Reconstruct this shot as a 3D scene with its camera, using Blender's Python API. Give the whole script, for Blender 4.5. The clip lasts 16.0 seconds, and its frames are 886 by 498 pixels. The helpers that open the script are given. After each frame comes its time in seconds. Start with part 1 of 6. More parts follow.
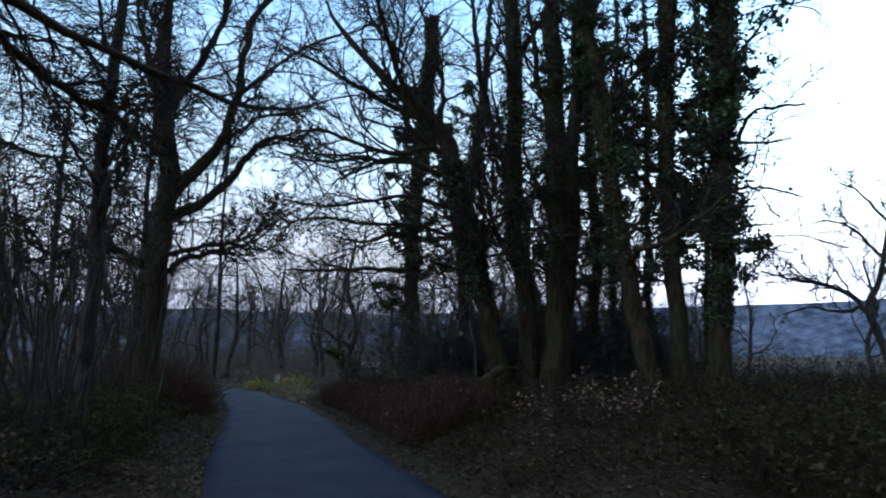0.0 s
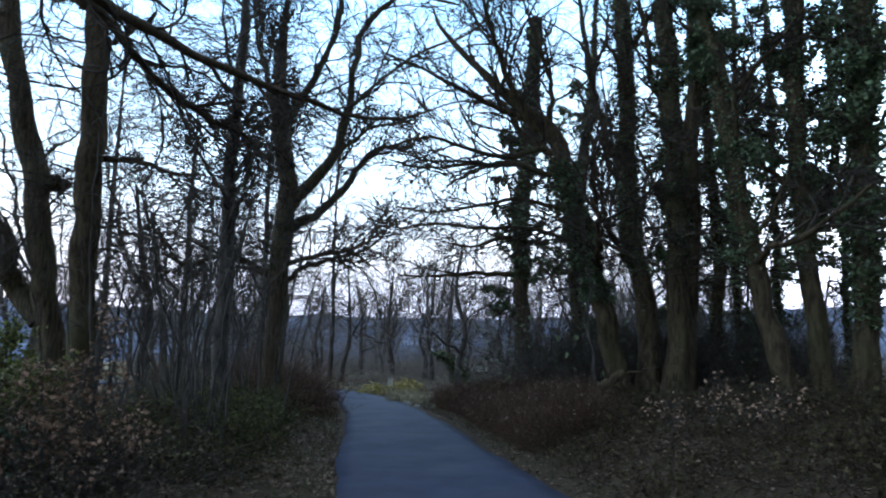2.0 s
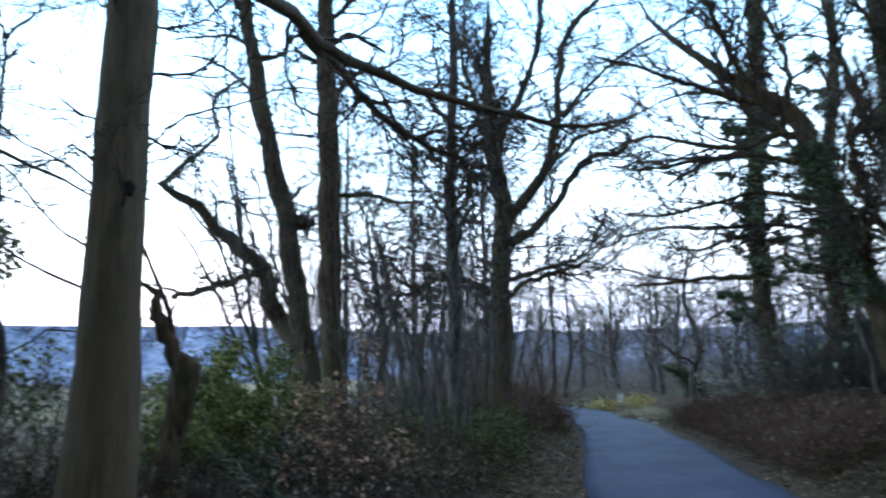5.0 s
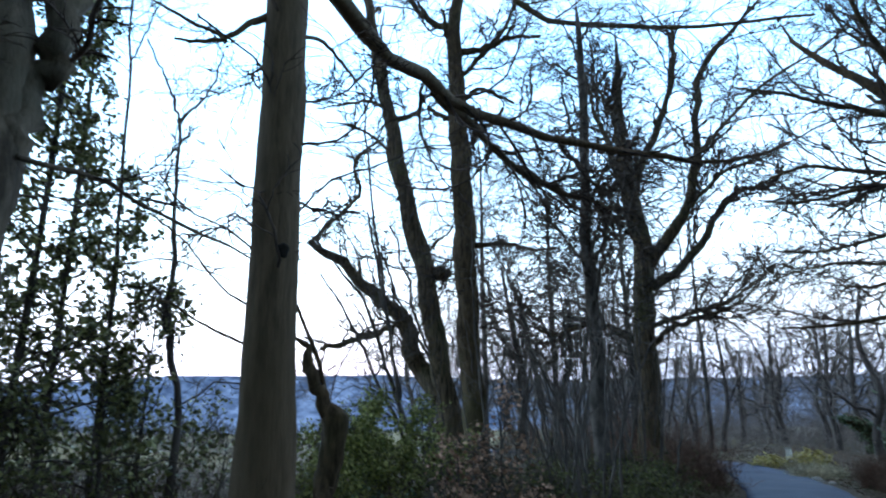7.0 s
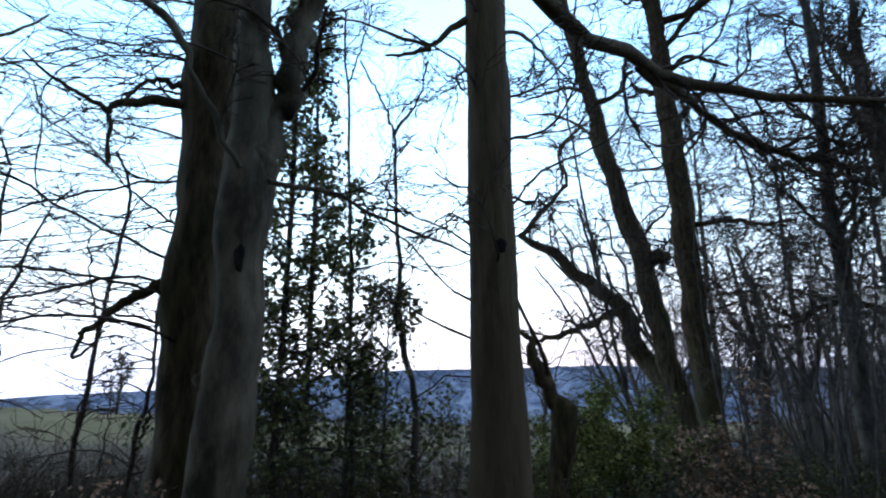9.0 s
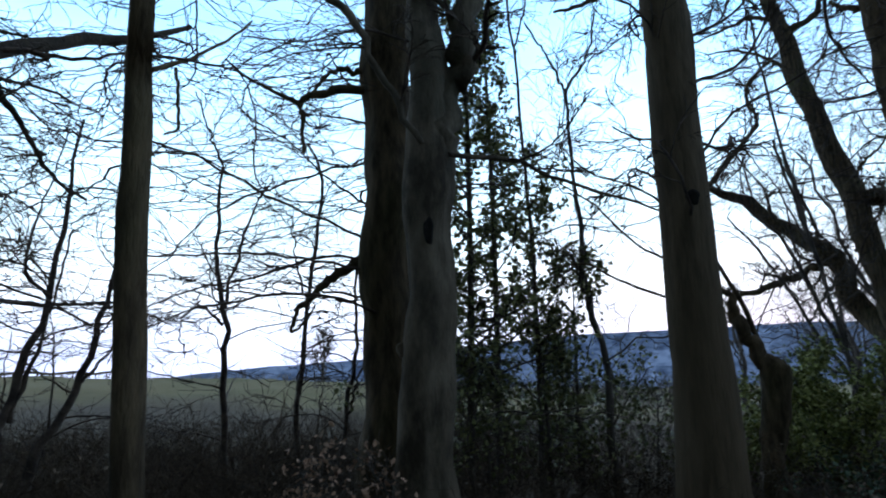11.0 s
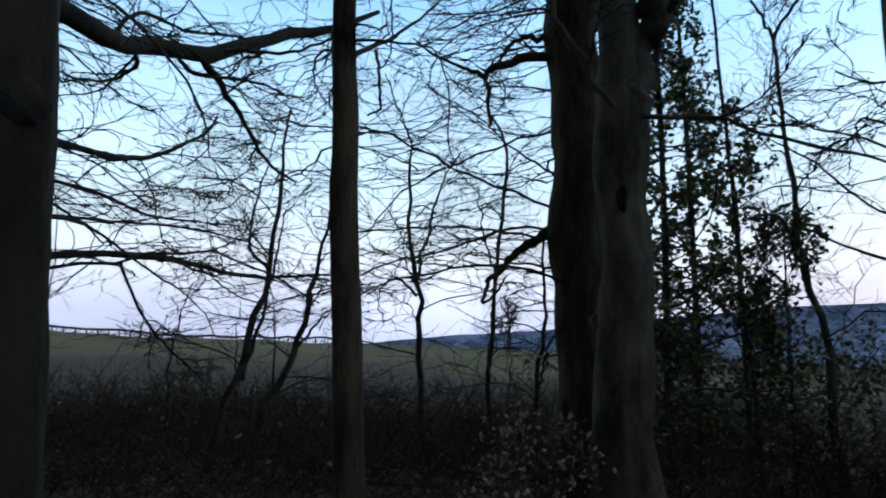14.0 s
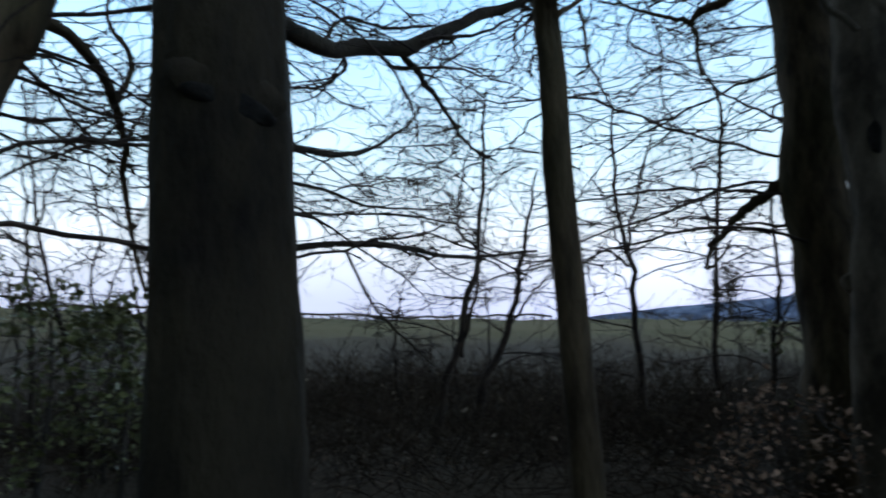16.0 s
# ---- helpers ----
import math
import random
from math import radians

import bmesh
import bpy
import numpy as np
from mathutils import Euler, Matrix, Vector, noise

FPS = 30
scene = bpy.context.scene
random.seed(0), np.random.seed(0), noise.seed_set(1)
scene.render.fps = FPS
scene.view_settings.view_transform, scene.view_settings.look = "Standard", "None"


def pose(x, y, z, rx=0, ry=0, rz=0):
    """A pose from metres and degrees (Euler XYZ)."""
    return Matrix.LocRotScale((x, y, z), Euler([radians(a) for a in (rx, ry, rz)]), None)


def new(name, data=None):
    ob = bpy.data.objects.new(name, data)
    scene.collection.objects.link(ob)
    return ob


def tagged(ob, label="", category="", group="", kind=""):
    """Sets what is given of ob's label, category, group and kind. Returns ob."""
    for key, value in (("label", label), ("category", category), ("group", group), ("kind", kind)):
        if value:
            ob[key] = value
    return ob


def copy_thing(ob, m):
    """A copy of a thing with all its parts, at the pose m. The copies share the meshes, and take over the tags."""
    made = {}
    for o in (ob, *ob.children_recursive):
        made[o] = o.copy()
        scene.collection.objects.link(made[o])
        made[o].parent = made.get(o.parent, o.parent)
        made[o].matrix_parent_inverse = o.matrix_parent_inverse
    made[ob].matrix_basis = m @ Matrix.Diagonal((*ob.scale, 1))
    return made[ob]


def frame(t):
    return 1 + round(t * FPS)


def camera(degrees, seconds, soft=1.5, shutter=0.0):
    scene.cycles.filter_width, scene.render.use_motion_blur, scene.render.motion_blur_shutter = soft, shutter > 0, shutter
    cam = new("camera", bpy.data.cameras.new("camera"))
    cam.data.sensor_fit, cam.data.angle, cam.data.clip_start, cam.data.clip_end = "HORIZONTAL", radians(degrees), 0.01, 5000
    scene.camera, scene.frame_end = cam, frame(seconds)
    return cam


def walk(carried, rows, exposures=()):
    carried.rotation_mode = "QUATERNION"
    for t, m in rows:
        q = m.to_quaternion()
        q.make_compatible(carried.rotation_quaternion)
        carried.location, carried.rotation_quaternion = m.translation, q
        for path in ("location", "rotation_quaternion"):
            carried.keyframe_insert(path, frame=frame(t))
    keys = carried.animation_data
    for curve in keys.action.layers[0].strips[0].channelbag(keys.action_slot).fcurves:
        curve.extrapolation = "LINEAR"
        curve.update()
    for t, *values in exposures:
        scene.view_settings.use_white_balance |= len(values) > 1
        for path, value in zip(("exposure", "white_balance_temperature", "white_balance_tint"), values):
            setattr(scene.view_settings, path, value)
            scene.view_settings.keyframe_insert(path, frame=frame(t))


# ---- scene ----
cam = camera(68.05, 16.0, soft=2.0, shutter=0.5)
PATH = [
    (0, pose(-0.008, 0.026, 1.536, 98.74, 0.00, 0.14) @ pose(0, 0, 0, 0, 0, -0.05)),
    (0.5, pose(-0.074, 0.021, 1.513, 99.26, 0.00, 2.58) @ pose(0, 0, 0, 0, 0, -0.54)),
    (1, pose(-0.138, 0.037, 1.516, 99.06, 0.00, 5.47) @ pose(0, 0, 0, 0, 0, -0.08)),
    (1.5, pose(-0.202, 0.051, 1.517, 99.05, 0.00, 7.24) @ pose(0, 0, 0, 0, 0, 0.06)),
    (2, pose(-0.238, 0.052, 1.520, 99.16, 0.00, 9.15) @ pose(0, 0, 0, 0, 0, -0.01)),
    (2.5, pose(-0.302, 0.042, 1.529, 99.59, 0.00, 11.10) @ pose(0, 0, 0, 0, 0, -0.17)),
    (3, pose(-0.368, 0.064, 1.527, 99.14, 0.00, 13.41) @ pose(0, 0, 0, 0, 0, 0.06)),
    (3.5, pose(-0.433, 0.088, 1.534, 99.36, 0.00, 15.76) @ pose(0, 0, 0, 0, 0, -0.18)),
    (4, pose(-0.534, 0.133, 1.537, 99.66, 0.00, 17.18) @ pose(0, 0, 0, 0, 0, -0.91)),
    (4.5, pose(-0.584, 0.158, 1.537, 99.93, 0.00, 19.31) @ pose(0, 0, 0, 0, 0, -1.93)),
    (5, pose(-0.615, 0.188, 1.548, 100.64, 0.00, 27.42) @ pose(0, 0, 0, 0, 0, -1.30)),
    (5.2, pose(-0.630, 0.198, 1.560, 101.07, 0.00, 29.90) @ pose(0, 0, 0, 0, 0, -1.67)),
    (7.3, pose(-0.615, 0.168, 1.585, 105.78, 0.00, 41.91) @ pose(0, 0, 0, 0, 0, -0.82)),
    (7.5, pose(-0.645, 0.174, 1.598, 106.03, 0.00, 44.25) @ pose(0, 0, 0, 0, 0, -0.98)),
    (8, pose(-0.676, 0.153, 1.592, 105.21, 0.00, 50.89) @ pose(0, 0, 0, 0, 0, -0.65)),
    (8.5, pose(-0.701, 0.146, 1.587, 104.93, 0.00, 55.07) @ pose(0, 0, 0, 0, 0, -0.81)),
    (9, pose(-0.713, 0.139, 1.586, 104.48, 0.00, 58.01) @ pose(0, 0, 0, 0, 0, -0.69)),
    (9.5, pose(-0.728, 0.130, 1.582, 103.82, 0.00, 62.30) @ pose(0, 0, 0, 0, 0, -0.20)),
    (9.7, pose(-0.732, 0.111, 1.572, 103.38, 0.00, 64.42) @ pose(0, 0, 0, 0, 0, -0.31)),
    (11.8, pose(-0.800, 0.051, 1.582, 101.50, 0.00, 77.83) @ pose(0, 0, 0, 0, 0, -1.02)),
    (12, pose(-0.799, 0.053, 1.570, 101.37, 0.00, 79.16) @ pose(0, 0, 0, 0, 0, -0.67)),
    (12.5, pose(-0.816, 0.035, 1.576, 100.86, 0.00, 82.06) @ pose(0, 0, 0, 0, 0, -0.17)),
    (13, pose(-0.823, 0.026, 1.573, 100.33, 0.00, 84.31) @ pose(0, 0, 0, 0, 0, -0.02)),
    (13.5, pose(-0.829, 0.018, 1.577, 100.01, 0.00, 86.57) @ pose(0, 0, 0, 0, 0, -0.02)),
    (14, pose(-0.844, -0.004, 1.592, 99.47, 0.00, 89.51) @ pose(0, 0, 0, 0, 0, 0.21)),
    (14.5, pose(-0.853, -0.016, 1.590, 98.86, 0.00, 92.38) @ pose(0, 0, 0, 0, 0, 0.31)),
    (15, pose(-0.868, -0.030, 1.585, 97.96, 0.00, 96.26) @ pose(0, 0, 0, 0, 0, -0.00)),
    (15.5, pose(-0.891, -0.052, 1.584, 97.23, 0.00, 99.90) @ pose(0, 0, 0, 0, 0, -0.58)),
    (16, pose(-0.912, -0.075, 1.580, 97.62, 0.00, 107.22) @ pose(0, 0, 0, 0, 0, -1.37)),
]
# stops, white balance: the camera brightens, then settles darker over the bright field
walk(cam, PATH, exposures=[(0.0, -0.42, 6300, 10), (0.5, -0.32, 6300, 10), (1.0, -0.12, 6300, 10), (1.5, 0.22, 6300, 10), (2.0, 0.47, 6350, 10), (2.5, 0.67, 6300, 10), (3.5, 0.98, 6300, 10), (4.5, 1.12, 6200, 9), (5.2, 1.15, 6100, 8), (7.3, 0.72, 6050, 7), (8.5, 0.28, 6350, 10), (9.7, 0.06, 6180, 9),
                           (11.8, -0.40, 6200, 7), (12.5, -0.60, 6200, 7), (14.0, -0.87, 6250, 8), (15.5, -0.80, 6450, 8), (16.0, -0.70, 6350, 8)])

# ---- light: dusk sky, the afterglow over the field, the far side of the sky already dark ----
SUN_AZ, SUN_EL = -50.0, 1.5      # degrees clockwise from +y, degrees up
world = bpy.data.worlds.new("dusk_sky")
scene.world = world
world.use_nodes = True


def build_sky():
    nt = world.node_tree
    n, l = nt.nodes, nt.links
    bg = n["Background"]
    sky = n.new("ShaderNodeTexSky")
    sky.sky_type, sky.sun_disc = "NISHITA", False
    sky.sun_elevation, sky.sun_rotation = radians(SUN_EL), radians(SUN_AZ)
    sky.altitude, sky.air_density, sky.dust_density, sky.ozone_density = 100, 1.0, 1.5, 2.0
    tc = n.new("ShaderNodeTexCoord")
    sep = n.new("ShaderNodeSeparateXYZ")
    l.new(tc.outputs["Generated"], sep.inputs[0])
    # thin high cloud: pale lavender low down, white above, blue overhead
    ramp = n.new("ShaderNodeValToRGB")
    e = ramp.color_ramp.elements
    e[0].position, e[0].color = 0.0, (0.52, 0.58, 0.86, 1)
    e[1].position, e[1].color = 1.0, (0.20, 0.20, 0.24, 1)
    for p, c in ((0.06, (0.60, 0.66, 0.88, 1)), (0.14, (0.80, 0.88, 1.0, 1)), (0.26, (0.68, 0.91, 1.08, 1)), (0.50, (0.38, 0.71, 1.08, 1)), (0.72, (0.29, 0.35, 0.46, 1))):
        k = e.new(p)
        k.color = c
    l.new(sep.outputs["Z"], ramp.inputs[0])
    mp = n.new("ShaderNodeMapping")
    mp.inputs["Scale"].default_value = (1.6, 1.6, 5.0)
    nz = n.new("ShaderNodeTexNoise")
    nz.inputs["Scale"].default_value, nz.inputs["Detail"].default_value = 1.7, 5
    l.new(tc.outputs["Generated"], mp.inputs[0])
    l.new(mp.outputs[0], nz.inputs[0])
    cr = n.new("ShaderNodeMapRange")
    cr.inputs[1].default_value, cr.inputs[2].default_value = 0.35, 0.7
    cr.inputs[3].default_value, cr.inputs[4].default_value = 0.88, 1.15
    l.new(nz.outputs[0], cr.inputs[0])
    gain = n.new("ShaderNodeVectorMath")
    gain.operation = "SCALE"
    l.new(ramp.outputs[0], gain.inputs[0])
    l.new(cr.outputs[0], gain.inputs["Scale"])
    low = n.new("ShaderNodeVectorMath")
    low.operation = "SCALE"
    low.inputs["Scale"].default_value = 0.015
    l.new(sky.outputs[0], low.inputs[0])
    # the sky dims away from the afterglow
    way = n.new("ShaderNodeVectorMath")
    way.operation = "DOT_PRODUCT"
    way.inputs[1].default_value = (math.sin(radians(SUN_AZ)), math.cos(radians(SUN_AZ)), 0)
    l.new(tc.outputs["Generated"], way.inputs[0])
    dim = n.new("ShaderNodeMapRange")
    dim.interpolation_type = "SMOOTHSTEP"
    dim.inputs[1].default_value, dim.inputs[2].default_value = -0.65, 0.05
    dim.inputs[3].default_value, dim.inputs[4].default_value = 0.12, 1.0
    l.new(way.outputs["Value"], dim.inputs[0])
    east = n.new("ShaderNodeVectorMath")
    east.operation = "SCALE"
    l.new(gain.outputs[0], east.inputs[0])
    l.new(dim.outputs[0], east.inputs["Scale"])
    add = n.new("ShaderNodeVectorMath")
    add.operation = "ADD"
    l.new(east.outputs[0], add.inputs[0])
    l.new(low.outputs[0], add.inputs[1])
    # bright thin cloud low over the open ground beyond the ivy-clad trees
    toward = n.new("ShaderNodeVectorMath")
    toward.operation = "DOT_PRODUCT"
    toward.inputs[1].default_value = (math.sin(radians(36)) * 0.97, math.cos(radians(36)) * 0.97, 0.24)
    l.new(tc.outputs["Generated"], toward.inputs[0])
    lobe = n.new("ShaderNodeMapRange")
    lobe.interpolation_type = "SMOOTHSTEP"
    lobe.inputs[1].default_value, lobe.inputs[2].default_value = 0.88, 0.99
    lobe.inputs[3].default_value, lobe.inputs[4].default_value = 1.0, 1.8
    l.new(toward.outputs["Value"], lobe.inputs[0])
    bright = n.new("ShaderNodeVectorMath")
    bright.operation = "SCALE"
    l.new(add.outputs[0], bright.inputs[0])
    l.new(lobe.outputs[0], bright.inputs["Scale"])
    # a clearer, deeper gap in the cloud above the oak
    gap = n.new("ShaderNodeVectorMath")
    gap.operation = "DOT_PRODUCT"
    gap.inputs[1].default_value = (math.sin(radians(-24)) * 0.87, math.cos(radians(-24)) * 0.87, 0.49)
    l.new(tc.outputs["Generated"], gap.inputs[0])
    clear = n.new("ShaderNodeMapRange")
    clear.interpolation_type = "SMOOTHSTEP"
    clear.inputs[1].default_value, clear.inputs[2].default_value = 0.86, 0.98
    clear.inputs[3].default_value, clear.inputs[4].default_value = 0.0, 1.0
    l.new(gap.outputs["Value"], clear.inputs[0])
    deep = n.new("ShaderNodeMix")
    deep.data_type = "RGBA"
    deep.blend_type = "MULTIPLY"
    deep.inputs[7].default_value = (0.92, 0.94, 0.98, 1)
    l.new(clear.outputs[0], deep.inputs[0])
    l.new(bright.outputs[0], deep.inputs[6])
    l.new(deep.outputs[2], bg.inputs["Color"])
    bg.inputs["Strength"].default_value = 2.2


build_sky()
sun = new("sun", bpy.data.lights.new("sun", "SUN"))
sun.data.energy, sun.data.angle, sun.data.color = 0.12, radians(40), (1.0, 0.9, 0.8)
sun.rotation_euler = Vector((-math.sin(radians(SUN_AZ)), -math.cos(radians(SUN_AZ)), -math.tan(radians(10)))).to_track_quat("-Z", "Y").to_euler()


# ---- materials ----
def material(name, rough=0.9, spec=0.25):
    m = bpy.data.materials.new(name)
    m.use_nodes = True
    b = m.node_tree.nodes["Principled BSDF"]
    b.inputs["Roughness"].default_value = rough
    b.inputs["Specular IOR Level"].default_value = spec
    return m, m.node_tree.nodes, m.node_tree.links, b


def mottled(name, c0, c1, scale=3.0, stretch=(1, 1, 1), rough=0.9, bump=0.4, fine=40.0, c2=None, patch=0.6, spec=0.25, island=False, bump_d=0.02):
    """Two scales of variation: grain between c0 and c1, and patches of c2 (moss, lichen, damp)."""
    m, n, l, b = material(name, rough, spec)
    tc = n.new("ShaderNodeTexCoord")
    mp = n.new("ShaderNodeMapping")
    mp.inputs["Scale"].default_value = stretch
    l.new(tc.outputs["Object"], mp.inputs[0])
    a = n.new("ShaderNodeTexNoise")
    a.inputs["Scale"].default_value, a.inputs["Detail"].default_value, a.inputs["Roughness"].default_value = scale, 6, 0.65
    l.new(mp.outputs[0], a.inputs[0])
    g = n.new("ShaderNodeTexNoise")
    g.inputs["Scale"].default_value, g.inputs["Detail"].default_value = fine, 4
    l.new(mp.outputs[0], g.inputs[0])
    mix = n.new("ShaderNodeMix")
    mix.data_type = "RGBA"
    mix.inputs[6].default_value, mix.inputs[7].default_value = (*c0, 1), (*c1, 1)
    mr = n.new("ShaderNodeMapRange")
    mr.inputs[1].default_value, mr.inputs[2].default_value = 0.37, 0.63
    l.new(a.outputs[0], mr.inputs[0])
    l.new(mr.outputs[0], mix.inputs[0])
    out = mix.outputs[2]
    if c2:
        p = n.new("ShaderNodeTexNoise")
        p.inputs["Scale"].default_value, p.inputs["Detail"].default_value = 0.9, 3
        l.new(tc.outputs["Object"], p.inputs[0])
        pr = n.new("ShaderNodeMapRange")
        pr.inputs[1].default_value, pr.inputs[2].default_value = 0.5, 0.68
        pr.inputs[4].default_value = patch
        l.new(p.outputs[0], pr.inputs[0])
        m2 = n.new("ShaderNodeMix")
        m2.data_type = "RGBA"
        l.new(pr.outputs[0], m2.inputs[0])
        l.new(out, m2.inputs[6])
        m2.inputs[7].default_value = (*c2, 1)
        out = m2.outputs[2]
    if island:
        geo = n.new("ShaderNodeNewGeometry")
        hs = n.new("ShaderNodeHueSaturation")
        r1 = n.new("ShaderNodeMapRange")
        r1.inputs[3].default_value, r1.inputs[4].default_value = 0.55, 1.5
        l.new(geo.outputs["Random Per Island"], r1.inputs[0])
        l.new(r1.outputs[0], hs.inputs["Value"])
        l.new(out, hs.inputs["Color"])
        out = hs.outputs[0]
    l.new(out, b.inputs["Base Color"])
    bp = n.new("ShaderNodeBump")
    bp.inputs["Strength"].default_value, bp.inputs["Distance"].default_value = bump, bump_d
    s = n.new("ShaderNodeMath")
    l.new(a.outputs[0], s.inputs[0])
    l.new(g.outputs[0], s.inputs[1])
    l.new(s.outputs[0], bp.inputs["Height"])
    l.new(bp.outputs[0], b.inputs["Normal"])
    return m


def leafy(name, c0, c1, rough=0.5, spec=0.4, glow=0.15):
    """Leaves: each one its own tint, a little light passing through."""
    m = mottled(name, c0, c1, 6.0, rough=rough, bump=0.15, fine=60, spec=spec, island=True, bump_d=0.005)
    m.node_tree.nodes["Principled BSDF"].inputs["Transmission Weight"].default_value = 0.0
    m.node_tree.nodes["Principled BSDF"].inputs["Subsurface Weight"].default_value = 0.0
    return m


OAK = mottled("oak_bark", (0.038, 0.029, 0.018), (0.179, 0.134, 0.083), 9.0, (2.0, 2.0, 0.22), bump=1.0, fine=30, c2=(0.096, 0.107, 0.044), patch=0.5, bump_d=0.04)
RIDGED = mottled("ridged_bark", (0.075, 0.055, 0.034), (0.140, 0.103, 0.066), 9.0, (1.8, 1.8, 0.26), bump=0.45, fine=34, c2=(0.099, 0.072, 0.043), patch=0.6, bump_d=0.02)
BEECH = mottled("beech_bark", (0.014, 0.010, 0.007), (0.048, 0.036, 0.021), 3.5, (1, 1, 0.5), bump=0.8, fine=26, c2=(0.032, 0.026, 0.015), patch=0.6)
GREYBARK = mottled("pale_grey_bark", (0.044, 0.034, 0.024), (0.167, 0.134, 0.097), 3.4, (1.2, 1.2, 0.5), bump=0.6, fine=28, c2=(0.067, 0.059, 0.041), patch=0.8, bump_d=0.02)
DARKBARK = mottled("dark_bark", (0.033, 0.023, 0.013), (0.119, 0.085, 0.049), 7.0, (1.6, 1.6, 0.4), bump=0.7, fine=35, c2=(0.080, 0.073, 0.030), patch=0.5)
TWIG = mottled("twig_bark", (0.032, 0.024, 0.020), (0.099, 0.074, 0.059), 5.0, bump=0.2)
REDTWIG = mottled("red_brown_twig", (0.080, 0.048, 0.034), (0.170, 0.102, 0.072), 5.0, bump=0.2, island=True)
# paler than near twigs: distance haze is put into this colour
FARTWIG = mottled("hazed_far_twig", (0.14, 0.12, 0.107), (0.28, 0.24, 0.218), 5.0, bump=0.2)
STEM = mottled("hazel_stem", (0.046, 0.040, 0.036), (0.138, 0.119, 0.104), 6.0, (1, 1, 0.4), bump=0.3)
IVY = leafy("ivy_leaf", (0.048, 0.074, 0.036), (0.126, 0.168, 0.079))
HOLLY = leafy("holly_leaf", (0.095, 0.110, 0.044), (0.260, 0.265, 0.110), 0.45, 0.3)
LAUREL = leafy("laurel_leaf", (0.125, 0.148, 0.044), (0.297, 0.316, 0.103), 0.65, 0.2)
FERN = leafy("fern_frond", (0.047, 0.084, 0.049), (0.102, 0.168, 0.101), 0.6, 0.3)
SHRUB = leafy("dull_shrub_leaf", (0.052, 0.059, 0.021), (0.137, 0.146, 0.055), 0.75, 0.15)
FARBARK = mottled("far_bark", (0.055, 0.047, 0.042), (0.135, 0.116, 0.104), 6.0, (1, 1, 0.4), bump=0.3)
BRAMBLE = leafy("bramble_leaf", (0.041, 0.037, 0.017), (0.103, 0.084, 0.040), 0.85, 0.1)
DRY = leafy("dry_beech_leaf", (0.251, 0.150, 0.100), (0.502, 0.334, 0.235), 0.8, 0.15)
LITTER = leafy("fallen_leaf", (0.103, 0.077, 0.056), (0.277, 0.213, 0.158), 0.85, 0.15)
GRASS = leafy("grass_blade", (0.044, 0.056, 0.022), (0.125, 0.125, 0.058), 0.7, 0.2)
DEADSTEM = leafy("dead_stem", (0.030, 0.022, 0.015), (0.083, 0.062, 0.043), 0.9, 0.1)
STRAW = leafy("straw_grass", (0.40, 0.36, 0.24), (0.66, 0.61, 0.45), 0.8, 0.2)
GORSE = leafy("yellow_bush_leaf", (0.36, 0.32, 0.10), (0.62, 0.55, 0.22), 0.8, 0.2)
ASPHALT = mottled("asphalt", (0.022, 0.033, 0.072), (0.042, 0.058, 0.112), 1.1, rough=0.72, bump=0.35, fine=160, c2=(0.056, 0.07, 0.105), patch=0.5, spec=0.2, bump_d=0.006)
STONE = mottled("pale_stone", (0.36, 0.35, 0.33), (0.58, 0.57, 0.55), 5.0, bump=0.5)
WHITEPAINT = mottled("white_paint", (0.70, 0.71, 0.72), (0.80, 0.81, 0.82), 2.0, rough=0.4, bump=0.05)


def ground_material():
    """Leaf-strewn woodland floor that turns into pasture away from the trees."""
    m, n, l, b = material("ground_cover", 0.95, 0.15)
    tc = n.new("ShaderNodeTexCoord")
    at = n.new("ShaderNodeAttribute")
    at.attribute_name = "pasture"

    def noise_at(scale, detail=6):
        k = n.new("ShaderNodeTexNoise")
        k.inputs["Scale"].default_value, k.inputs["Detail"].default_value = scale, detail
        l.new(tc.outputs["Object"], k.inputs[0])
        return k.outputs[0]

    def blend(f, a, c):
        k = n.new("ShaderNodeMix")
        k.data_type = "RGBA"
        l.new(f, k.inputs[0])
        for i, v in ((6, a), (7, c)):
            if isinstance(v, tuple):
                k.inputs[i].default_value = (*v, 1)
            else:
                l.new(v, k.inputs[i])
        return k.outputs[2]

    def spread(f, lo, hi):
        k = n.new("ShaderNodeMapRange")
        k.inputs[1].default_value, k.inputs[2].default_value = lo, hi
        l.new(f, k.inputs[0])
        return k.outputs[0]

    fine, mid, big = noise_at(9.0), noise_at(1.3), noise_at(0.09, 4)
    floor = blend(spread(mid, 0.35, 0.65), blend(spread(fine, 0.3, 0.7), (0.036, 0.027, 0.018), (0.110, 0.083, 0.058)), (0.082, 0.064, 0.043))
    field = blend(spread(big, 0.35, 0.65), blend(spread(mid, 0.3, 0.7), (0.100, 0.088, 0.036), (0.148, 0.126, 0.056)), (0.172, 0.138, 0.068))
    out = blend(at.outputs["Fac"], floor, field)
    l.new(out, b.inputs["Base Color"])
    bp = n.new("ShaderNodeBump")
    bp.inputs["Strength"].default_value, bp.inputs["Distance"].default_value = 0.8, 0.05
    l.new(fine, bp.inputs["Height"])
    l.new(bp.outputs[0], b.inputs["Normal"])
    return m


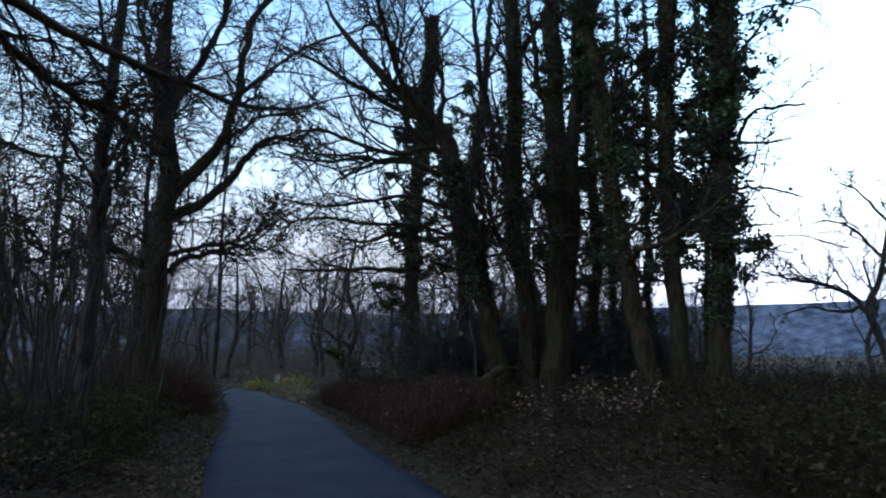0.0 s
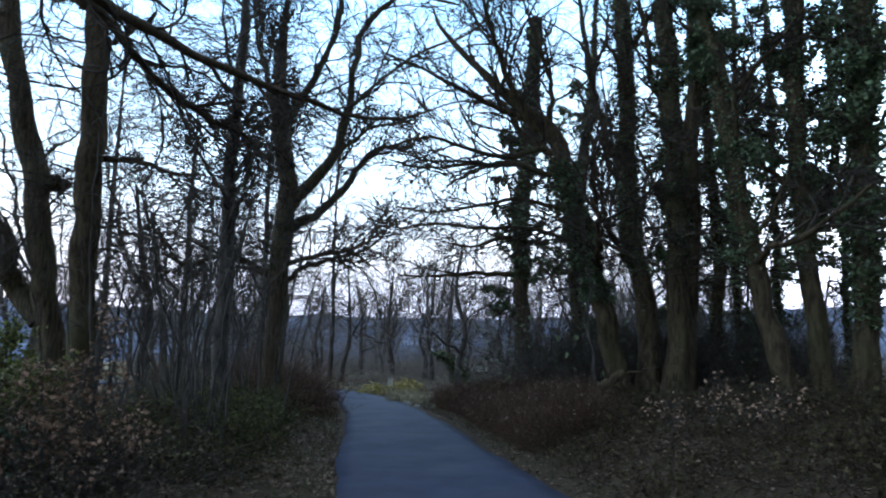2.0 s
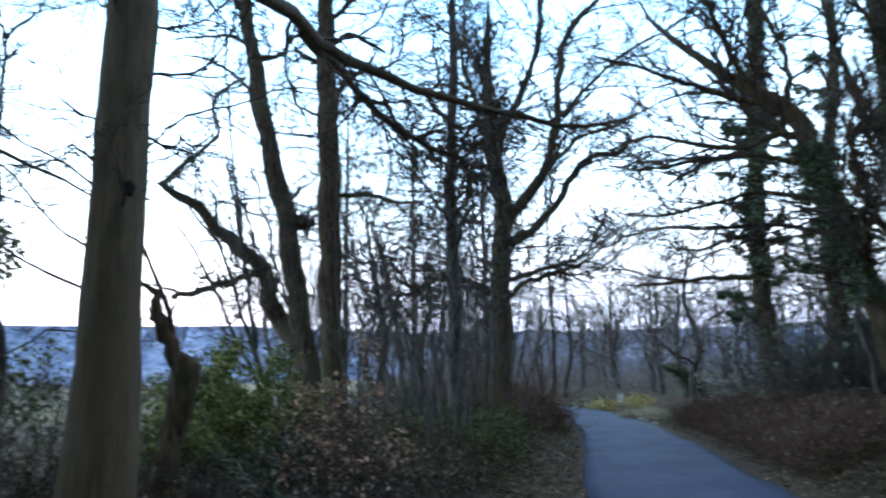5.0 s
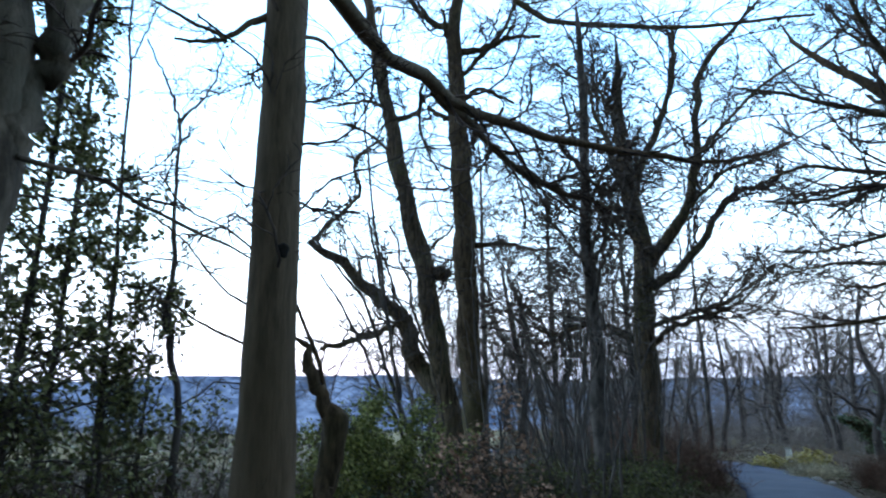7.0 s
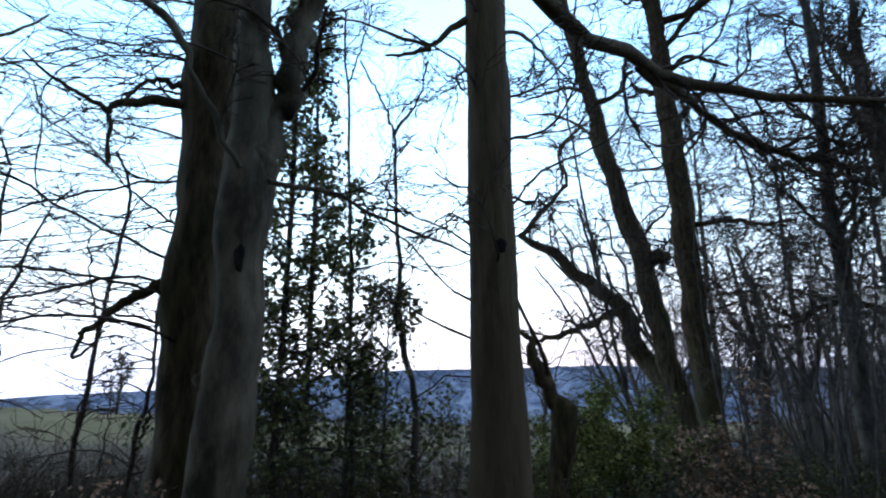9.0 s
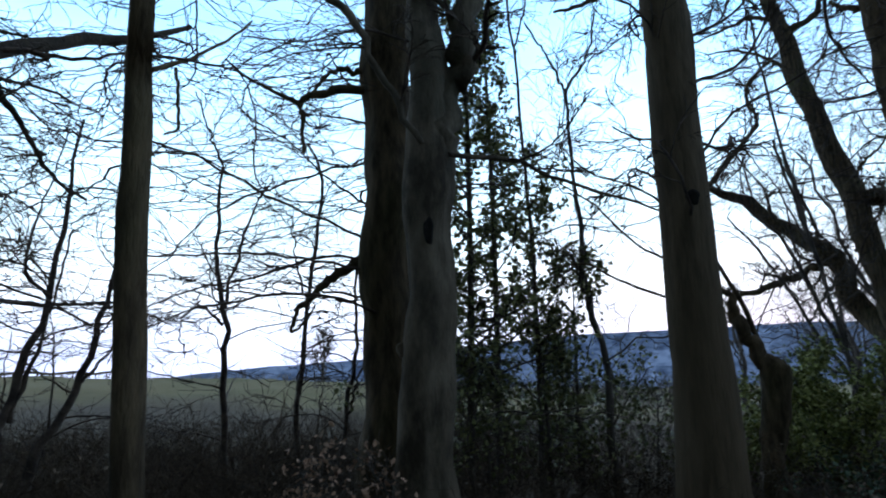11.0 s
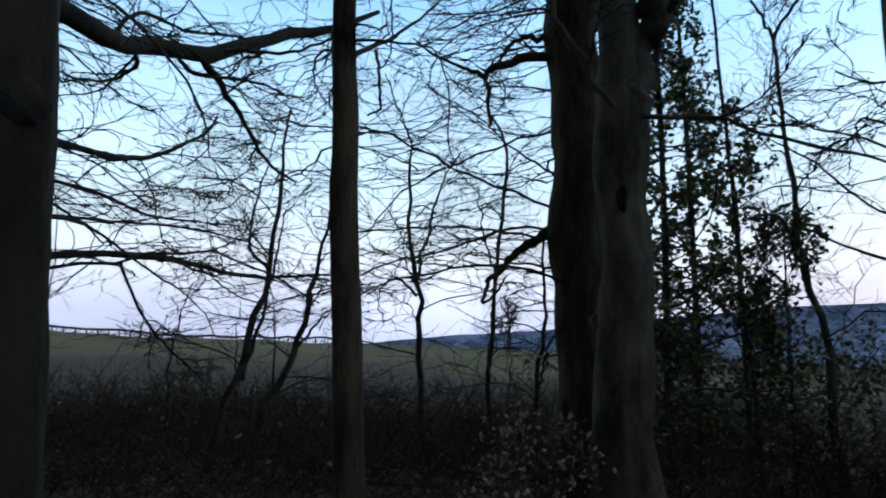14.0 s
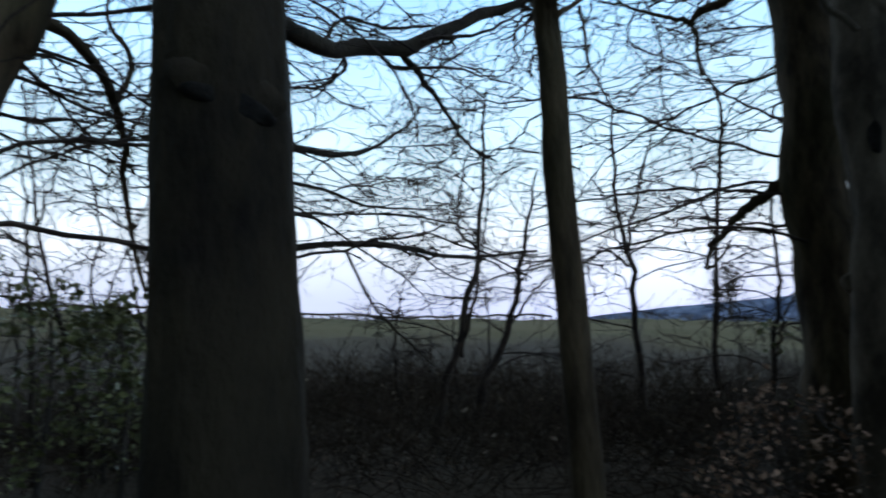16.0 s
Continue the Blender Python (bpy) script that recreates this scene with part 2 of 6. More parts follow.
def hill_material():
    """Far wooded hills with pale fields; the blue haze of distance is put into the colour."""
    m, n, l, b = material("hazed_far_hill", 1.0, 0.0)
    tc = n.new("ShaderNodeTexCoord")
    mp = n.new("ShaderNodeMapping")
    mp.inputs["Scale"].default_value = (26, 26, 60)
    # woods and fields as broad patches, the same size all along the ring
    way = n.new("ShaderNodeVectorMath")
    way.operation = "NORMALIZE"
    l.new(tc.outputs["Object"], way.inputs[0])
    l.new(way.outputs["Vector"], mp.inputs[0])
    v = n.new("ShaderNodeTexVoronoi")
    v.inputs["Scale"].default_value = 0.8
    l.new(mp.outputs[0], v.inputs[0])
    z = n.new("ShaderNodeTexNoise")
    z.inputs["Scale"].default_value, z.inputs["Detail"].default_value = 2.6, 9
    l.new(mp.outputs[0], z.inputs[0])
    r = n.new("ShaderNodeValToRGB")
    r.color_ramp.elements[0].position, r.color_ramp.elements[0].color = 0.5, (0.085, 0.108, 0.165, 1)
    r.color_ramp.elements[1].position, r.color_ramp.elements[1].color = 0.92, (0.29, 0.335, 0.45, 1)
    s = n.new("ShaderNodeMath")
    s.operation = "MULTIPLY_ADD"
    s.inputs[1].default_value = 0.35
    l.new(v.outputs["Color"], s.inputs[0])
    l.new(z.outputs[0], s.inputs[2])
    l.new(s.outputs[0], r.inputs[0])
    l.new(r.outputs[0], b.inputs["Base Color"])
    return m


# ---- mesh helpers ----
def raw_mesh(name, verts, faces, mat, smooth=True):
    """A mesh from vertex and face arrays; all faces have the same number of corners."""
    verts, faces = np.asarray(verts, np.float32), np.asarray(faces, np.int32)
    me = bpy.data.meshes.new(name)
    c = faces.shape[1]
    me.vertices.add(len(verts))
    me.vertices.foreach_set("co", verts.ravel())
    me.loops.add(faces.size)
    me.loops.foreach_set("vertex_index", faces.ravel())
    me.polygons.add(len(faces))
    me.polygons.foreach_set("loop_start", np.arange(0, faces.size, c, dtype=np.int32))
    me.update(calc_edges=True)
    me.validate()
    if smooth:
        me.polygons.foreach_set("use_smooth", np.ones(len(faces), bool))
    me.materials.append(mat)
    return me


def thing(name, at, label, category, group="", kind=""):
    """An empty at the thing's base, which carries its parts."""
    ob = new(name)
    ob.location = at
    ob.empty_display_size = 0.2
    return tagged(ob, label, category, group, kind)


def part(name, me, parent, label="", kind=""):
    """One mesh object under a thing; the mesh is in world places."""
    ob = new(name, me)
    ob.parent = parent
    ob.matrix_parent_inverse = Matrix.Translation(-Vector(parent.location))
    return tagged(ob, label, kind=kind)


def unit(v):
    return v / np.maximum(np.linalg.norm(v, axis=-1, keepdims=True), 1e-9)


def wave(p, seed, scale, octaves=3):
    """Smooth noise of points, about -1 to 1."""
    g = np.random.default_rng(seed)
    out = np.zeros(p.shape[:-1])
    for o in range(octaves):
        for _ in range(4):
            k = unit(g.normal(size=p.shape[-1])) * (2 ** o) / scale * 6.28
            out += np.sin(p @ k + g.uniform(0, 6.28)) * 0.5 / 2 ** o
    return out


def resample(ctrl, n):
    """A smooth curve (Catmull-Rom) through the rows of ctrl, n points."""
    c = np.asarray(ctrl, float)
    if len(c) == 2:
        return c[0] + (c[1] - c[0]) * np.linspace(0, 1, n)[:, None]
    d = np.r_[0, np.cumsum(np.linalg.norm(np.diff(c[:, :3], axis=0), axis=1))]
    s = np.linspace(0, d[-1], n)
    i = np.clip(np.searchsorted(d, s, side="right") - 1, 0, len(c) - 2)
    u = ((s - d[i]) / np.maximum(d[i + 1] - d[i], 1e-6))[:, None]
    e = np.vstack([2 * c[0] - c[1], c, 2 * c[-1] - c[-2]])
    p0, p1, p2, p3 = e[i], e[i + 1], e[i + 2], e[i + 3]
    out = 0.5 * (2 * p1 + (p2 - p0) * u + (2 * p0 - 5 * p1 + 4 * p2 - p3) * u ** 2 + (3 * p1 - p0 - 3 * p2 + p3) * u ** 3)
    if c.shape[1] > 3:
        out[:, 3] = np.maximum(p1[:, 3] + (p2[:, 3] - p1[:, 3]) * u[:, 0], 0.002)
    return out


def sweep(P, R, sides, rough=0.0, seed=0, flute=0.0, furrow=0.0):
    """Tubes along the paths P (n, k, 3) with radii R (n, k). Returns vertices and quads."""
    n, k, _ = P.shape
    T = unit(np.gradient(P, axis=1))
    ref = np.where(np.abs(T[:, :1, 2:3]) > 0.8, np.array([1.0, 0.13, 0]), np.array([0, 0.13, 1.0]))
    U = unit(np.cross(T, np.broadcast_to(ref, T.shape)))
    V = np.cross(T, U)
    a = np.arange(sides) * (2 * np.pi / sides)
    rad = R[:, :, None] * np.ones(sides)
    ring = U[:, :, None] * np.cos(a)[:, None] + V[:, :, None] * np.sin(a)[:, None]
    if rough:
        at = P[:, :, None] + ring * R[:, :, None, None]
        rad = rad * (1 + rough * wave(at * (1, 1, 0.45), seed, 0.55, 3))
        if sides > 20:
            rad = rad + 0.004 * wave(at * (1, 1, 0.3), seed + 5, 0.09, 2)
    if furrow:
        zz = P[:, :, 2:3]
        rad = rad * (1 + furrow * (0.6 * np.cos(a * 3 + seed + 0.35 * zz) + 0.45 * np.cos(a * 5 + seed * 2 - 0.5 * zz) + 0.3 * np.cos(a * 9 + seed + 0.8 * np.sin(zz * 1.3))))
    if flute:
        z = P[:, :, 2] - P[:, :1, 2]
        rad = rad * (1 + np.exp(-z / 0.45)[:, :, None] * flute * (0.8 + 0.5 * np.cos(a * 5 + seed) + 0.3 * np.cos(a * 3 + seed * 2)))
    X = P[:, :, None] + ring * rad[..., None]
    idx = np.arange(n * k * sides).reshape(n, k, sides)
    nx = np.roll(idx, -1, axis=2)
    F = np.stack([idx[:, :-1], nx[:, :-1], nx[:, 1:], idx[:, 1:]], -1).reshape(-1, 4)
    return X.reshape(-1, 3), F


def joined(chunks):
    vs, fs, o = [], [], 0
    for v, f in chunks:
        vs.append(v)
        fs.append(f + o)
        o += len(v)
    return np.vstack(vs), np.vstack(fs)


def sprout(P, R, count, g, t0=0.25, t1=1.0, length=1.0, spread=0.9, rise=0.15, k=6, wiggle=0.25, thin=0.5, rmin=0.003, pull=(0, 0, 0), rmax=1.0, flat=0.0, smooth=0.0):
    """Side shoots from the paths P: count a path, each with k points. length: metres at the parent's foot, less towards its tip."""
    n, kp, _ = P.shape
    t = (t0 + (t1 - t0) * (np.arange(count) + g.uniform(0, 1, (n, count))) / count) * (kp - 1)
    i = np.clip(t.astype(int), 0, kp - 2)
    u = (t - i)[..., None]
    row = np.arange(n)[:, None]
    start = P[row, i] * (1 - u) + P[row, i + 1] * u
    tan = unit(P[row, i + 1] - P[row, i])
    rad = np.minimum((R[row, i] * (1 - u[..., 0]) + R[row, i + 1] * u[..., 0]) * thin * g.uniform(0.7, 1.1, (n, count)), rmax)
    side = unit(np.cross(tan, unit(g.normal(size=tan.shape))))
    ang = spread * g.uniform(0.6, 1.25, (n, count, 1))
    side = unit(side * (1, 1, 1 - flat))
    d = unit(tan * np.cos(ang) + side * np.sin(ang) + np.array([0, 0, rise]) + np.array(pull))
    ln = (np.asarray(length) if np.ndim(length) == 0 else np.asarray(length)[:, None]) * (1.1 - 0.6 * t / (kp - 1)) * g.uniform(0.55, 1.3, (n, count))
    start, d, ln, rad = start.reshape(-1, 3), d.reshape(-1, 3), ln.reshape(-1, 1), np.maximum(rad.reshape(-1), rmin)
    pts = [start]
    cross = unit(np.cross(d, unit(g.normal(size=d.shape)))) * ((0.06 if smooth else 0.16) * ln / (k - 1)) if k > 3 else 0
    turn = np.zeros_like(d)
    for q in range(k - 1):
        turn = turn * smooth + g.normal(size=d.shape) * wiggle * np.array([1, 1, 1 - 0.5 * flat])
        d = unit(d * np.array([1, 1, 1 - 0.3 * flat if smooth else 1.0]) + turn + np.array([0, 0, rise]) * 0.25 + np.array(pull) * 0.3)
        pts.append(pts[-1] + d * ln / (k - 1) + cross * (2 if q % 2 else -2 if q else -1))
    taper = np.linspace(1, 0.45, k)
    return np.stack(pts, 1), np.maximum(rad[:, None] * taper, rmin * 0.7)


def leaf_cloud(centres, size, g, normal=None, flat=0.0, long=1.5):
    """Small folded leaves, four triangles each, at the given places."""
    n = len(centres)
    a = unit(g.normal(size=(n, 3)) * (1, 1, 1 - flat))
    b = unit(np.cross(a, unit(g.normal(size=(n, 3)) + (np.array([0, 0, 2.0 * flat])))))
    c = np.cross(a, b)
    s = (size * g.uniform(0.6, 1.3, (n, 1)))
    mid = centres
    q = np.stack([mid - a * s * long * 0.5, mid + b * s * 0.5 + c * s * 0.16, mid + a * s * long * 0.55 - c * s * 0.1, mid - b * s * 0.5 + c * s * 0.16], 1)
    o = np.arange(n)[:, None] * 4
    f = np.concatenate([o + np.array([[0, 1, 2]]), o + np.array([[0, 2, 3]])], 1).reshape(-1, 3)
    return q.reshape(-1, 3), f


# ---- lie of the land ----
ROAD = np.array([(8.5, -30), (4.3, -12), (0.90, 0), (-1.30, 7.2), (-2.34, 10.5), (-3.50, 14.3), (-4.5, 17.2), (-5.98, 21.0), (-7.2, 23.8), (-10.3, 28.0), (-15.5, 31.5), (-23, 34.0), (-34, 36)], float)
LANE = resample(np.c_[ROAD, np.zeros(len(ROAD))], 160)[:, :2]
HALF = 1.25


def lateral(x, y):
    """Metres to the left of the lane's middle (negative: right), and the nearest station."""
    p = np.stack([np.ravel(x), np.ravel(y)], 1)
    out = np.empty(len(p))
    for s in range(0, len(p), 20000):
        q = p[s:s + 20000]
        d2 = ((q[:, None] - LANE[None]) ** 2).sum(-1)
        i = np.clip(d2.argmin(1), 1, len(LANE) - 2)
        t = unit(LANE[i + 1] - LANE[i - 1])
        r = q - LANE[i]
        sgn = np.sign(t[:, 0] * r[:, 1] - t[:, 1] * r[:, 0])
        out[s:s + 20000] = sgn * np.sqrt(d2.min(1))
    return out.reshape(np.shape(x))


def step(a, b, v):
    u = np.clip((v - a) / (b - a), 0, 1)
    return u * u * (3 - 2 * u)


def land(x, y):
    """Height of the ground."""
    x, y = np.asarray(x, float), np.asarray(y, float)
    L = lateral(x, y)
    p = np.stack([x, y], -1)
    bump = wave(p, 5, 2.6, 3) * 0.07 + wave(p, 6, 11.0, 2) * 0.10
    away = step(1.3, 3.2, np.abs(L))
    z = -0.06 + away * (0.10 + bump)
    z = z + step(1.5, 4.2, -L) * 0.42 * (1 - step(17, 22.5, y)) - step(16, 45, -L) * 1.8 * step(-10, 10, 40 - y)
    z = z + step(1.6, 3.6, L) * 0.10
    d, az = np.hypot(x, y), np.degrees(np.arctan2(-x, y))
    crest = 1.55 + 66 * np.tan(np.radians(np.interp(az, [35, 65, 90, 112, 140, 175], [-1.0, -0.5, 0.95, 1.45, 2.7, 2.7])))
    fieldside = step(9, 16, L) * step(30, 60, np.where(az < 0, 180, az))
    z = z + fieldside * (crest * step(24, 68, d) - (crest + 6) * step(70, 190, d))
    z = z - step(60, 200, d) * 5 * (1 - fieldside)
    return z


def pasture(x, y):
    L = lateral(x, y)
    d = np.hypot(x, y)
    edge = wave(np.stack([x, y], -1), 8, 5.0, 3) * 2.0
    near = np.interp(np.degrees(np.arctan2(-x, y)), [60, 76, 84, 92, 104], [22, 24, 30, 36, 38])
    return step(13, 19, L + edge) * step(0, 12, d + edge * 0.5 - near) + step(34, 60, d) * (L < 13) * (x < -4) + step(56, 62, d) * (x < 4)


def build_ground():
    n = 250
    u = np.linspace(-1, 1, n)
    w = np.sign(u) * (np.abs(u) ** 3.0) * 1700 + u * 45
    X, Y = np.meshgrid(w - 3, w + 8)
    Z = land(X, Y)
    idx = np.arange(n * n).reshape(n, n)
    F = np.stack([idx[:-1, :-1], idx[:-1, 1:], idx[1:, 1:], idx[1:, :-1]], -1).reshape(-1, 4)
    me = raw_mesh("ground", np.stack([X, Y, Z], -1).reshape(-1, 3), F, ground_material())
    me.attributes.new("pasture", "FLOAT", "POINT").data.foreach_set("value", np.clip(pasture(X, Y), 0, 1).ravel().astype(np.float32))
    tagged(new("ground", me), "leaf-strewn woodland floor running out into winter pasture", "ground", kind="structure")


def build_road():
    """A worn single lane with ragged edges and a slight crown."""
    c = resample(np.c_[ROAD, np.zeros(len(ROAD))], 420)
    t = unit(np.gradient(c[:, :2], axis=0))
    nrm = np.stack([-t[:, 1], t[:, 0]], 1)
    cols = np.linspace(-1, 1, 13)
    # grass creeps over its edges towards the bend
    half = np.interp(c[:, 1], [6, 10, 14, 18, 22], [HALF + 0.03, HALF - 0.05, HALF - 0.14, HALF - 0.22, HALF - 0.30])
    rows = []
    for j, k in enumerate(cols):
        ragged = wave(c[:, :2] + j, 40 + (j > 6), 2.6, 4) * 0.045 if j in (0, 12) else 0
        q = c[:, :2] + nrm * (k * (half + ragged))[:, None]
        z = 0.035 - 0.035 * k * k + wave(q, 44, 3.0, 2) * 0.006
        rows.append(np.c_[q, z])
    low = [rows[0] - (0, 0, 0.14)] + rows + [rows[-1] - (0, 0, 0.14)]
    V = np.stack(low, 1)
    n, m, _ = V.shape
    idx = np.arange(n * m).reshape(n, m)
    F = np.stack([idx[:-1, :-1], idx[1:, :-1], idx[1:, 1:], idx[:-1, 1:]], -1).reshape(-1, 4)
    tagged(new("road", raw_mesh("road", V.reshape(-1, 3), F[:, ::-1], ASPHALT)), "narrow worn asphalt lane with ragged leaf-covered edges", "road", kind="structure")


def build_hills():
    """A ring of hills far behind everything."""
    az = np.radians(np.linspace(-180, 180, 361))
    deg = np.degrees(az)
    top = np.interp(deg, [-180, -60, -33, -20, 0, 30, 45, 62, 72, 80, 88, 96, 110, 140, 180], [3, 3, 3.5, 3.5, 3.0, 3.4, 4.15, 4.05, 3.2, 2.5, 2.0, 1.2, 0.9, 1.5, 3])
    rows = []
    for k, (r, f) in enumerate(((700, 0.0), (850, 0.35), (1050, 0.75), (1300, 1.0), (1650, 1.0))):
        h = np.tan(np.radians(top)) * r * f + 1.5 + (wave(np.stack([np.cos(az), np.sin(az)], 1) * r, 70 + k, 260, 3) * 2.2 if 0 < k < 4 else 0)
        if k == 0:
            h = np.full(len(az), -8.0)
        rows.append(np.stack([-np.sin(az) * r, np.cos(az) * r, h], 1))
    V = np.stack(rows, 0)
    n, m, _ = V.shape
    idx = np.arange(n * m).reshape(n, m)
    F = np.stack([idx[:-1, :-1], idx[:-1, 1:], idx[1:, 1:], idx[1:, :-1]], -1).reshape(-1, 4)
    tagged(new("backdrop", raw_mesh("backdrop", V.reshape(-1, 3), F, hill_material())), "distant wooded hills at dusk, haze blue painted into their colour", "hills", kind="structure")


build_ground()
build_road()
build_hills()


# ---- trees ----
def tree(name, label, trunk, limbs=(), bark=OAK, seed=1, sides=18, rough=0.06, flute=0.25, auto=0, auto_z=(0.45, 0.95), auto_len=2.6, branches=7, subs=6, twigs=5,
         reach=1.3, droop=0.1, wiggle=0.28, group="", category="tree", twig_mat=None, ivy=0, ivy_spread=0.16, ivy_z=(0.0, 1.0), ivy_size=0.075, hang=0.0, collar=None, detail=60, fine=0.0035, flat=0.0, bend=0.12, shoots=None, furrow=0.0, weep=0.0, lean=(0, 0, 0), meander=False, bare=0.12):
    g = np.random.default_rng(seed)
    # meander: long smoothly winding twigs in level layers, as on a beech
    k1, k2, k3, way, open_, wave_k = (14, 11, 7, 0.75, 0.62, 0.42) if meander else (7, 5, 2 if fine > 0.0045 else 3, 0.0, 0.75, 1.0)
    c = resample(trunk, detail)
    base = (c[0, 0], c[0, 1], float(land(c[0, 0], c[0, 1])))
    c[:, :2] += np.stack([wave(c[:, 2:3] + 9, seed, 2.0, 2), wave(c[:, 2:3] + 3, seed + 1, 2.0, 2)], 1) * c[:, 3:4] * bend
    ob = thing(name, base, label, category, group)
    P, R = c[None, :, :3], c[None, :, 3].copy()
    if collar:
        for z0, amount, width in collar:
            R[0] *= 1 + amount * np.exp(-((c[:, 2] - z0) / width) ** 2)
    stem = part("trunk", raw_mesh("trunk", *sweep(P, R, sides, rough, seed, flute, furrow), bark), ob)
    arms = [resample(a, 16) for a in limbs]
    if auto:
        p, r = sprout(P, R, auto, g, auto_z[0], auto_z[1], auto_len, 0.95, 0.25, 16, 0.16, 0.42, 0.012)
        arms += [np.c_[p[i], r[i]] for i in range(len(p))]
    tm = twig_mat or (TWIG if bark is not STEM else STEM)
    if arms:
        A = np.stack(arms)
        AP, AR = A[:, :, :3].copy(), A[:, :, 3].copy()
        jit = g.normal(size=AP.shape) * AR[..., None] * 0.35
        jit[:, 0] = 0
        AP += jit
        for i in range(len(AP)):
            part("limb", raw_mesh("limb", *sweep(AP[i:i + 1], AR[i:i + 1], 9, 0.08, seed + i), bark), ob)
        ln = np.linalg.norm(np.diff(AP, axis=1), axis=2).sum(1)
        if branches:
            b1, r1 = sprout(AP, AR, branches, g, bare, 0.94, np.clip(ln * 0.5, 0.25, 2.6) * reach, open_, 0.10 - hang, k1, wiggle * 0.8 * wave_k, 0.5, fine * 1.6, rmax=0.032, flat=flat, smooth=way)
            keep = g.uniform(0, 1, len(b1)) < np.repeat(np.clip((ln / 3.2) ** 1.9 * np.minimum(1, 4 * ln / branches), 0.015, 1.0), branches)
            b1, r1 = b1[keep], r1[keep]
            chunks = [sweep(b1, r1, 4)]
            l1 = np.linalg.norm(np.diff(b1, axis=1), axis=2).sum(1)
            b2, r2 = sprout(b1, r1, subs, g, 0.1, 1.0, np.clip(l1 * 0.6, 0.15, 1.0), open_, 0.06 - hang, k2, wiggle * 0.9 * wave_k, 0.6, fine * 1.2, flat=flat, smooth=way)
            chunks.append(sweep(b2, r2, 3))
            work = part("branchwork", raw_mesh("branchwork", *joined(chunks), tm), ob, kind="stuff")
            if twigs:
                l2 = np.linalg.norm(np.diff(b2, axis=1), axis=2).sum(1)
                b3, r3 = sprout(b2, r2, twigs, g, 0.1, 1.0, np.clip(l2 * 0.6, 0.1, 0.5), open_, 0.04 - hang * 1.3, k3, wiggle * wave_k, 0.65, fine, flat=flat, smooth=way)
                part("twigwork", raw_mesh("twigwork", *sweep(b3, r3, 3), tm), work, kind="stuff")
    if shoots:
        # thin spreading shoots off the stem: how many, between which heights, how long
        n, z0, z1, far = shoots
        t0, t1 = (np.searchsorted(c[:, 2], z) / (detail - 1) for z in (z0, z1))
        p, r = sprout(P, R, n, g, t0, t1, far, 1.15, 0.12 - weep, 18 if meander else 13, 0.12 if meander else 0.26, 0.1, fine * 2.2, rmax=fine * 3.4, flat=0.6 if meander else 0.35, pull=lean, smooth=way)
        p2, r2 = sprout(p, r, 9, g, 0.08, 1.0, far * 0.42, open_, 0.03 - weep, 13 if meander else 8, 0.13 if meander else 0.28, 0.65, fine * 1.3, flat=0.65 if meander else 0.45, smooth=way)
        l2 = np.linalg.norm(np.diff(p2, axis=1), axis=2).sum(1)
        p3, r3 = sprout(p2, r2, 4 if meander else 5, g, 0.08, 1.0, l2 * 0.5, open_, -weep, 8 if meander else 3, 0.12 if meander else 0.2, 0.7, fine, flat=0.6 if meander else 0.4, smooth=way)
        part("shootwork", raw_mesh("shootwork", *joined([sweep(p, r, 4), sweep(p2, r2, 3), sweep(p3, r3, 3)]), tm), ob, kind="stuff")
    if ivy:
        # leaves hug the stem and stand off it in tufts
        t = g.uniform(ivy_z[0], ivy_z[1], ivy) * (detail - 1)
        i = np.clip(t.astype(int), 0, detail - 2)
        u = (t - i)[:, None]
        mid = c[i, :3] * (1 - u) + c[i + 1, :3] * u
        a = g.uniform(0, 6.283, ivy)
        tuft = np.clip(0.35 + wave(np.stack([a * 0.5, t * 0.12], 1), seed + 9, 1.1, 3) * 0.6, 0.0, 1.4)
        off = c[i, 3] * 1.02 + ivy_spread * tuft * g.uniform(0.0, 1.0, ivy) ** 0.7
        if shoots and ivy_spread > 0.5:
            off = c[i, 3] * 1.02 + 0.16 * tuft * g.uniform(0.0, 1.0, ivy)
        pos = mid + np.stack([np.cos(a) * off, np.sin(a) * off, g.normal(size=ivy) * 0.05], 1)
        if shoots and ivy_spread > 0.5:
            # most of the leaves hang on the inner part of the side shoots
            v = np.concatenate([p[:, 1:].reshape(-1, 3), p2[:, 1:].reshape(-1, 3), p3[:, 1:].reshape(-1, 3)])
            near = np.hypot(v[:, 0] - np.interp(v[:, 2], c[:, 2], c[:, 0]), v[:, 1] - np.interp(v[:, 2], c[:, 2], c[:, 1])) < ivy_spread * (0.75 + 0.35 * wave(v, seed + 3, 1.6, 2))
            v = v[near]
            n = int(ivy * 0.7)
            pos[:n] = v[g.integers(0, len(v), n)] + g.normal(size=(n, 3)) * 0.055
        part("ivy", raw_mesh("ivy", *leaf_cloud(pos, ivy_size, g, flat=0.3, long=1.15), IVY, False), stem, "dark green ivy leaves clinging to the bark", "stuff")
    return ob


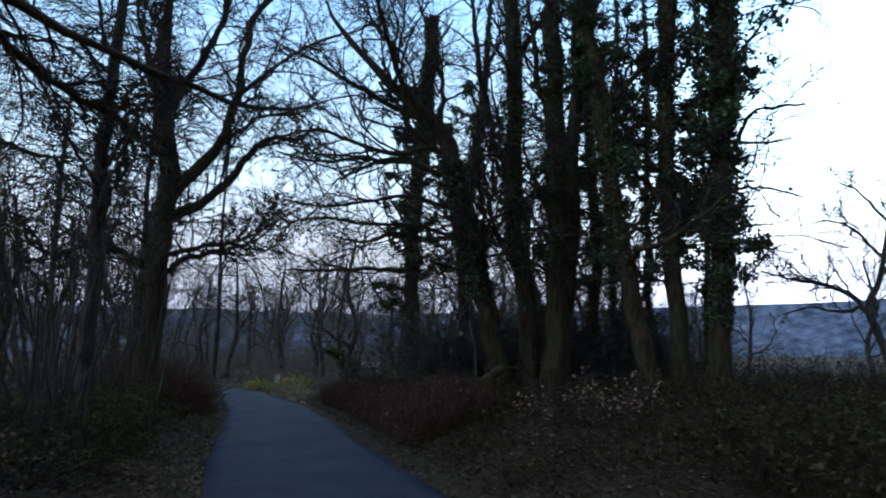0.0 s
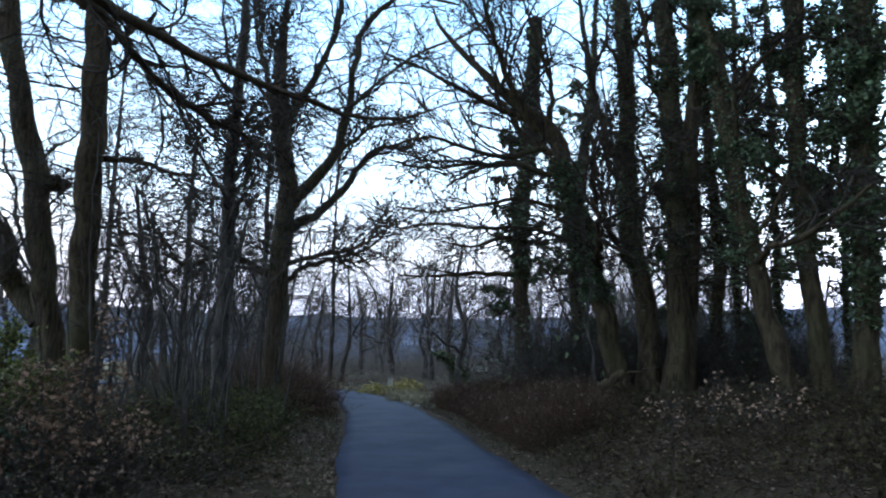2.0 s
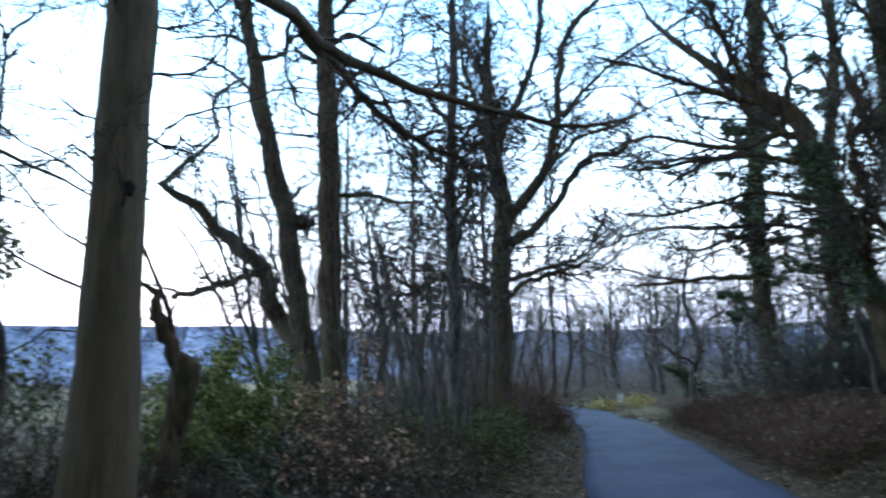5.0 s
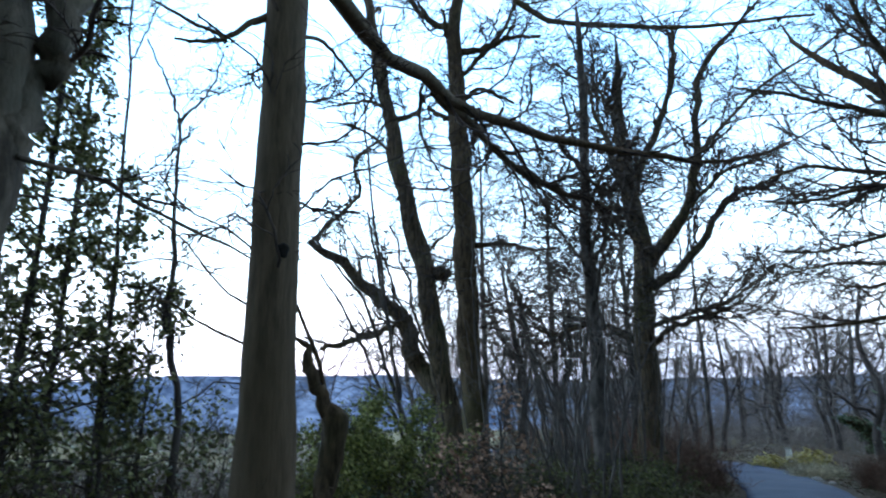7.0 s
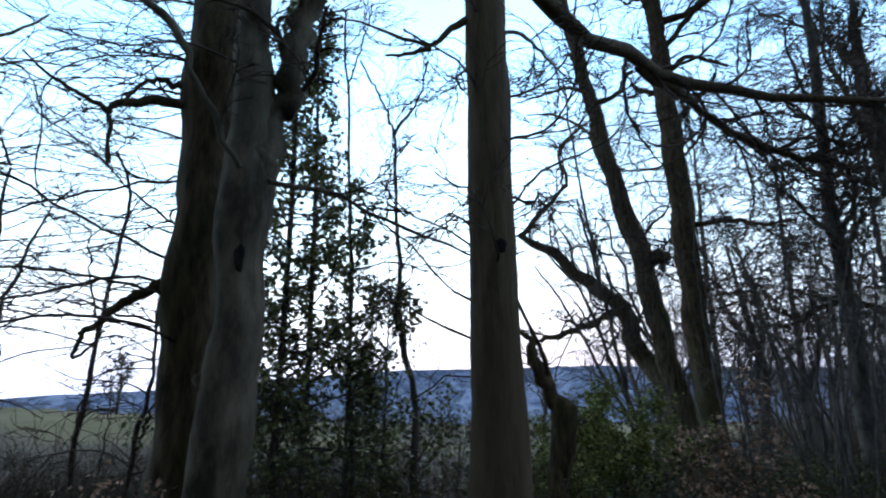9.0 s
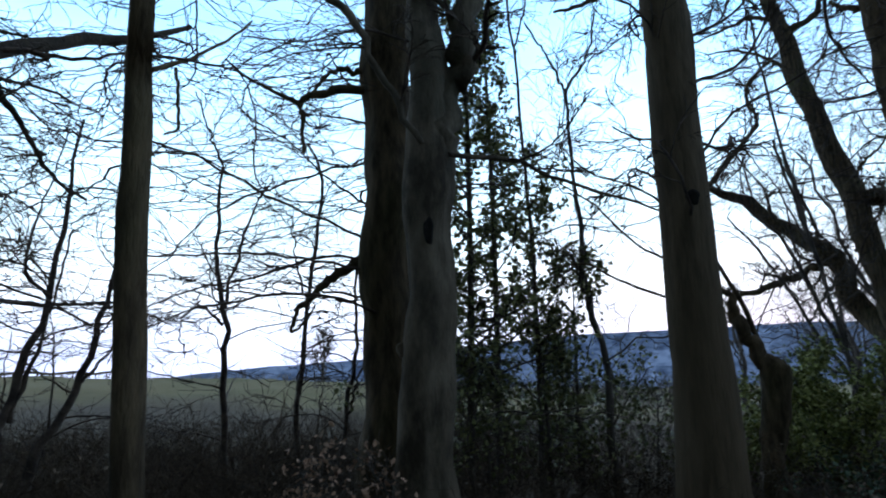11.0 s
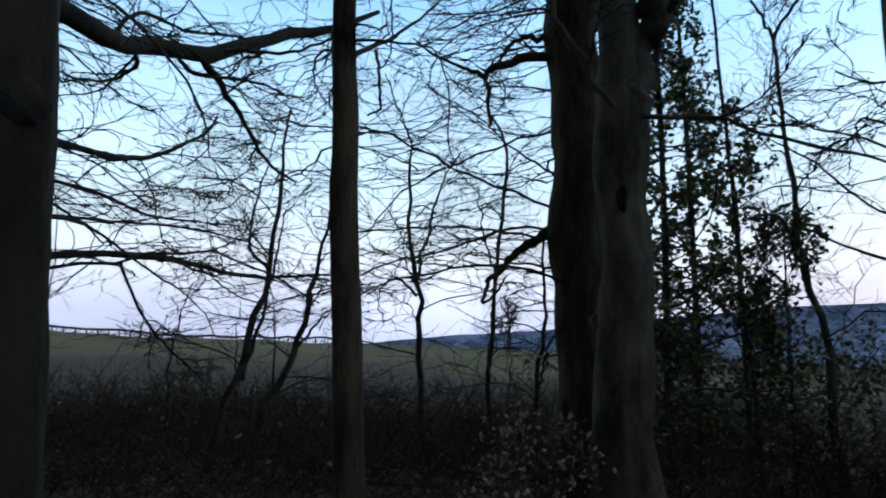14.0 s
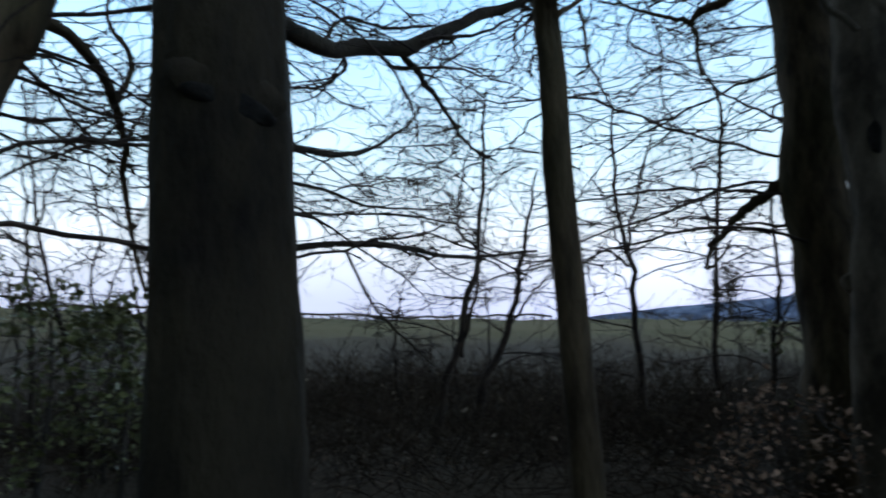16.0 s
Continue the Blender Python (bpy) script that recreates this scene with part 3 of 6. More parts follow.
def stems(name, label, paths, mat=STEM, seed=1, branches=5, subs=4, twigs=3, reach=0.8, group="", category="sapling", ground_it=True, leaf=None, leaves=0, leaf_size=0.07, hang=0.0, wiggle=0.3, fine=0.0052, meander=False):
    """A young tree or bush of thin stems. The first path is its main stem, and starts at the ground."""
    g = np.random.default_rng(seed)
    p0 = np.array(paths[0], float)
    if ground_it:
        z = float(land(p0[0, 0], p0[0, 1])) - 0.05
        if p0[0, 2] > z:
            foot = p0[0].copy()
            foot[:2] += (p0[0, :2] - p0[1, :2]) * 0.3
            foot[2], foot[3] = z, p0[0, 3] * 1.15
            p0 = np.vstack([foot, p0])
    base = p0[0, :3]
    ob = thing(name, base, label, category, group)
    arms = [resample(p0, 18)] + [resample(a, 18) for a in paths[1:]]
    A = np.stack(arms)
    P, R = A[:, :, :3].copy(), A[:, :, 3].copy()
    jit = g.normal(size=P.shape) * np.maximum(R[..., None] * 0.5, 0.016)
    jit[:, 0] = 0
    P += jit
    for i in range(len(P)):
        part("stem", raw_mesh("stem", *sweep(P[i:i + 1], R[i:i + 1], 7, 0.06, seed + i), mat), ob)
    if branches:
        ln = np.linalg.norm(np.diff(P, axis=1), axis=2).sum(1)
        b1, r1 = sprout(P, R, branches, g, 0.2, 1.0, np.clip(ln * 0.36, 0.5, 1.8) * reach, 1.05, 0.05 - hang, 14 if meander else 10, wiggle * (0.36 if meander else 0.85), 0.45, fine * 1.3, rmax=0.013, flat=0.6 if meander else 0.4, smooth=0.75 if meander else 0.0)
        keep = g.uniform(0, 1, len(b1)) < np.repeat(np.clip(ln / ln.max(), 0.2, 1.0), branches)
        b1, r1 = b1[keep], r1[keep]
        b2, r2 = sprout(b1, r1, subs, g, 0.1, 1.0, 0.75 * reach, 0.62 if meander else 0.75, 0.02 - hang, 7, wiggle * (0.5 if meander else 0.95), 0.65, fine * 0.9, flat=0.6 if meander else 0.4, smooth=0.7 if meander else 0.0)
        chunks = [sweep(b1, r1, 4), sweep(b2, r2, 3)]
        if twigs:
            b3, r3 = sprout(b2, r2, twigs, g, 0.15, 1.0, 0.36 * reach, 0.75, 0.0, 3, wiggle, 0.65, fine * 0.8, flat=0.3)
            chunks.append(sweep(b3, r3, 3))
        part("twigwork", raw_mesh("twigwork", *joined(chunks), TWIG if mat is not STEM else mat), ob, kind="stuff")
        if leaves:
            n = len(b2)
            k = g.integers(0, n, leaves)
            u = g.uniform(0.2, 1, leaves) * 6
            i = np.clip(u.astype(int), 0, 5)
            f = (u - i)[:, None]
            pos = b2[k, i] * (1 - f) + b2[k, i + 1] * f + g.normal(size=(leaves, 3)) * 0.04
            part("foliage", raw_mesh("foliage", *leaf_cloud(pos, leaf_size, g, flat=0.2), leaf, False), ob, kind="stuff")
    return ob


# the oak beside the bend
boughs = []
boughs.append([(-7.98, 18.62, 6.05, 0.211), (-7.30, 18.88, 6.92, 0.191), (-6.72, 19.08, 7.75, 0.160), (-6.38, 19.19, 8.88, 0.130), (-6.25, 19.22, 10.60, 0.115), (-5.85, 19.34, 12.16, 0.100), (-4.94, 19.57, 13.14, 0.067), (-4.11, 19.74, 13.91, 0.050)])
boughs.append([(-6.36, 19.19, 9.25, 0.073), (-5.59, 19.41, 10.02, 0.061), (-4.43, 20.19, 11.38, 0.050), (-2.82, 20.94, 12.33, 0.039), (-1.86, 21.03, 13.15, 0.025)])
boughs.append([(-8.14, 18.55, 8.61, 0.136), (-7.66, 18.74, 9.61, 0.120), (-7.24, 18.90, 10.58, 0.103), (-6.73, 19.07, 12.16, 0.086), (-6.56, 19.13, 13.76, 0.068)])
boughs.append([(-7.90, 18.65, 5.34, 0.156), (-7.21, 18.91, 5.74, 0.138), (-6.61, 19.64, 6.69, 0.122), (-6.04, 20.33, 7.97, 0.105), (-5.61, 20.95, 8.51, 0.086), (-4.97, 21.61, 8.60, 0.066), (-4.53, 21.70, 9.20, 0.044)])
boughs.append([(-8.05, 18.59, 4.18, 0.093), (-7.28, 18.88, 4.47, 0.076), (-6.29, 19.21, 4.68, 0.059), (-5.75, 19.89, 5.12, 0.042), (-4.98, 20.59, 5.85, 0.025)])
boughs.append([(-8.04, 18.59, 3.71, 0.100), (-7.44, 18.83, 4.15, 0.082), (-6.62, 19.11, 4.42, 0.062), (-5.79, 19.36, 4.68, 0.043), (-5.19, 19.51, 5.21, 0.023)])
boughs.append([(-8.42, 18.43, 3.83, 0.115), (-9.02, 18.16, 4.22, 0.097), (-9.70, 17.83, 4.37, 0.079), (-10.63, 17.31, 4.12, 0.061), (-10.98, 17.10, 4.41, 0.045), (-11.21, 16.95, 5.08, 0.029)])
boughs.append([(-8.37, 18.45, 8.73, 0.128), (-8.61, 18.35, 9.47, 0.106), (-8.79, 18.27, 10.31, 0.085), (-9.07, 18.14, 11.25, 0.062), (-9.19, 18.08, 12.60, 0.041)])
boughs.append([(-6.72, 19.08, 7.66, 0.080), (-5.77, 19.36, 8.59, 0.062), (-5.07, 19.54, 8.77, 0.043), (-4.19, 19.73, 8.94, 0.024)])
boughs.append([(-8.45, 18.42, 7.34, 0.078), (-9.09, 18.13, 7.86, 0.060), (-9.64, 17.86, 7.97, 0.041), (-10.18, 17.57, 8.42, 0.023)])
tree("oak_tree", "bare spreading oak with dark trunk and crooked limbs beside the lane", [(-8.36, 18.46, -0.10, 0.399), (-8.34, 18.47, 0.60, 0.356), (-8.21, 18.52, 2.09, 0.325), (-8.20, 18.53, 3.80, 0.316), (-8.13, 18.56, 5.20, 0.312), (-8.03, 18.60, 6.45, 0.286), (-8.21, 18.52, 7.90, 0.273), (-8.31, 18.48, 9.20, 0.245), (-8.37, 18.45, 10.72, 0.170), (-8.28, 18.49, 12.28, 0.110), (-8.25, 18.50, 13.14, 0.063), (-8.23, 18.51, 14.00, 0.016)],
     boughs, OAK, 11, shoots=(38, 3.6, 12, 4.0), flute=0.1, auto=6, auto_z=(0.55, 0.98), branches=13, subs=9, twigs=7, reach=1.5, meander=True, group="roadside trees", fine=0.0076)
# the straight tree with a round branch scar, and its long limbs over the verge
boughs = []
boughs.append([(-5.71, 3.79, 6.77, 0.135), (-5.96, 4.68, 6.61, 0.110), (-6.41, 5.68, 6.68, 0.117), (-6.63, 6.86, 6.73, 0.113), (-6.79, 8.03, 6.80, 0.104), (-6.76, 9.29, 6.87, 0.092), (-6.22, 10.77, 6.88, 0.074), (-5.21, 12.32, 6.74, 0.064), (-4.44, 13.63, 6.83, 0.048), (-3.64, 14.34, 6.96, 0.031), (-2.88, 14.98, 7.38, 0.020)])
boughs.append([(-6.73, 7.44, 6.72, 0.077), (-7.01, 9.11, 6.67, 0.071), (-7.08, 10.27, 6.37, 0.070), (-6.95, 11.51, 6.26, 0.068), (-6.72, 12.76, 6.21, 0.053), (-6.27, 14.05, 6.22, 0.030)])
boughs.append([(-5.76, 3.63, 5.68, 0.043), (-5.78, 3.41, 5.48, 0.035), (-5.89, 3.23, 5.28, 0.027), (-5.99, 3.05, 5.22, 0.020), (-6.10, 2.84, 5.18, 0.013)])
boughs.append([(-5.88, 3.26, 5.31, 0.022), (-6.16, 2.94, 5.49, 0.017), (-6.37, 2.73, 5.68, 0.012), (-6.61, 2.42, 5.77, 0.008)])
boughs.append([(-5.67, 3.93, 5.56, 0.027), (-5.89, 4.46, 5.85, 0.023), (-6.16, 5.06, 5.88, 0.018), (-6.40, 5.69, 5.81, 0.011)])
boughs.append([(-5.80, 3.69, 2.65, 0.015), (-5.90, 3.46, 2.78, 0.012), (-6.10, 3.14, 3.21, 0.010), (-6.16, 2.82, 3.43, 0.007)])
boughs.append([(-5.82, 3.67, 2.30, 0.015), (-6.09, 3.35, 2.50, 0.013), (-6.34, 3.13, 2.70, 0.010), (-6.59, 2.86, 2.68, 0.008)])
boughs.append([(-5.78, 3.71, 3.15, 0.013), (-6.00, 3.48, 3.41, 0.011), (-6.37, 3.27, 3.63, 0.010), (-6.59, 3.07, 3.99, 0.008)])
tree("roadside_tree", "straight ridged-bark tree with round branch scar and drooping limbs", [(-5.66, 3.80, -0.10, 0.313), (-5.66, 3.80, 0.89, 0.279), (-5.66, 3.81, 1.53, 0.261), (-5.66, 3.80, 2.30, 0.238), (-5.66, 3.80, 3.17, 0.225), (-5.66, 3.80, 3.99, 0.220), (-5.66, 3.81, 4.61, 0.220), (-5.67, 3.79, 5.26, 0.213), (-5.65, 3.81, 6.15, 0.214), (-5.63, 3.85, 9.57, 0.123), (-5.60, 3.89, 13.00, 0.032)],
     boughs, RIDGED, 12, shoots=(12, 2.4, 6.5, 2.6), bend=0.03, sides=28, rough=0.035, flute=0.1, auto=5, auto_z=(0.62, 0.98), branches=26, subs=9, twigs=6, reach=1.1, hang=0.16, bare=0.26, meander=True, group="roadside trees", fine=0.006, detail=80)
boughs = []
boughs.append([(-11.55, 13.28, 2.30, 0.27), (-12.05, 13.10, 3.05, 0.25), (-12.13, 12.84, 3.61, 0.23), (-12.23, 12.51, 4.18, 0.21), (-12.48, 11.98, 4.78, 0.175), (-12.70, 11.50, 5.17, 0.155), (-12.91, 10.93, 5.70, 0.135), (-13.07, 10.51, 5.89, 0.10), (-13.24, 10.24, 6.04, 0.06)])
boughs.append([(-13.16, 10.31, 6.05, 0.07), (-12.59, 10.69, 6.73, 0.06), (-12.14, 10.91, 7.26, 0.05), (-12.03, 10.61, 7.99, 0.038), (-11.35, 10.97, 8.54, 0.028)])
boughs.append([(-12.04, 12.74, 4.31, 0.094), (-12.34, 12.45, 4.12, 0.088), (-12.86, 11.94, 3.78, 0.082), (-13.34, 11.40, 3.59, 0.074), (-13.60, 11.10, 3.45, 0.068)])
boughs.append([(-11.68, 13.07, 5.47, 0.180), (-11.39, 13.31, 5.43, 0.144), (-11.24, 13.43, 5.45, 0.096)])
boughs.append([(-12.50, 12.30, 10.14, 0.064), (-12.89, 11.90, 10.43, 0.050), (-13.43, 11.30, 10.27, 0.034), (-13.82, 10.82, 10.11, 0.019)])
boughs.append([(-12.33, 12.46, 8.67, 0.057), (-12.72, 12.07, 9.26, 0.044), (-13.21, 11.55, 9.67, 0.031), (-13.67, 11.01, 9.72, 0.018)])
boughs.append([(-11.79, 12.97, 5.90, 0.048), (-11.49, 13.23, 6.36, 0.038), (-11.26, 13.42, 6.59, 0.029), (-11.13, 13.53, 6.99, 0.018)])
tree("leaning_tree", "leaning rough-barked tree with a forked snapped limb", [(-11.26, 13.42, -0.10, 0.330), (-11.35, 13.35, 1.94, 0.294), (-11.51, 13.21, 3.07, 0.277), (-11.63, 13.11, 4.23, 0.259), (-11.74, 13.01, 5.13, 0.262), (-11.84, 12.92, 5.90, 0.254), (-12.06, 12.72, 7.02, 0.246), (-12.28, 12.52, 8.33, 0.226), (-12.45, 12.36, 9.70, 0.204), (-12.65, 12.15, 11.30, 0.182), (-12.79, 12.00, 12.40, 0.158), (-13.03, 11.75, 14.52, 0.136)],
     boughs, OAK, 13, shoots=(16, 4, 12, 3.2), auto=5, auto_z=(0.6, 0.98), branches=10, subs=7, twigs=6, reach=1.4, meander=True, group="roadside trees", rough=0.1, fine=0.0062)
boughs = []
boughs.append([(-10.47, 12.77, 12.19, 0.119), (-10.84, 12.48, 12.30, 0.099), (-11.19, 12.17, 12.68, 0.079), (-11.48, 11.91, 13.42, 0.059), (-11.71, 11.69, 14.17, 0.038)])
boughs.append([(-10.33, 12.88, 11.41, 0.103), (-9.81, 13.27, 11.50, 0.081), (-9.16, 13.70, 11.77, 0.058), (-8.51, 14.09, 11.75, 0.036)])
boughs.append([(-10.32, 12.89, 9.92, 0.079), (-9.97, 13.15, 10.31, 0.065), (-9.48, 13.49, 10.01, 0.049), (-9.18, 13.69, 9.81, 0.035)])
boughs.append([(-10.22, 12.97, 5.91, 0.074), (-9.64, 13.38, 5.95, 0.058), (-8.95, 13.83, 5.76, 0.042), (-8.35, 14.18, 5.78, 0.026)])
boughs.append([(-10.21, 12.97, 14.29, 0.107), (-9.23, 13.66, 13.22, 0.092), (-8.35, 14.18, 12.25, 0.078), (-6.53, 15.04, 11.66, 0.062), (-4.40, 15.73, 11.12, 0.046), (-2.34, 16.09, 10.68, 0.031)])
boughs.append([(-10.42, 12.81, 10.69, 0.087), (-10.20, 12.98, 10.85, 0.073), (-9.61, 13.40, 11.66, 0.059), (-9.12, 13.73, 12.66, 0.044), (-8.93, 13.84, 13.91, 0.029)])
tree("tall_tree", "tall dark upright tree with short crooked branches", [(-10.19, 12.99, -0.10, 0.314), (-10.23, 12.96, 1.91, 0.280), (-10.30, 12.91, 3.10, 0.274), (-10.33, 12.88, 5.18, 0.270), (-10.35, 12.87, 6.96, 0.266), (-10.40, 12.83, 8.53, 0.259), (-10.44, 12.80, 9.85, 0.236), (-10.45, 12.79, 11.56, 0.200), (-10.47, 12.78, 12.46, 0.189), (-10.33, 12.88, 13.18, 0.146), (-10.18, 13.00, 14.10, 0.119)],
     boughs, DARKBARK, 14, shoots=(36, 3.4, 12, 3.4), weep=0.1, auto=4, auto_z=(0.5, 0.98), branches=11, subs=8, twigs=7, reach=1.4, hang=0.1, meander=True, group="roadside trees", fine=0.0062)
tree("slender_tree", "slender grey tree hung with fine drooping twigs", [(-7.34, 13.57, -0.10, 0.187), (-7.33, 13.58, 2.08, 0.166), (-7.29, 13.60, 3.29, 0.160), (-7.32, 13.58, 4.56, 0.152), (-7.32, 13.58, 5.88, 0.138), (-7.25, 13.62, 7.55, 0.123), (-7.19, 13.65, 9.32, 0.102), (-7.18, 13.65, 11.22, 0.072), (-7.18, 13.65, 11.61, 0.042), (-7.18, 13.65, 12.00, 0.014)], (), STEM, 15, shoots=(70, 3, 11.5, 3.4), weep=0.16, flute=0.1, auto=16, auto_z=(0.32, 0.98), auto_len=2.6,
     branches=9, subs=8, twigs=6, reach=1.4, hang=0.16, meander=True, group="roadside trees", fine=0.0062)
# slim trees farther back in the wood, their fine twigs veiling the sky
for k, (x, y, h) in enumerate(((-10.6, 22.6, 13.0), (-13.0, 21.4, 12.0), (-15.4, 20.4, 13.5), (-11.6, 33.4, 15.0))):
    tree("woodland_tree", "slim bare tree in the wood with fine drooping twigs", [(x, y, -0.2, 0.13), (x + 0.12, y, 3.5, 0.105), (x + 0.05, y + 0.1, 7.5, 0.08), (x + 0.18, y, h * 0.8, 0.05), (x + 0.1, y, h, 0.02)], (), STEM, 310 + k,
         shoots=(20, 3, h * 0.92, 3.6), weep=0.12, flute=0.1, auto=9, auto_z=(0.32, 0.97), auto_len=3.2, branches=7, subs=7, twigs=5, reach=1.3, hang=0.1, meander=True, group="woodland trees", fine=0.0078)
boughs = []
boughs.append([(-6.65, 5.41, 1.64, 0.085), (-6.76, 5.28, 2.03, 0.086), (-6.84, 5.19, 2.29, 0.073), (-6.84, 5.20, 2.45, 0.053), (-6.90, 5.12, 2.55, 0.033), (-6.95, 5.05, 2.59, 0.020)])
boughs.append([(-6.63, 5.44, 1.64, 0.029), (-6.72, 5.33, 2.10, 0.027), (-6.82, 5.22, 2.56, 0.023), (-6.97, 5.02, 3.11, 0.020), (-6.96, 5.04, 3.60, 0.017), (-7.04, 4.94, 4.11, 0.014)])
tree("broken_stump", "dead snapped stump with a hooked bare branch", [(-6.70, 5.36, -0.10, 0.164), (-6.68, 5.38, 0.89, 0.146), (-6.65, 5.42, 1.39, 0.130), (-6.63, 5.44, 1.71, 0.118), (-6.60, 5.47, 1.80, 0.079)],
     boughs, DARKBARK, 16, branches=3, subs=3, twigs=0, reach=0.6, category="stump", rough=0.26)
# the paired beeches
boughs = []
boughs.append([(-6.94, 1.13, 4.58, 0.052), (-6.98, 0.82, 4.54, 0.045), (-7.00, 0.59, 4.45, 0.038), (-7.01, 0.45, 4.37, 0.031), (-7.01, 0.49, 4.14, 0.024), (-7.01, 0.51, 3.85, 0.017)])
boughs.append([(-6.94, 1.13, 4.71, 0.037), (-6.98, 0.85, 4.77, 0.030), (-7.00, 0.68, 4.64, 0.022), (-7.01, 0.55, 4.45, 0.014)])
boughs.append([(-6.93, 1.13, 2.90, 0.055), (-6.96, 0.98, 2.74, 0.047), (-6.98, 0.80, 2.63, 0.039), (-7.00, 0.63, 2.46, 0.032), (-7.02, 0.45, 2.30, 0.024)])
boughs.append([(-7.01, 0.49, 4.35, 0.026), (-7.03, 0.20, 4.49, 0.020), (-7.03, -0.03, 4.60, 0.014), (-7.02, -0.26, 4.77, 0.008)])
boughs.append([(-7.01, 0.48, 2.30, 0.021), (-7.02, 0.43, 2.11, 0.017), (-7.01, 0.56, 2.22, 0.012), (-7.00, 0.64, 2.35, 0.008)])
tree("beech_tree", "thick dark beech trunk with crooked side branches", [(-6.90, 1.31, -0.10, 0.316), (-6.90, 1.31, 0.48, 0.282), (-6.90, 1.32, 0.88, 0.271), (-6.90, 1.33, 1.64, 0.256), (-6.90, 1.32, 2.43, 0.246), (-6.90, 1.33, 3.55, 0.249), (-6.90, 1.34, 4.75, 0.258), (-6.89, 1.35, 5.64, 0.270), (-6.89, 1.38, 9.82, 0.155), (-6.88, 1.41, 14.00, 0.041)],
     boughs, DARKBARK, 17, lean=(-0.2, -0.4, 0), shoots=(26, 2.0, 7, 3.7), sides=36, furrow=0.03, flute=0.0, flat=0.85, auto=6, auto_z=(0.35, 0.97), branches=8, subs=7, twigs=3, meander=True, group="field-edge beeches", fine=0.0046, rough=0.05, reach=0.9)
boughs = []
boughs.append([(-6.01, 1.58, 3.48, 0.125), (-5.98, 1.70, 4.09, 0.139), (-5.95, 1.77, 4.51, 0.134), (-5.93, 1.85, 4.83, 0.127), (-5.90, 1.92, 5.15, 0.116), (-5.86, 2.02, 5.59, 0.098)])
boughs.append([(-5.72, 1.37, 3.54, 0.026), (-5.76, 1.21, 3.76, 0.027), (-5.77, 1.15, 4.00, 0.029), (-5.80, 0.96, 4.26, 0.030), (-5.81, 0.92, 4.46, 0.032), (-5.83, 0.78, 4.68, 0.033), (-5.85, 0.55, 4.88, 0.034), (-5.87, 0.28, 5.10, 0.034)])
boughs.append([(-5.83, 1.63, 3.51, 0.024), (-5.87, 2.03, 3.52, 0.022), (-5.93, 2.34, 3.52, 0.020), (-6.00, 2.67, 3.44, 0.018), (-6.01, 3.08, 3.34, 0.016), (-6.00, 3.47, 3.26, 0.014), (-5.99, 3.82, 3.15, 0.012)])
tree("beech_tree", "forked grey beech trunk streaked with pale scars", [(-6.05, 1.45, -0.10, 0.263), (-6.05, 1.46, 0.63, 0.235), (-6.04, 1.48, 1.41, 0.228), (-6.03, 1.50, 2.32, 0.215), (-6.03, 1.50, 3.04, 0.212), (-6.03, 1.51, 3.69, 0.210), (-6.03, 1.51, 4.32, 0.172), (-6.04, 1.49, 4.87, 0.151), (-6.04, 1.49, 5.20, 0.138), (-6.05, 1.45, 9.10, 0.079), (-6.06, 1.41, 13.00, 0.020)],
     boughs, GREYBARK, 18, shoots=(5, 3.5, 7, 2.8), sides=52, furrow=0.034, flute=0.14, flat=0.8, auto=3, auto_z=(0.65, 0.97), branches=7, subs=7, twigs=6, meander=True, group="field-edge beeches", fine=0.005, rough=0.11, reach=0.9)
boughs = []
boughs.append([(-3.26, -0.33, 2.77, 0.010), (-3.37, -0.24, 2.87, 0.008), (-3.54, -0.09, 3.07, 0.007), (-3.74, 0.02, 3.30, 0.005)])
boughs.append([(-3.37, -0.26, 2.84, 0.008), (-3.37, -0.24, 2.60, 0.006), (-3.37, -0.29, 2.56, 0.004)])
tree("young_beech", "slim smooth-barked young beech with a bend in the stem", [(-3.27, -0.31, -0.10, 0.065), (-3.26, -0.31, 1.12, 0.058), (-3.26, -0.32, 1.37, 0.055), (-3.26, -0.33, 1.67, 0.054), (-3.26, -0.35, 1.98, 0.053), (-3.26, -0.36, 2.24, 0.053), (-3.26, -0.35, 2.33, 0.048), (-3.26, -0.37, 2.43, 0.053), (-3.26, -0.36, 2.52, 0.051), (-3.26, -0.36, 2.61, 0.047), (-3.26, -0.38, 2.74, 0.049), (-3.26, -0.38, 2.88, 0.047), (-3.25, -0.38, 3.10, 0.045), (-3.25, -0.42, 6.05, 0.026), (-3.24, -0.45, 9.00, 0.015)],
     boughs, DARKBARK, 19, lean=(-0.6, 0, 0), shoots=(14, 2.2, 5, 2.2), sides=20, flute=0.05, auto=5, auto_z=(0.42, 0.95), auto_len=1.6, branches=6, subs=5, twigs=4, reach=0.8, flat=0.85, meander=True, group="field-edge beeches", fine=0.003, rough=0.04)
boughs = []
boughs.append([(-5.65, -3.32, 4.43, 0.118), (-6.13, -3.12, 4.50, 0.098), (-6.83, -3.12, 4.66, 0.092), (-7.53, -3.06, 4.90, 0.094), (-8.31, -2.78, 5.21, 0.100), (-9.05, -2.46, 5.74, 0.088), (-9.77, -2.18, 6.24, 0.082), (-10.49, -1.66, 6.74, 0.062), (-11.39, -1.04, 7.50, 0.040)])
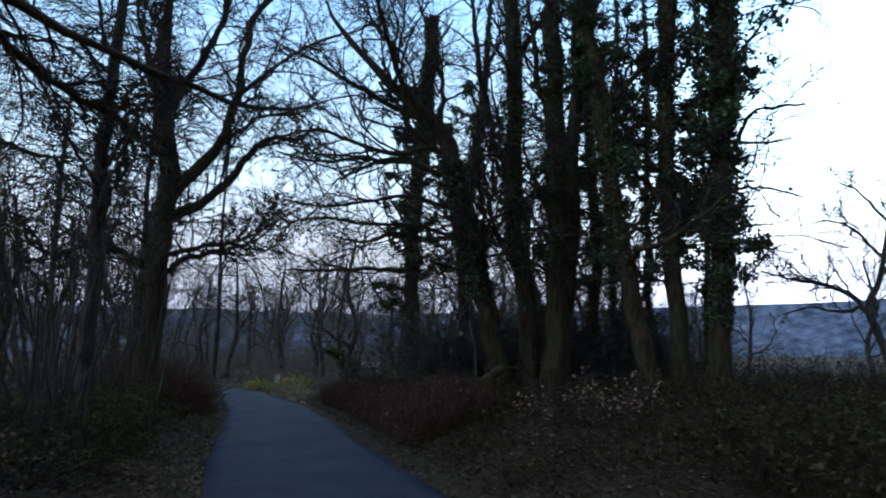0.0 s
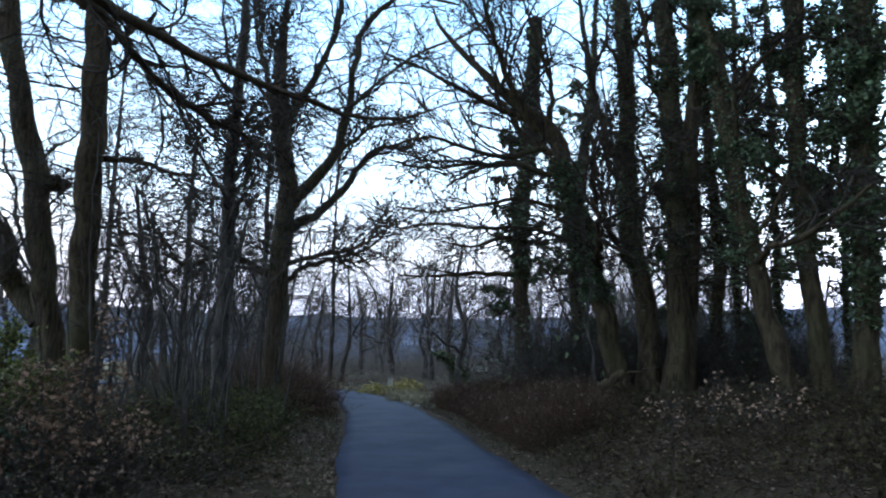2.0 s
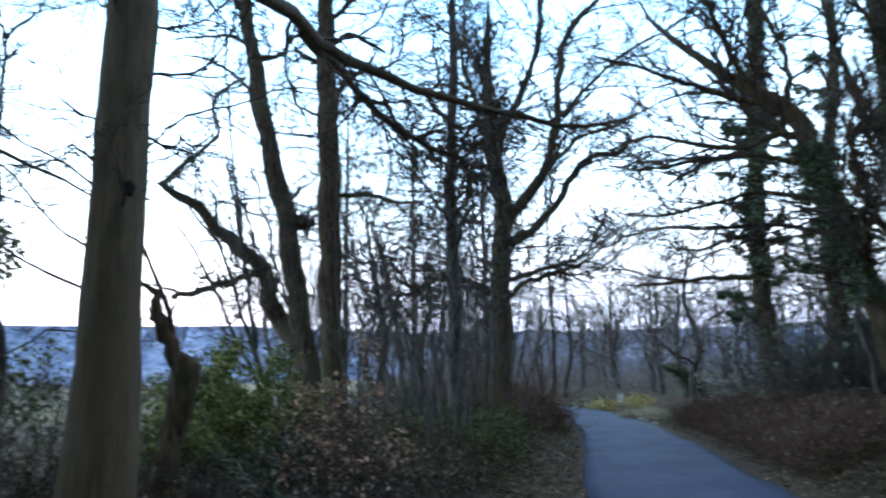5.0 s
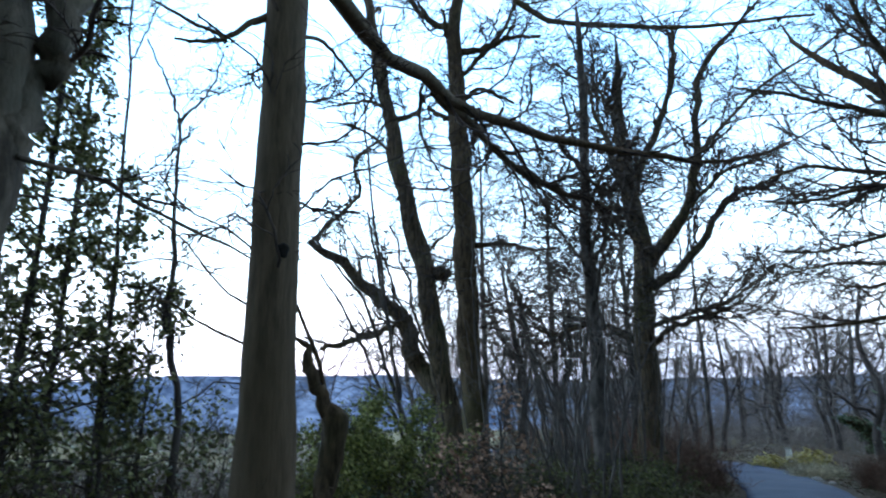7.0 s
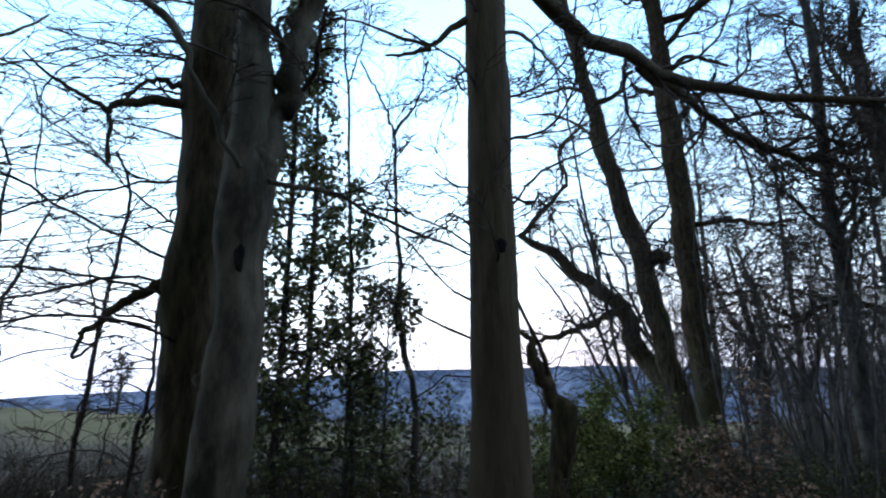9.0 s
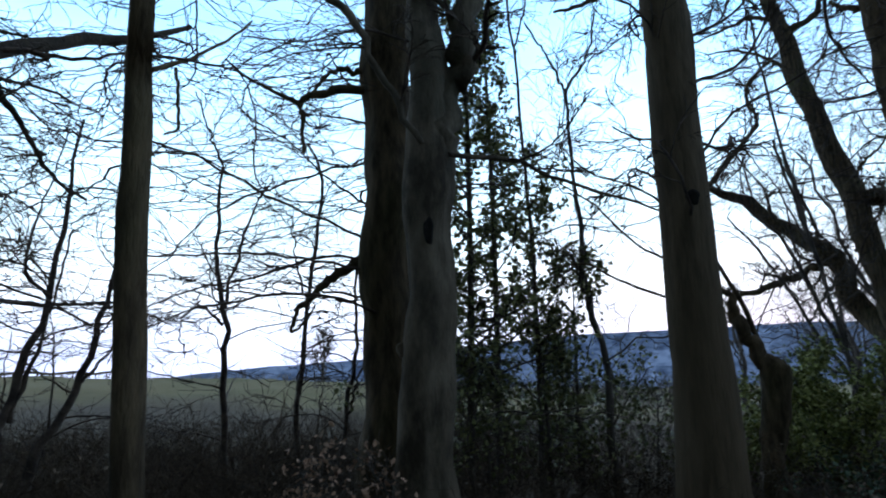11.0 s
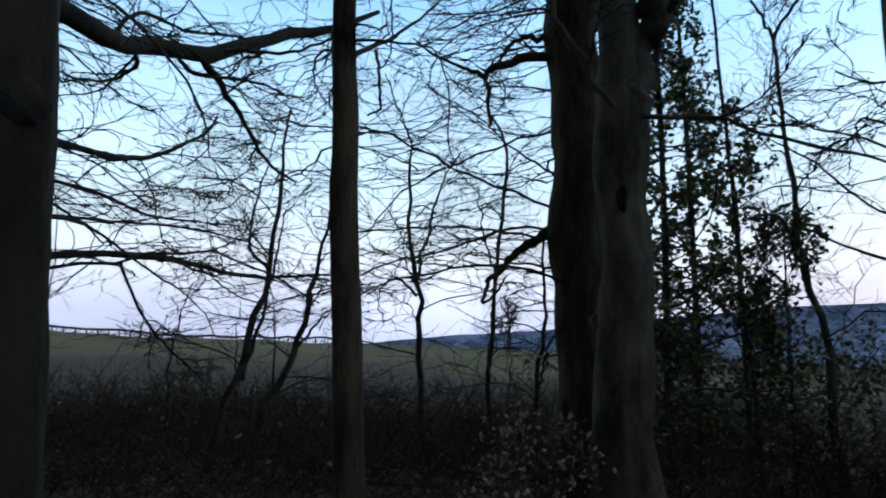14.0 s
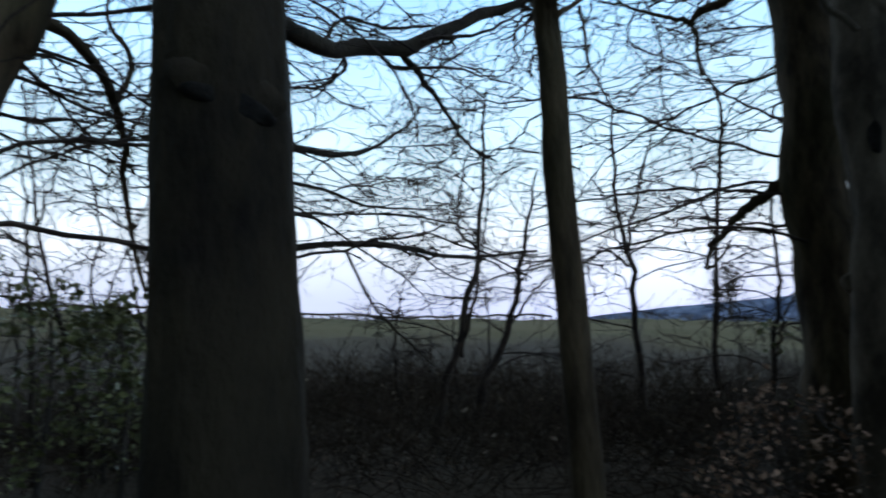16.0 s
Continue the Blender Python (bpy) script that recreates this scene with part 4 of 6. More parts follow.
boughs.append([(-8.19, -2.82, 5.12, 0.046), (-8.77, -2.72, 4.96, 0.040), (-9.43, -2.60, 4.67, 0.034), (-10.11, -2.46, 4.38, 0.026), (-10.59, -2.18, 4.25, 0.018)])
boughs.append([(-5.83, -3.24, 3.33, 0.030), (-6.45, -3.00, 3.36, 0.030), (-7.29, -3.10, 3.59, 0.028), (-8.17, -3.14, 3.93, 0.026), (-9.23, -3.16, 4.50, 0.022), (-9.87, -3.18, 5.01, 0.016)])
boughs.append([(-5.87, -3.16, 2.35, 0.034), (-6.69, -2.96, 2.50, 0.034), (-7.83, -2.90, 2.63, 0.034), (-8.95, -2.80, 2.67, 0.032), (-10.49, -2.58, 2.78, 0.028), (-11.89, -1.80, 2.97, 0.020)])
boughs.append([(-5.85, -3.20, 3.01, 0.018), (-6.83, -3.12, 3.08, 0.018), (-8.13, -3.20, 3.16, 0.016), (-10.37, -2.92, 3.51, 0.012)])
boughs.append([(-5.85, -3.18, 2.70, 0.016), (-7.07, -3.12, 2.88, 0.016), (-8.67, -2.94, 3.13, 0.016), (-10.05, -2.64, 3.20, 0.012)])
boughs.append([(-6.91, -2.96, 2.47, 0.018), (-7.35, -2.96, 2.08, 0.014), (-8.21, -3.02, 1.75, 0.014), (-9.35, -2.86, 1.21, 0.010)])
boughs.append([(-5.85, -3.20, 2.88, 0.016), (-6.39, -3.08, 2.75, 0.012), (-6.85, -3.10, 2.63, 0.008)])
boughs.append([(-6.71, -3.12, 4.62, 0.026), (-7.27, -3.14, 5.17, 0.022), (-8.21, -3.04, 5.46, 0.020), (-9.21, -2.66, 5.90, 0.016)])
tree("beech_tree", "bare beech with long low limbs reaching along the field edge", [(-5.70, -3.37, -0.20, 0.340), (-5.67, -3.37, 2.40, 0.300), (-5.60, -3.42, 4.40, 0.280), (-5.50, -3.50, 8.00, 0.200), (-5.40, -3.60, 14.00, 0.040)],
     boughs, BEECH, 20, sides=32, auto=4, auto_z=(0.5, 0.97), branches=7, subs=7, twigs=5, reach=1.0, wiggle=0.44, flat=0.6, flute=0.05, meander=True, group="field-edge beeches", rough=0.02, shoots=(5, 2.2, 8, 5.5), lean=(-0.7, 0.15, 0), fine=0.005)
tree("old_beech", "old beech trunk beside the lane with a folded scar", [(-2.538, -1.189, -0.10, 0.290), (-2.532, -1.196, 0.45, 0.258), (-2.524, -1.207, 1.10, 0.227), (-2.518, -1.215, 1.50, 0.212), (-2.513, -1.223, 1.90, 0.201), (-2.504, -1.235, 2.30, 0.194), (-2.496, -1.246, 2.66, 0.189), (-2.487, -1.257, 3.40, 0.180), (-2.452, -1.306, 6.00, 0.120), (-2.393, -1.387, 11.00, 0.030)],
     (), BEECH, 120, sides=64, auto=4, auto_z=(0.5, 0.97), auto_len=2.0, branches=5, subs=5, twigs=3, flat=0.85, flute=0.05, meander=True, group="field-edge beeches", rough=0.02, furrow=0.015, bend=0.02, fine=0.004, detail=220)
boughs = []
boughs.append([(-3.13, -2.86, 3.18, 0.058), (-3.29, -2.87, 3.19, 0.037), (-3.43, -2.87, 3.18, 0.029), (-3.67, -2.92, 3.11, 0.030), (-3.89, -2.99, 2.96, 0.029), (-4.07, -3.08, 2.82, 0.027), (-4.22, -3.22, 2.61, 0.021), (-4.40, -3.32, 2.31, 0.019), (-4.61, -3.38, 1.94, 0.014)])
boughs.append([(-3.89, -2.99, 3.00, 0.021), (-4.01, -3.01, 3.29, 0.017), (-3.98, -3.18, 3.61, 0.013), (-4.08, -3.22, 3.93, 0.008)])
boughs.append([(-4.07, -3.08, 2.81, 0.014), (-4.30, -3.13, 3.19, 0.011), (-4.46, -3.25, 3.76, 0.007)])
tree("crooked_beech", "leaning dark beech with a limb hooking downward", [(-3.04, -2.93, -0.10, 0.163), (-3.02, -2.94, 0.96, 0.145), (-2.99, -2.97, 1.89, 0.141), (-3.00, -2.96, 2.53, 0.136), (-3.08, -2.90, 3.05, 0.134), (-3.16, -2.84, 3.39, 0.129), (-3.63, -2.47, 7.70, 0.074), (-4.11, -2.09, 12.00, 0.019)],
     boughs, DARKBARK, 21, lean=(-0.5, -0.1, 0), shoots=(34, 1.8, 6, 3.0), sides=22, auto=3, auto_z=(0.6, 0.95), branches=8, subs=6, twigs=5, reach=0.9, meander=True, group="field-edge beeches", fine=0.0045)

# ivy-clad group across the lane
boughs = []
boughs.append([(-1.26, 23.98, 8.70, 0.096), (-2.22, 23.91, 8.59, 0.078), (-3.06, 23.82, 8.25, 0.060), (-3.89, 23.70, 7.80, 0.042)])
boughs.append([(-1.22, 23.98, 5.87, 0.095), (-2.22, 23.91, 5.67, 0.073), (-3.05, 23.82, 5.45, 0.052), (-4.08, 23.67, 5.66, 0.031)])
boughs.append([(-1.23, 23.98, 4.40, 0.104), (-2.43, 23.89, 4.51, 0.080), (-3.86, 23.71, 4.40, 0.055), (-5.65, 23.35, 4.38, 0.030)])
tree("ivy_tree", "tall tree smothered in ivy at the back of the group", [(-1.11, 23.99, -0.20, 0.354), (-1.12, 23.99, 0.32, 0.316), (-1.20, 23.98, 2.94, 0.273), (-1.17, 23.98, 6.30, 0.246), (-0.82, 24.00, 9.59, 0.252), (-0.57, 24.00, 12.55, 0.222), (-0.44, 24.01, 14.43, 0.173)], boughs, DARKBARK, 31, shoots=(20, 3, 11, 2.6), auto=5, auto_z=(0.3, 0.95), auto_len=3, branches=8, subs=6, twigs=3, ivy=9000, ivy_spread=1.2, ivy_z=(0.3, 1.0),
     ivy_size=0.13, meander=True, group="ivy-clad trees", fine=0.0068, reach=1.4)
boughs = []
boughs.append([(-0.50, 14.43, 6.71, 0.070), (-1.48, 14.01, 7.09, 0.057), (-2.14, 13.59, 7.36, 0.044), (-2.84, 13.12, 7.62, 0.031), (-3.52, 12.64, 7.79, 0.018)])
boughs.append([(-0.40, 14.49, 6.53, 0.080), (-0.92, 13.92, 7.38, 0.065), (-1.22, 13.32, 8.11, 0.049), (-1.39, 12.73, 8.71, 0.034), (-1.47, 12.14, 9.24, 0.018)])
boughs.append([(-0.19, 14.61, 6.16, 0.075), (-1.09, 14.42, 5.98, 0.061), (-2.02, 14.08, 6.09, 0.046), (-2.81, 13.68, 6.25, 0.032), (-3.63, 13.37, 5.96, 0.018)])
boughs.append([(-0.11, 14.78, 5.56, 0.065), (-0.98, 14.49, 5.78, 0.053), (-1.93, 14.20, 5.74, 0.042), (-2.87, 13.88, 5.61, 0.030), (-3.59, 13.46, 5.71, 0.018)])
boughs.append([(0.08, 14.96, 4.83, 0.055), (-0.91, 14.70, 5.01, 0.046), (-1.88, 14.45, 4.81, 0.036), (-2.83, 14.13, 4.66, 0.027), (-3.50, 13.75, 4.74, 0.018)])
boughs.append([(0.27, 15.09, 4.11, 0.050), (-0.72, 14.84, 4.37, 0.042), (-1.67, 14.57, 4.33, 0.034), (-2.60, 14.22, 4.41, 0.026), (-3.36, 13.89, 4.25, 0.018)])
boughs.append([(-0.10, 15.01, 6.76, 0.080), (-0.05, 15.01, 7.68, 0.062), (-0.30, 15.01, 8.85, 0.045), (-0.70, 15.00, 10.19, 0.026)])
boughs.append([(-1.20, 14.98, 7.77, 0.055), (-1.15, 14.98, 8.57, 0.044), (-1.70, 14.94, 9.30, 0.032), (-2.00, 14.91, 10.18, 0.020)])
tree("ivy_tree", "ivy-clad trunk arching over the lane with trailing bare branches", [(1.36, 14.92, 0.35, 0.247), (1.14, 14.95, 1.38, 0.224), (0.95, 14.96, 2.39, 0.218), (0.69, 14.98, 3.55, 0.213), (0.39, 15.00, 4.75, 0.207), (0.18, 15.00, 5.85, 0.210), (-0.10, 15.01, 6.69, 0.202), (-0.77, 15.00, 7.34, 0.146), (-1.30, 14.97, 7.84, 0.117), (-1.98, 14.91, 8.56, 0.078), (-2.66, 14.81, 9.41, 0.049), (-2.78, 14.79, 9.70, 0.029), (-2.90, 14.78, 10.00, 0.014)], boughs, DARKBARK, 32, sides=26, furrow=0.035, shoots=(18, 2.5, 8, 3.2), auto=4, auto_z=(0.25, 0.95), auto_len=3, branches=14, subs=8, twigs=5, ivy=6500, ivy_spread=0.26, ivy_z=(0.22, 0.52),
     ivy_size=0.07, meander=True, group="ivy-clad trees", fine=0.0068, reach=1.6, hang=0.05)
boughs = []
boughs.append([(1.69, 15.40, 5.51, 0.107), (1.21, 15.45, 6.67, 0.091), (0.91, 15.47, 8.14, 0.073), (0.74, 15.48, 9.81, 0.055), (0.62, 15.49, 11.05, 0.036)])
boughs.append([(1.83, 15.38, 3.19, 0.065), (1.27, 15.44, 4.15, 0.053), (0.98, 15.47, 5.54, 0.041), (0.87, 15.47, 6.69, 0.027)])
boughs.append([(1.70, 15.40, 8.53, 0.083), (2.25, 15.32, 9.37, 0.055), (2.71, 15.24, 10.52, 0.028)])
tree("ivy_tree", "upright ivy-clad trunk with rising side limbs", [(1.80, 15.39, 0.35, 0.269), (1.98, 15.36, 2.01, 0.246), (1.83, 15.38, 3.19, 0.216), (1.65, 15.40, 4.55, 0.202), (1.68, 15.40, 6.21, 0.196), (1.73, 15.39, 8.09, 0.182), (1.67, 15.40, 10.34, 0.168), (1.64, 15.40, 12.17, 0.097), (1.61, 15.41, 14.00, 0.025)], boughs, DARKBARK, 33, sides=26, furrow=0.035, shoots=(18, 2.5, 11, 2.8), auto=4, auto_z=(0.2, 0.95), auto_len=3, branches=7, subs=6, twigs=3, ivy=9500, ivy_spread=0.22, ivy_z=(0.22, 1.0), ivy_size=0.052,
     meander=True, group="ivy-clad trees", reach=1.5, fine=0.0068)
boughs = []
boughs.append([(2.61, 14.74, 6.40, 0.089), (2.23, 14.81, 7.82, 0.072), (2.09, 14.84, 9.27, 0.053), (1.93, 14.86, 10.62, 0.034)])
boughs.append([(2.55, 14.76, 4.14, 0.056), (2.13, 14.83, 5.35, 0.042), (1.84, 14.87, 6.18, 0.026)])
boughs.append([(2.45, 14.85, 0.45, 0.24), (2.72, 14.95, 1.86, 0.20), (2.90, 14.80, 4.27, 0.18), (3.00, 14.55, 6.70, 0.165), (3.12, 14.40, 9.40, 0.14), (3.20, 14.30, 12.5, 0.09)])
tree("ivy_tree", "thick double ivy-clad trunk", [(2.36, 14.79, 0.35, 0.277), (2.48, 14.77, 1.86, 0.258), (2.54, 14.76, 3.75, 0.240), (2.59, 14.75, 5.72, 0.222), (2.58, 14.75, 7.78, 0.202), (2.57, 14.75, 9.94, 0.182), (2.57, 14.75, 11.97, 0.105), (2.56, 14.75, 14.00, 0.027)], boughs, DARKBARK, 34, sides=26, furrow=0.035, shoots=(34, 2.5, 11, 2.8), auto=4, auto_z=(0.2, 0.95), auto_len=3, branches=7, subs=6, twigs=3, ivy=13000, ivy_spread=0.62, ivy_z=(0.22, 1.0), ivy_size=0.06,
     meander=True, group="ivy-clad trees", reach=1.5, fine=0.0068, rough=0.1)
tree("ivy_tree", "thin straight trunk behind the ivy-clad group", [(3.73, 17.61, -0.10, 0.185), (3.75, 17.60, 0.47, 0.165), (3.95, 17.56, 2.51, 0.157), (4.08, 17.53, 4.16, 0.147), (4.01, 17.54, 6.50, 0.128), (3.98, 17.55, 8.95, 0.107), (3.96, 17.55, 11.48, 0.062), (3.95, 17.56, 14.00, 0.016)], (), DARKBARK, 35, furrow=0.035, shoots=(12, 2.5, 10, 2.8), auto=5, auto_z=(0.2, 0.95), auto_len=3.2, branches=6, subs=6, twigs=3, ivy=4200, ivy_spread=0.8, ivy_size=0.1,
     meander=True, group="ivy-clad trees", reach=1.5, fine=0.0068)
boughs = []
boughs.append([(3.39, 13.56, 6.61, 0.081), (3.97, 13.40, 7.17, 0.061), (4.43, 13.25, 7.72, 0.041), (4.99, 13.04, 8.36, 0.022)])
boughs.append([(3.66, 13.49, 3.66, 0.050), (4.12, 13.35, 4.33, 0.035), (4.42, 13.25, 5.01, 0.022)])
boughs.append([(3.22, 13.60, 7.92, 0.089), (3.15, 13.62, 8.73, 0.063), (3.65, 13.49, 9.44, 0.036)])
tree("ivy_tree", "leaning ivy-clad trunk with a forked top", [(4.23, 13.31, 0.35, 0.204), (3.96, 13.40, 1.59, 0.188), (3.80, 13.45, 2.72, 0.179), (3.58, 13.51, 4.14, 0.176), (3.44, 13.55, 5.61, 0.172), (3.32, 13.58, 7.13, 0.177), (3.14, 13.62, 8.60, 0.173), (3.07, 13.64, 9.69, 0.167), (3.01, 13.66, 11.84, 0.096), (2.94, 13.67, 14.00, 0.026)], boughs, DARKBARK, 36, sides=26, furrow=0.035, shoots=(34, 2.5, 11, 2.8), auto=4, auto_z=(0.18, 0.95), auto_len=3, branches=7, subs=6, twigs=3, ivy=13000, ivy_spread=0.62, ivy_z=(0.22, 1.0), ivy_size=0.06,
     meander=True, group="ivy-clad trees", reach=1.5, fine=0.0068)
boughs = []
boughs.append([(4.76, 13.64, 4.14, 0.054), (5.16, 13.48, 4.82, 0.038), (5.37, 13.40, 5.76, 0.021)])
boughs.append([(4.77, 13.63, 5.97, 0.050), (4.44, 13.75, 6.66, 0.034), (4.28, 13.80, 7.72, 0.018)])
tree("ivy_tree", "straight ivy-clad trunk on the bank", [(4.87, 13.59, 0.35, 0.210), (4.80, 13.62, 1.81, 0.184), (4.75, 13.64, 3.19, 0.174), (4.74, 13.64, 4.99, 0.170), (4.79, 13.62, 6.85, 0.167), (4.90, 13.58, 9.18, 0.162), (4.95, 13.56, 11.59, 0.094), (5.00, 13.54, 14.00, 0.024)], boughs, DARKBARK, 37, sides=26, furrow=0.035, shoots=(34, 2.5, 11, 2.8), auto=4, auto_z=(0.18, 0.95), auto_len=3, branches=7, subs=6, twigs=3, ivy=13000, ivy_spread=0.62, ivy_z=(0.22, 1.0), ivy_size=0.06,
     meander=True, group="ivy-clad trees", reach=1.5, fine=0.0068)
boughs = []
boughs.append([(5.75, 13.22, 5.21, 0.052), (6.29, 12.96, 6.31, 0.040), (6.74, 12.73, 6.38, 0.029), (7.15, 12.49, 6.36, 0.019)])
boughs.append([(5.65, 13.27, 3.82, 0.046), (6.12, 13.05, 4.00, 0.030), (6.55, 12.83, 4.00, 0.014)])
boughs.append([(5.79, 13.20, 5.81, 0.042), (6.42, 12.90, 5.69, 0.027), (6.94, 12.62, 5.70, 0.014)])
boughs.append([(5.69, 13.25, 4.75, 0.046), (6.35, 12.93, 4.77, 0.029), (7.00, 12.58, 4.50, 0.014)])
boughs.append([(5.85, 13.18, 7.26, 0.048), (6.41, 12.90, 7.98, 0.031), (6.82, 12.69, 8.60, 0.015)])
tree("ivy_tree", "broad ivy-clad trunk with bushy ivy standing off its side", [(5.36, 13.39, 0.35, 0.242), (5.52, 13.32, 1.80, 0.215), (5.64, 13.27, 3.48, 0.203), (5.73, 13.23, 5.22, 0.215), (5.83, 13.19, 7.02, 0.227), (5.96, 13.13, 8.88, 0.231), (6.05, 13.08, 11.44, 0.133), (6.14, 13.04, 14.00, 0.034)], boughs, DARKBARK, 38, sides=26, furrow=0.035, shoots=(48, 2.3, 11, 3.1), auto=5, auto_z=(0.15, 0.95), auto_len=3, branches=7, subs=6, twigs=3, ivy=19000, ivy_spread=1.1,
     ivy_z=(0.12, 0.95), ivy_size=0.075, meander=True, group="ivy-clad trees", reach=1.5, fine=0.0068)
tree("ivy_tree", "dark ivy-clad trunk deep in the group", [(0.66, 20.00, -0.10, 0.249), (0.66, 20.00, 0.51, 0.222), (0.62, 20.00, 2.69, 0.200), (0.61, 20.00, 4.59, 0.189), (0.79, 19.99, 6.73, 0.165), (1.20, 19.97, 9.12, 0.139), (1.41, 19.96, 11.56, 0.080), (1.62, 19.95, 14.00, 0.021)], (), DARKBARK, 39, shoots=(14, 2.5, 10, 2.8), auto=6, auto_z=(0.15, 0.95), auto_len=3.4, branches=6, subs=6, twigs=3, ivy=5000, ivy_spread=0.9, ivy_size=0.085,
     meander=True, group="ivy-clad trees", reach=1.5, fine=0.0068)
tree("ivy_tree", "slim bare trunk deep in the group", [(4.97, 19.37, -0.10, 0.134), (4.96, 19.37, 0.36, 0.120), (4.94, 19.37, 2.60, 0.110), (5.00, 19.36, 5.27, 0.094), (5.22, 19.30, 7.87, 0.076), (5.35, 19.27, 10.93, 0.044), (5.47, 19.23, 14.00, 0.015)], (), DARKBARK, 40, shoots=(12, 2.5, 9, 2.6), auto=4, auto_z=(0.15, 0.95), auto_len=3.2, branches=6, subs=6, twigs=3, ivy=7000, ivy_spread=1.3, ivy_size=0.085, group="ivy-clad trees", reach=1.5, fine=0.0068)
tree("ivy_tree", "slim ivy-hung trunk behind the leaning one", [(5.61, 18.14, -0.10, 0.099), (5.61, 18.14, 0.42, 0.088), (5.60, 18.15, 2.52, 0.079), (5.68, 18.12, 5.02, 0.069), (5.80, 18.08, 8.28, 0.059), (5.84, 18.07, 10.14, 0.034), (5.87, 18.06, 12.00, 0.015)], (), DARKBARK, 42, shoots=(12, 2.5, 9, 2.6), auto=4, auto_z=(0.2, 0.95), auto_len=2.6, branches=6, subs=6, twigs=3, ivy=9000, ivy_spread=1.5, ivy_size=0.085, group="ivy-clad trees", reach=1.3, fine=0.0068)
tree("ivy_tree", "slim dark trunk at the end of the group", [(7.34, 18.59, -0.10, 0.098), (7.35, 18.59, 0.54, 0.087), (7.38, 18.57, 2.53, 0.078), (7.47, 18.54, 4.58, 0.068), (7.51, 18.52, 6.71, 0.058), (7.54, 18.51, 10.36, 0.033), (7.57, 18.50, 14.00, 0.015)], (), DARKBARK, 41, shoots=(12, 2.5, 9, 2.6), auto=4, auto_z=(0.15, 0.95), auto_len=3.2, branches=6, subs=6, twigs=3, ivy=9000, ivy_spread=1.5, ivy_size=0.085, group="ivy-clad trees", reach=1.5, fine=0.0068)

# saplings at the field edge
SAPS = "field-edge saplings"
shafts = []
shafts.append([(-9.40, -2.76, 0.87, 0.055), (-9.49, -2.49, 1.74, 0.048), (-9.54, -2.30, 2.49, 0.041), (-9.57, -2.20, 3.27, 0.032), (-9.58, -2.13, 4.24, 0.024), (-9.59, -2.10, 5.06, 0.015)])
shafts.append([(-9.48, -2.50, 1.30, 0.031), (-9.52, -2.39, 1.89, 0.025), (-9.57, -2.20, 2.65, 0.018), (-9.60, -2.09, 3.59, 0.012)])
shafts.append([(-9.56, -2.24, 2.72, 0.026), (-9.48, -2.51, 3.10, 0.020), (-9.51, -2.42, 3.81, 0.015), (-9.57, -2.20, 4.89, 0.009)])
stems("sapling", "thin twisted bare sapling with two leaders", shafts, TWIG, 51, 9, 5, 2, 1.35, SAPS, fine=0.0068, meander=True)
shafts = []
shafts.append([(-9.55, -2.27, 0.72, 0.062), (-9.64, -1.91, 1.59, 0.051), (-9.68, -1.71, 2.35, 0.040), (-9.70, -1.58, 3.14, 0.028), (-9.73, -1.45, 3.78, 0.015)])
shafts.append([(-9.65, -1.84, 1.74, 0.023), (-9.72, -1.49, 2.20, 0.016), (-9.78, -1.11, 2.52, 0.009)])
stems("sapling", "leaning bare sapling at the field edge", shafts, TWIG, 52, 9, 5, 2, 1.35, SAPS, fine=0.0068, meander=True)
shafts = []
shafts.append([(-10.85, -0.19, -0.35, 0.055), (-10.85, -0.25, 1.44, 0.049), (-10.85, -0.30, 2.46, 0.042), (-10.84, -0.43, 3.33, 0.035), (-10.84, -0.45, 4.23, 0.028), (-10.84, -0.41, 4.97, 0.021)])
shafts.append([(-10.85, -0.30, 2.80, 0.030), (-10.85, -0.12, 3.69, 0.024), (-10.85, 0.10, 4.41, 0.017), (-10.85, 0.32, 4.78, 0.010)])
shafts.append([(-10.85, -0.32, 2.53, 0.024), (-10.83, -0.56, 2.76, 0.020), (-10.82, -0.77, 2.74, 0.017), (-10.81, -0.91, 2.45, 0.013), (-10.82, -0.81, 2.11, 0.010)])
shafts.append([(-10.84, -0.41, 4.97, 0.021), (-10.83, -0.66, 5.53, 0.016), (-10.81, -0.85, 6.10, 0.011)])
stems("sapling", "tall crooked bare sapling with an arching side shoot", shafts, TWIG, 53, 15, 5, 2, 1.35, SAPS, fine=0.0068, meander=True)
shafts = []
shafts.append([(-10.33, 0.66, -0.24, 0.042), (-10.33, 0.72, 0.82, 0.039), (-10.32, 0.77, 1.77, 0.035), (-10.32, 0.83, 2.74, 0.032), (-10.31, 0.97, 3.82, 0.028), (-10.30, 1.02, 4.77, 0.024), (-10.32, 0.82, 5.22, 0.020)])
shafts.append([(-10.32, 0.83, 2.82, 0.019), (-10.33, 0.67, 3.41, 0.014), (-10.34, 0.60, 4.09, 0.010)])
stems("sapling", "slim bare sapling under the beech limbs", shafts, TWIG, 54, 15, 5, 2, 1.35, SAPS, fine=0.0068, meander=True)
shafts = []
shafts.append([(-9.78, 1.21, -0.13, 0.039), (-9.77, 1.26, 0.59, 0.035), (-9.76, 1.36, 1.46, 0.031), (-9.74, 1.45, 2.06, 0.027), (-9.75, 1.43, 2.90, 0.022), (-9.74, 1.49, 3.37, 0.018)])
shafts.append([(-9.76, 1.33, 1.17, 0.026), (-9.74, 1.47, 1.68, 0.020), (-9.72, 1.60, 1.98, 0.014)])
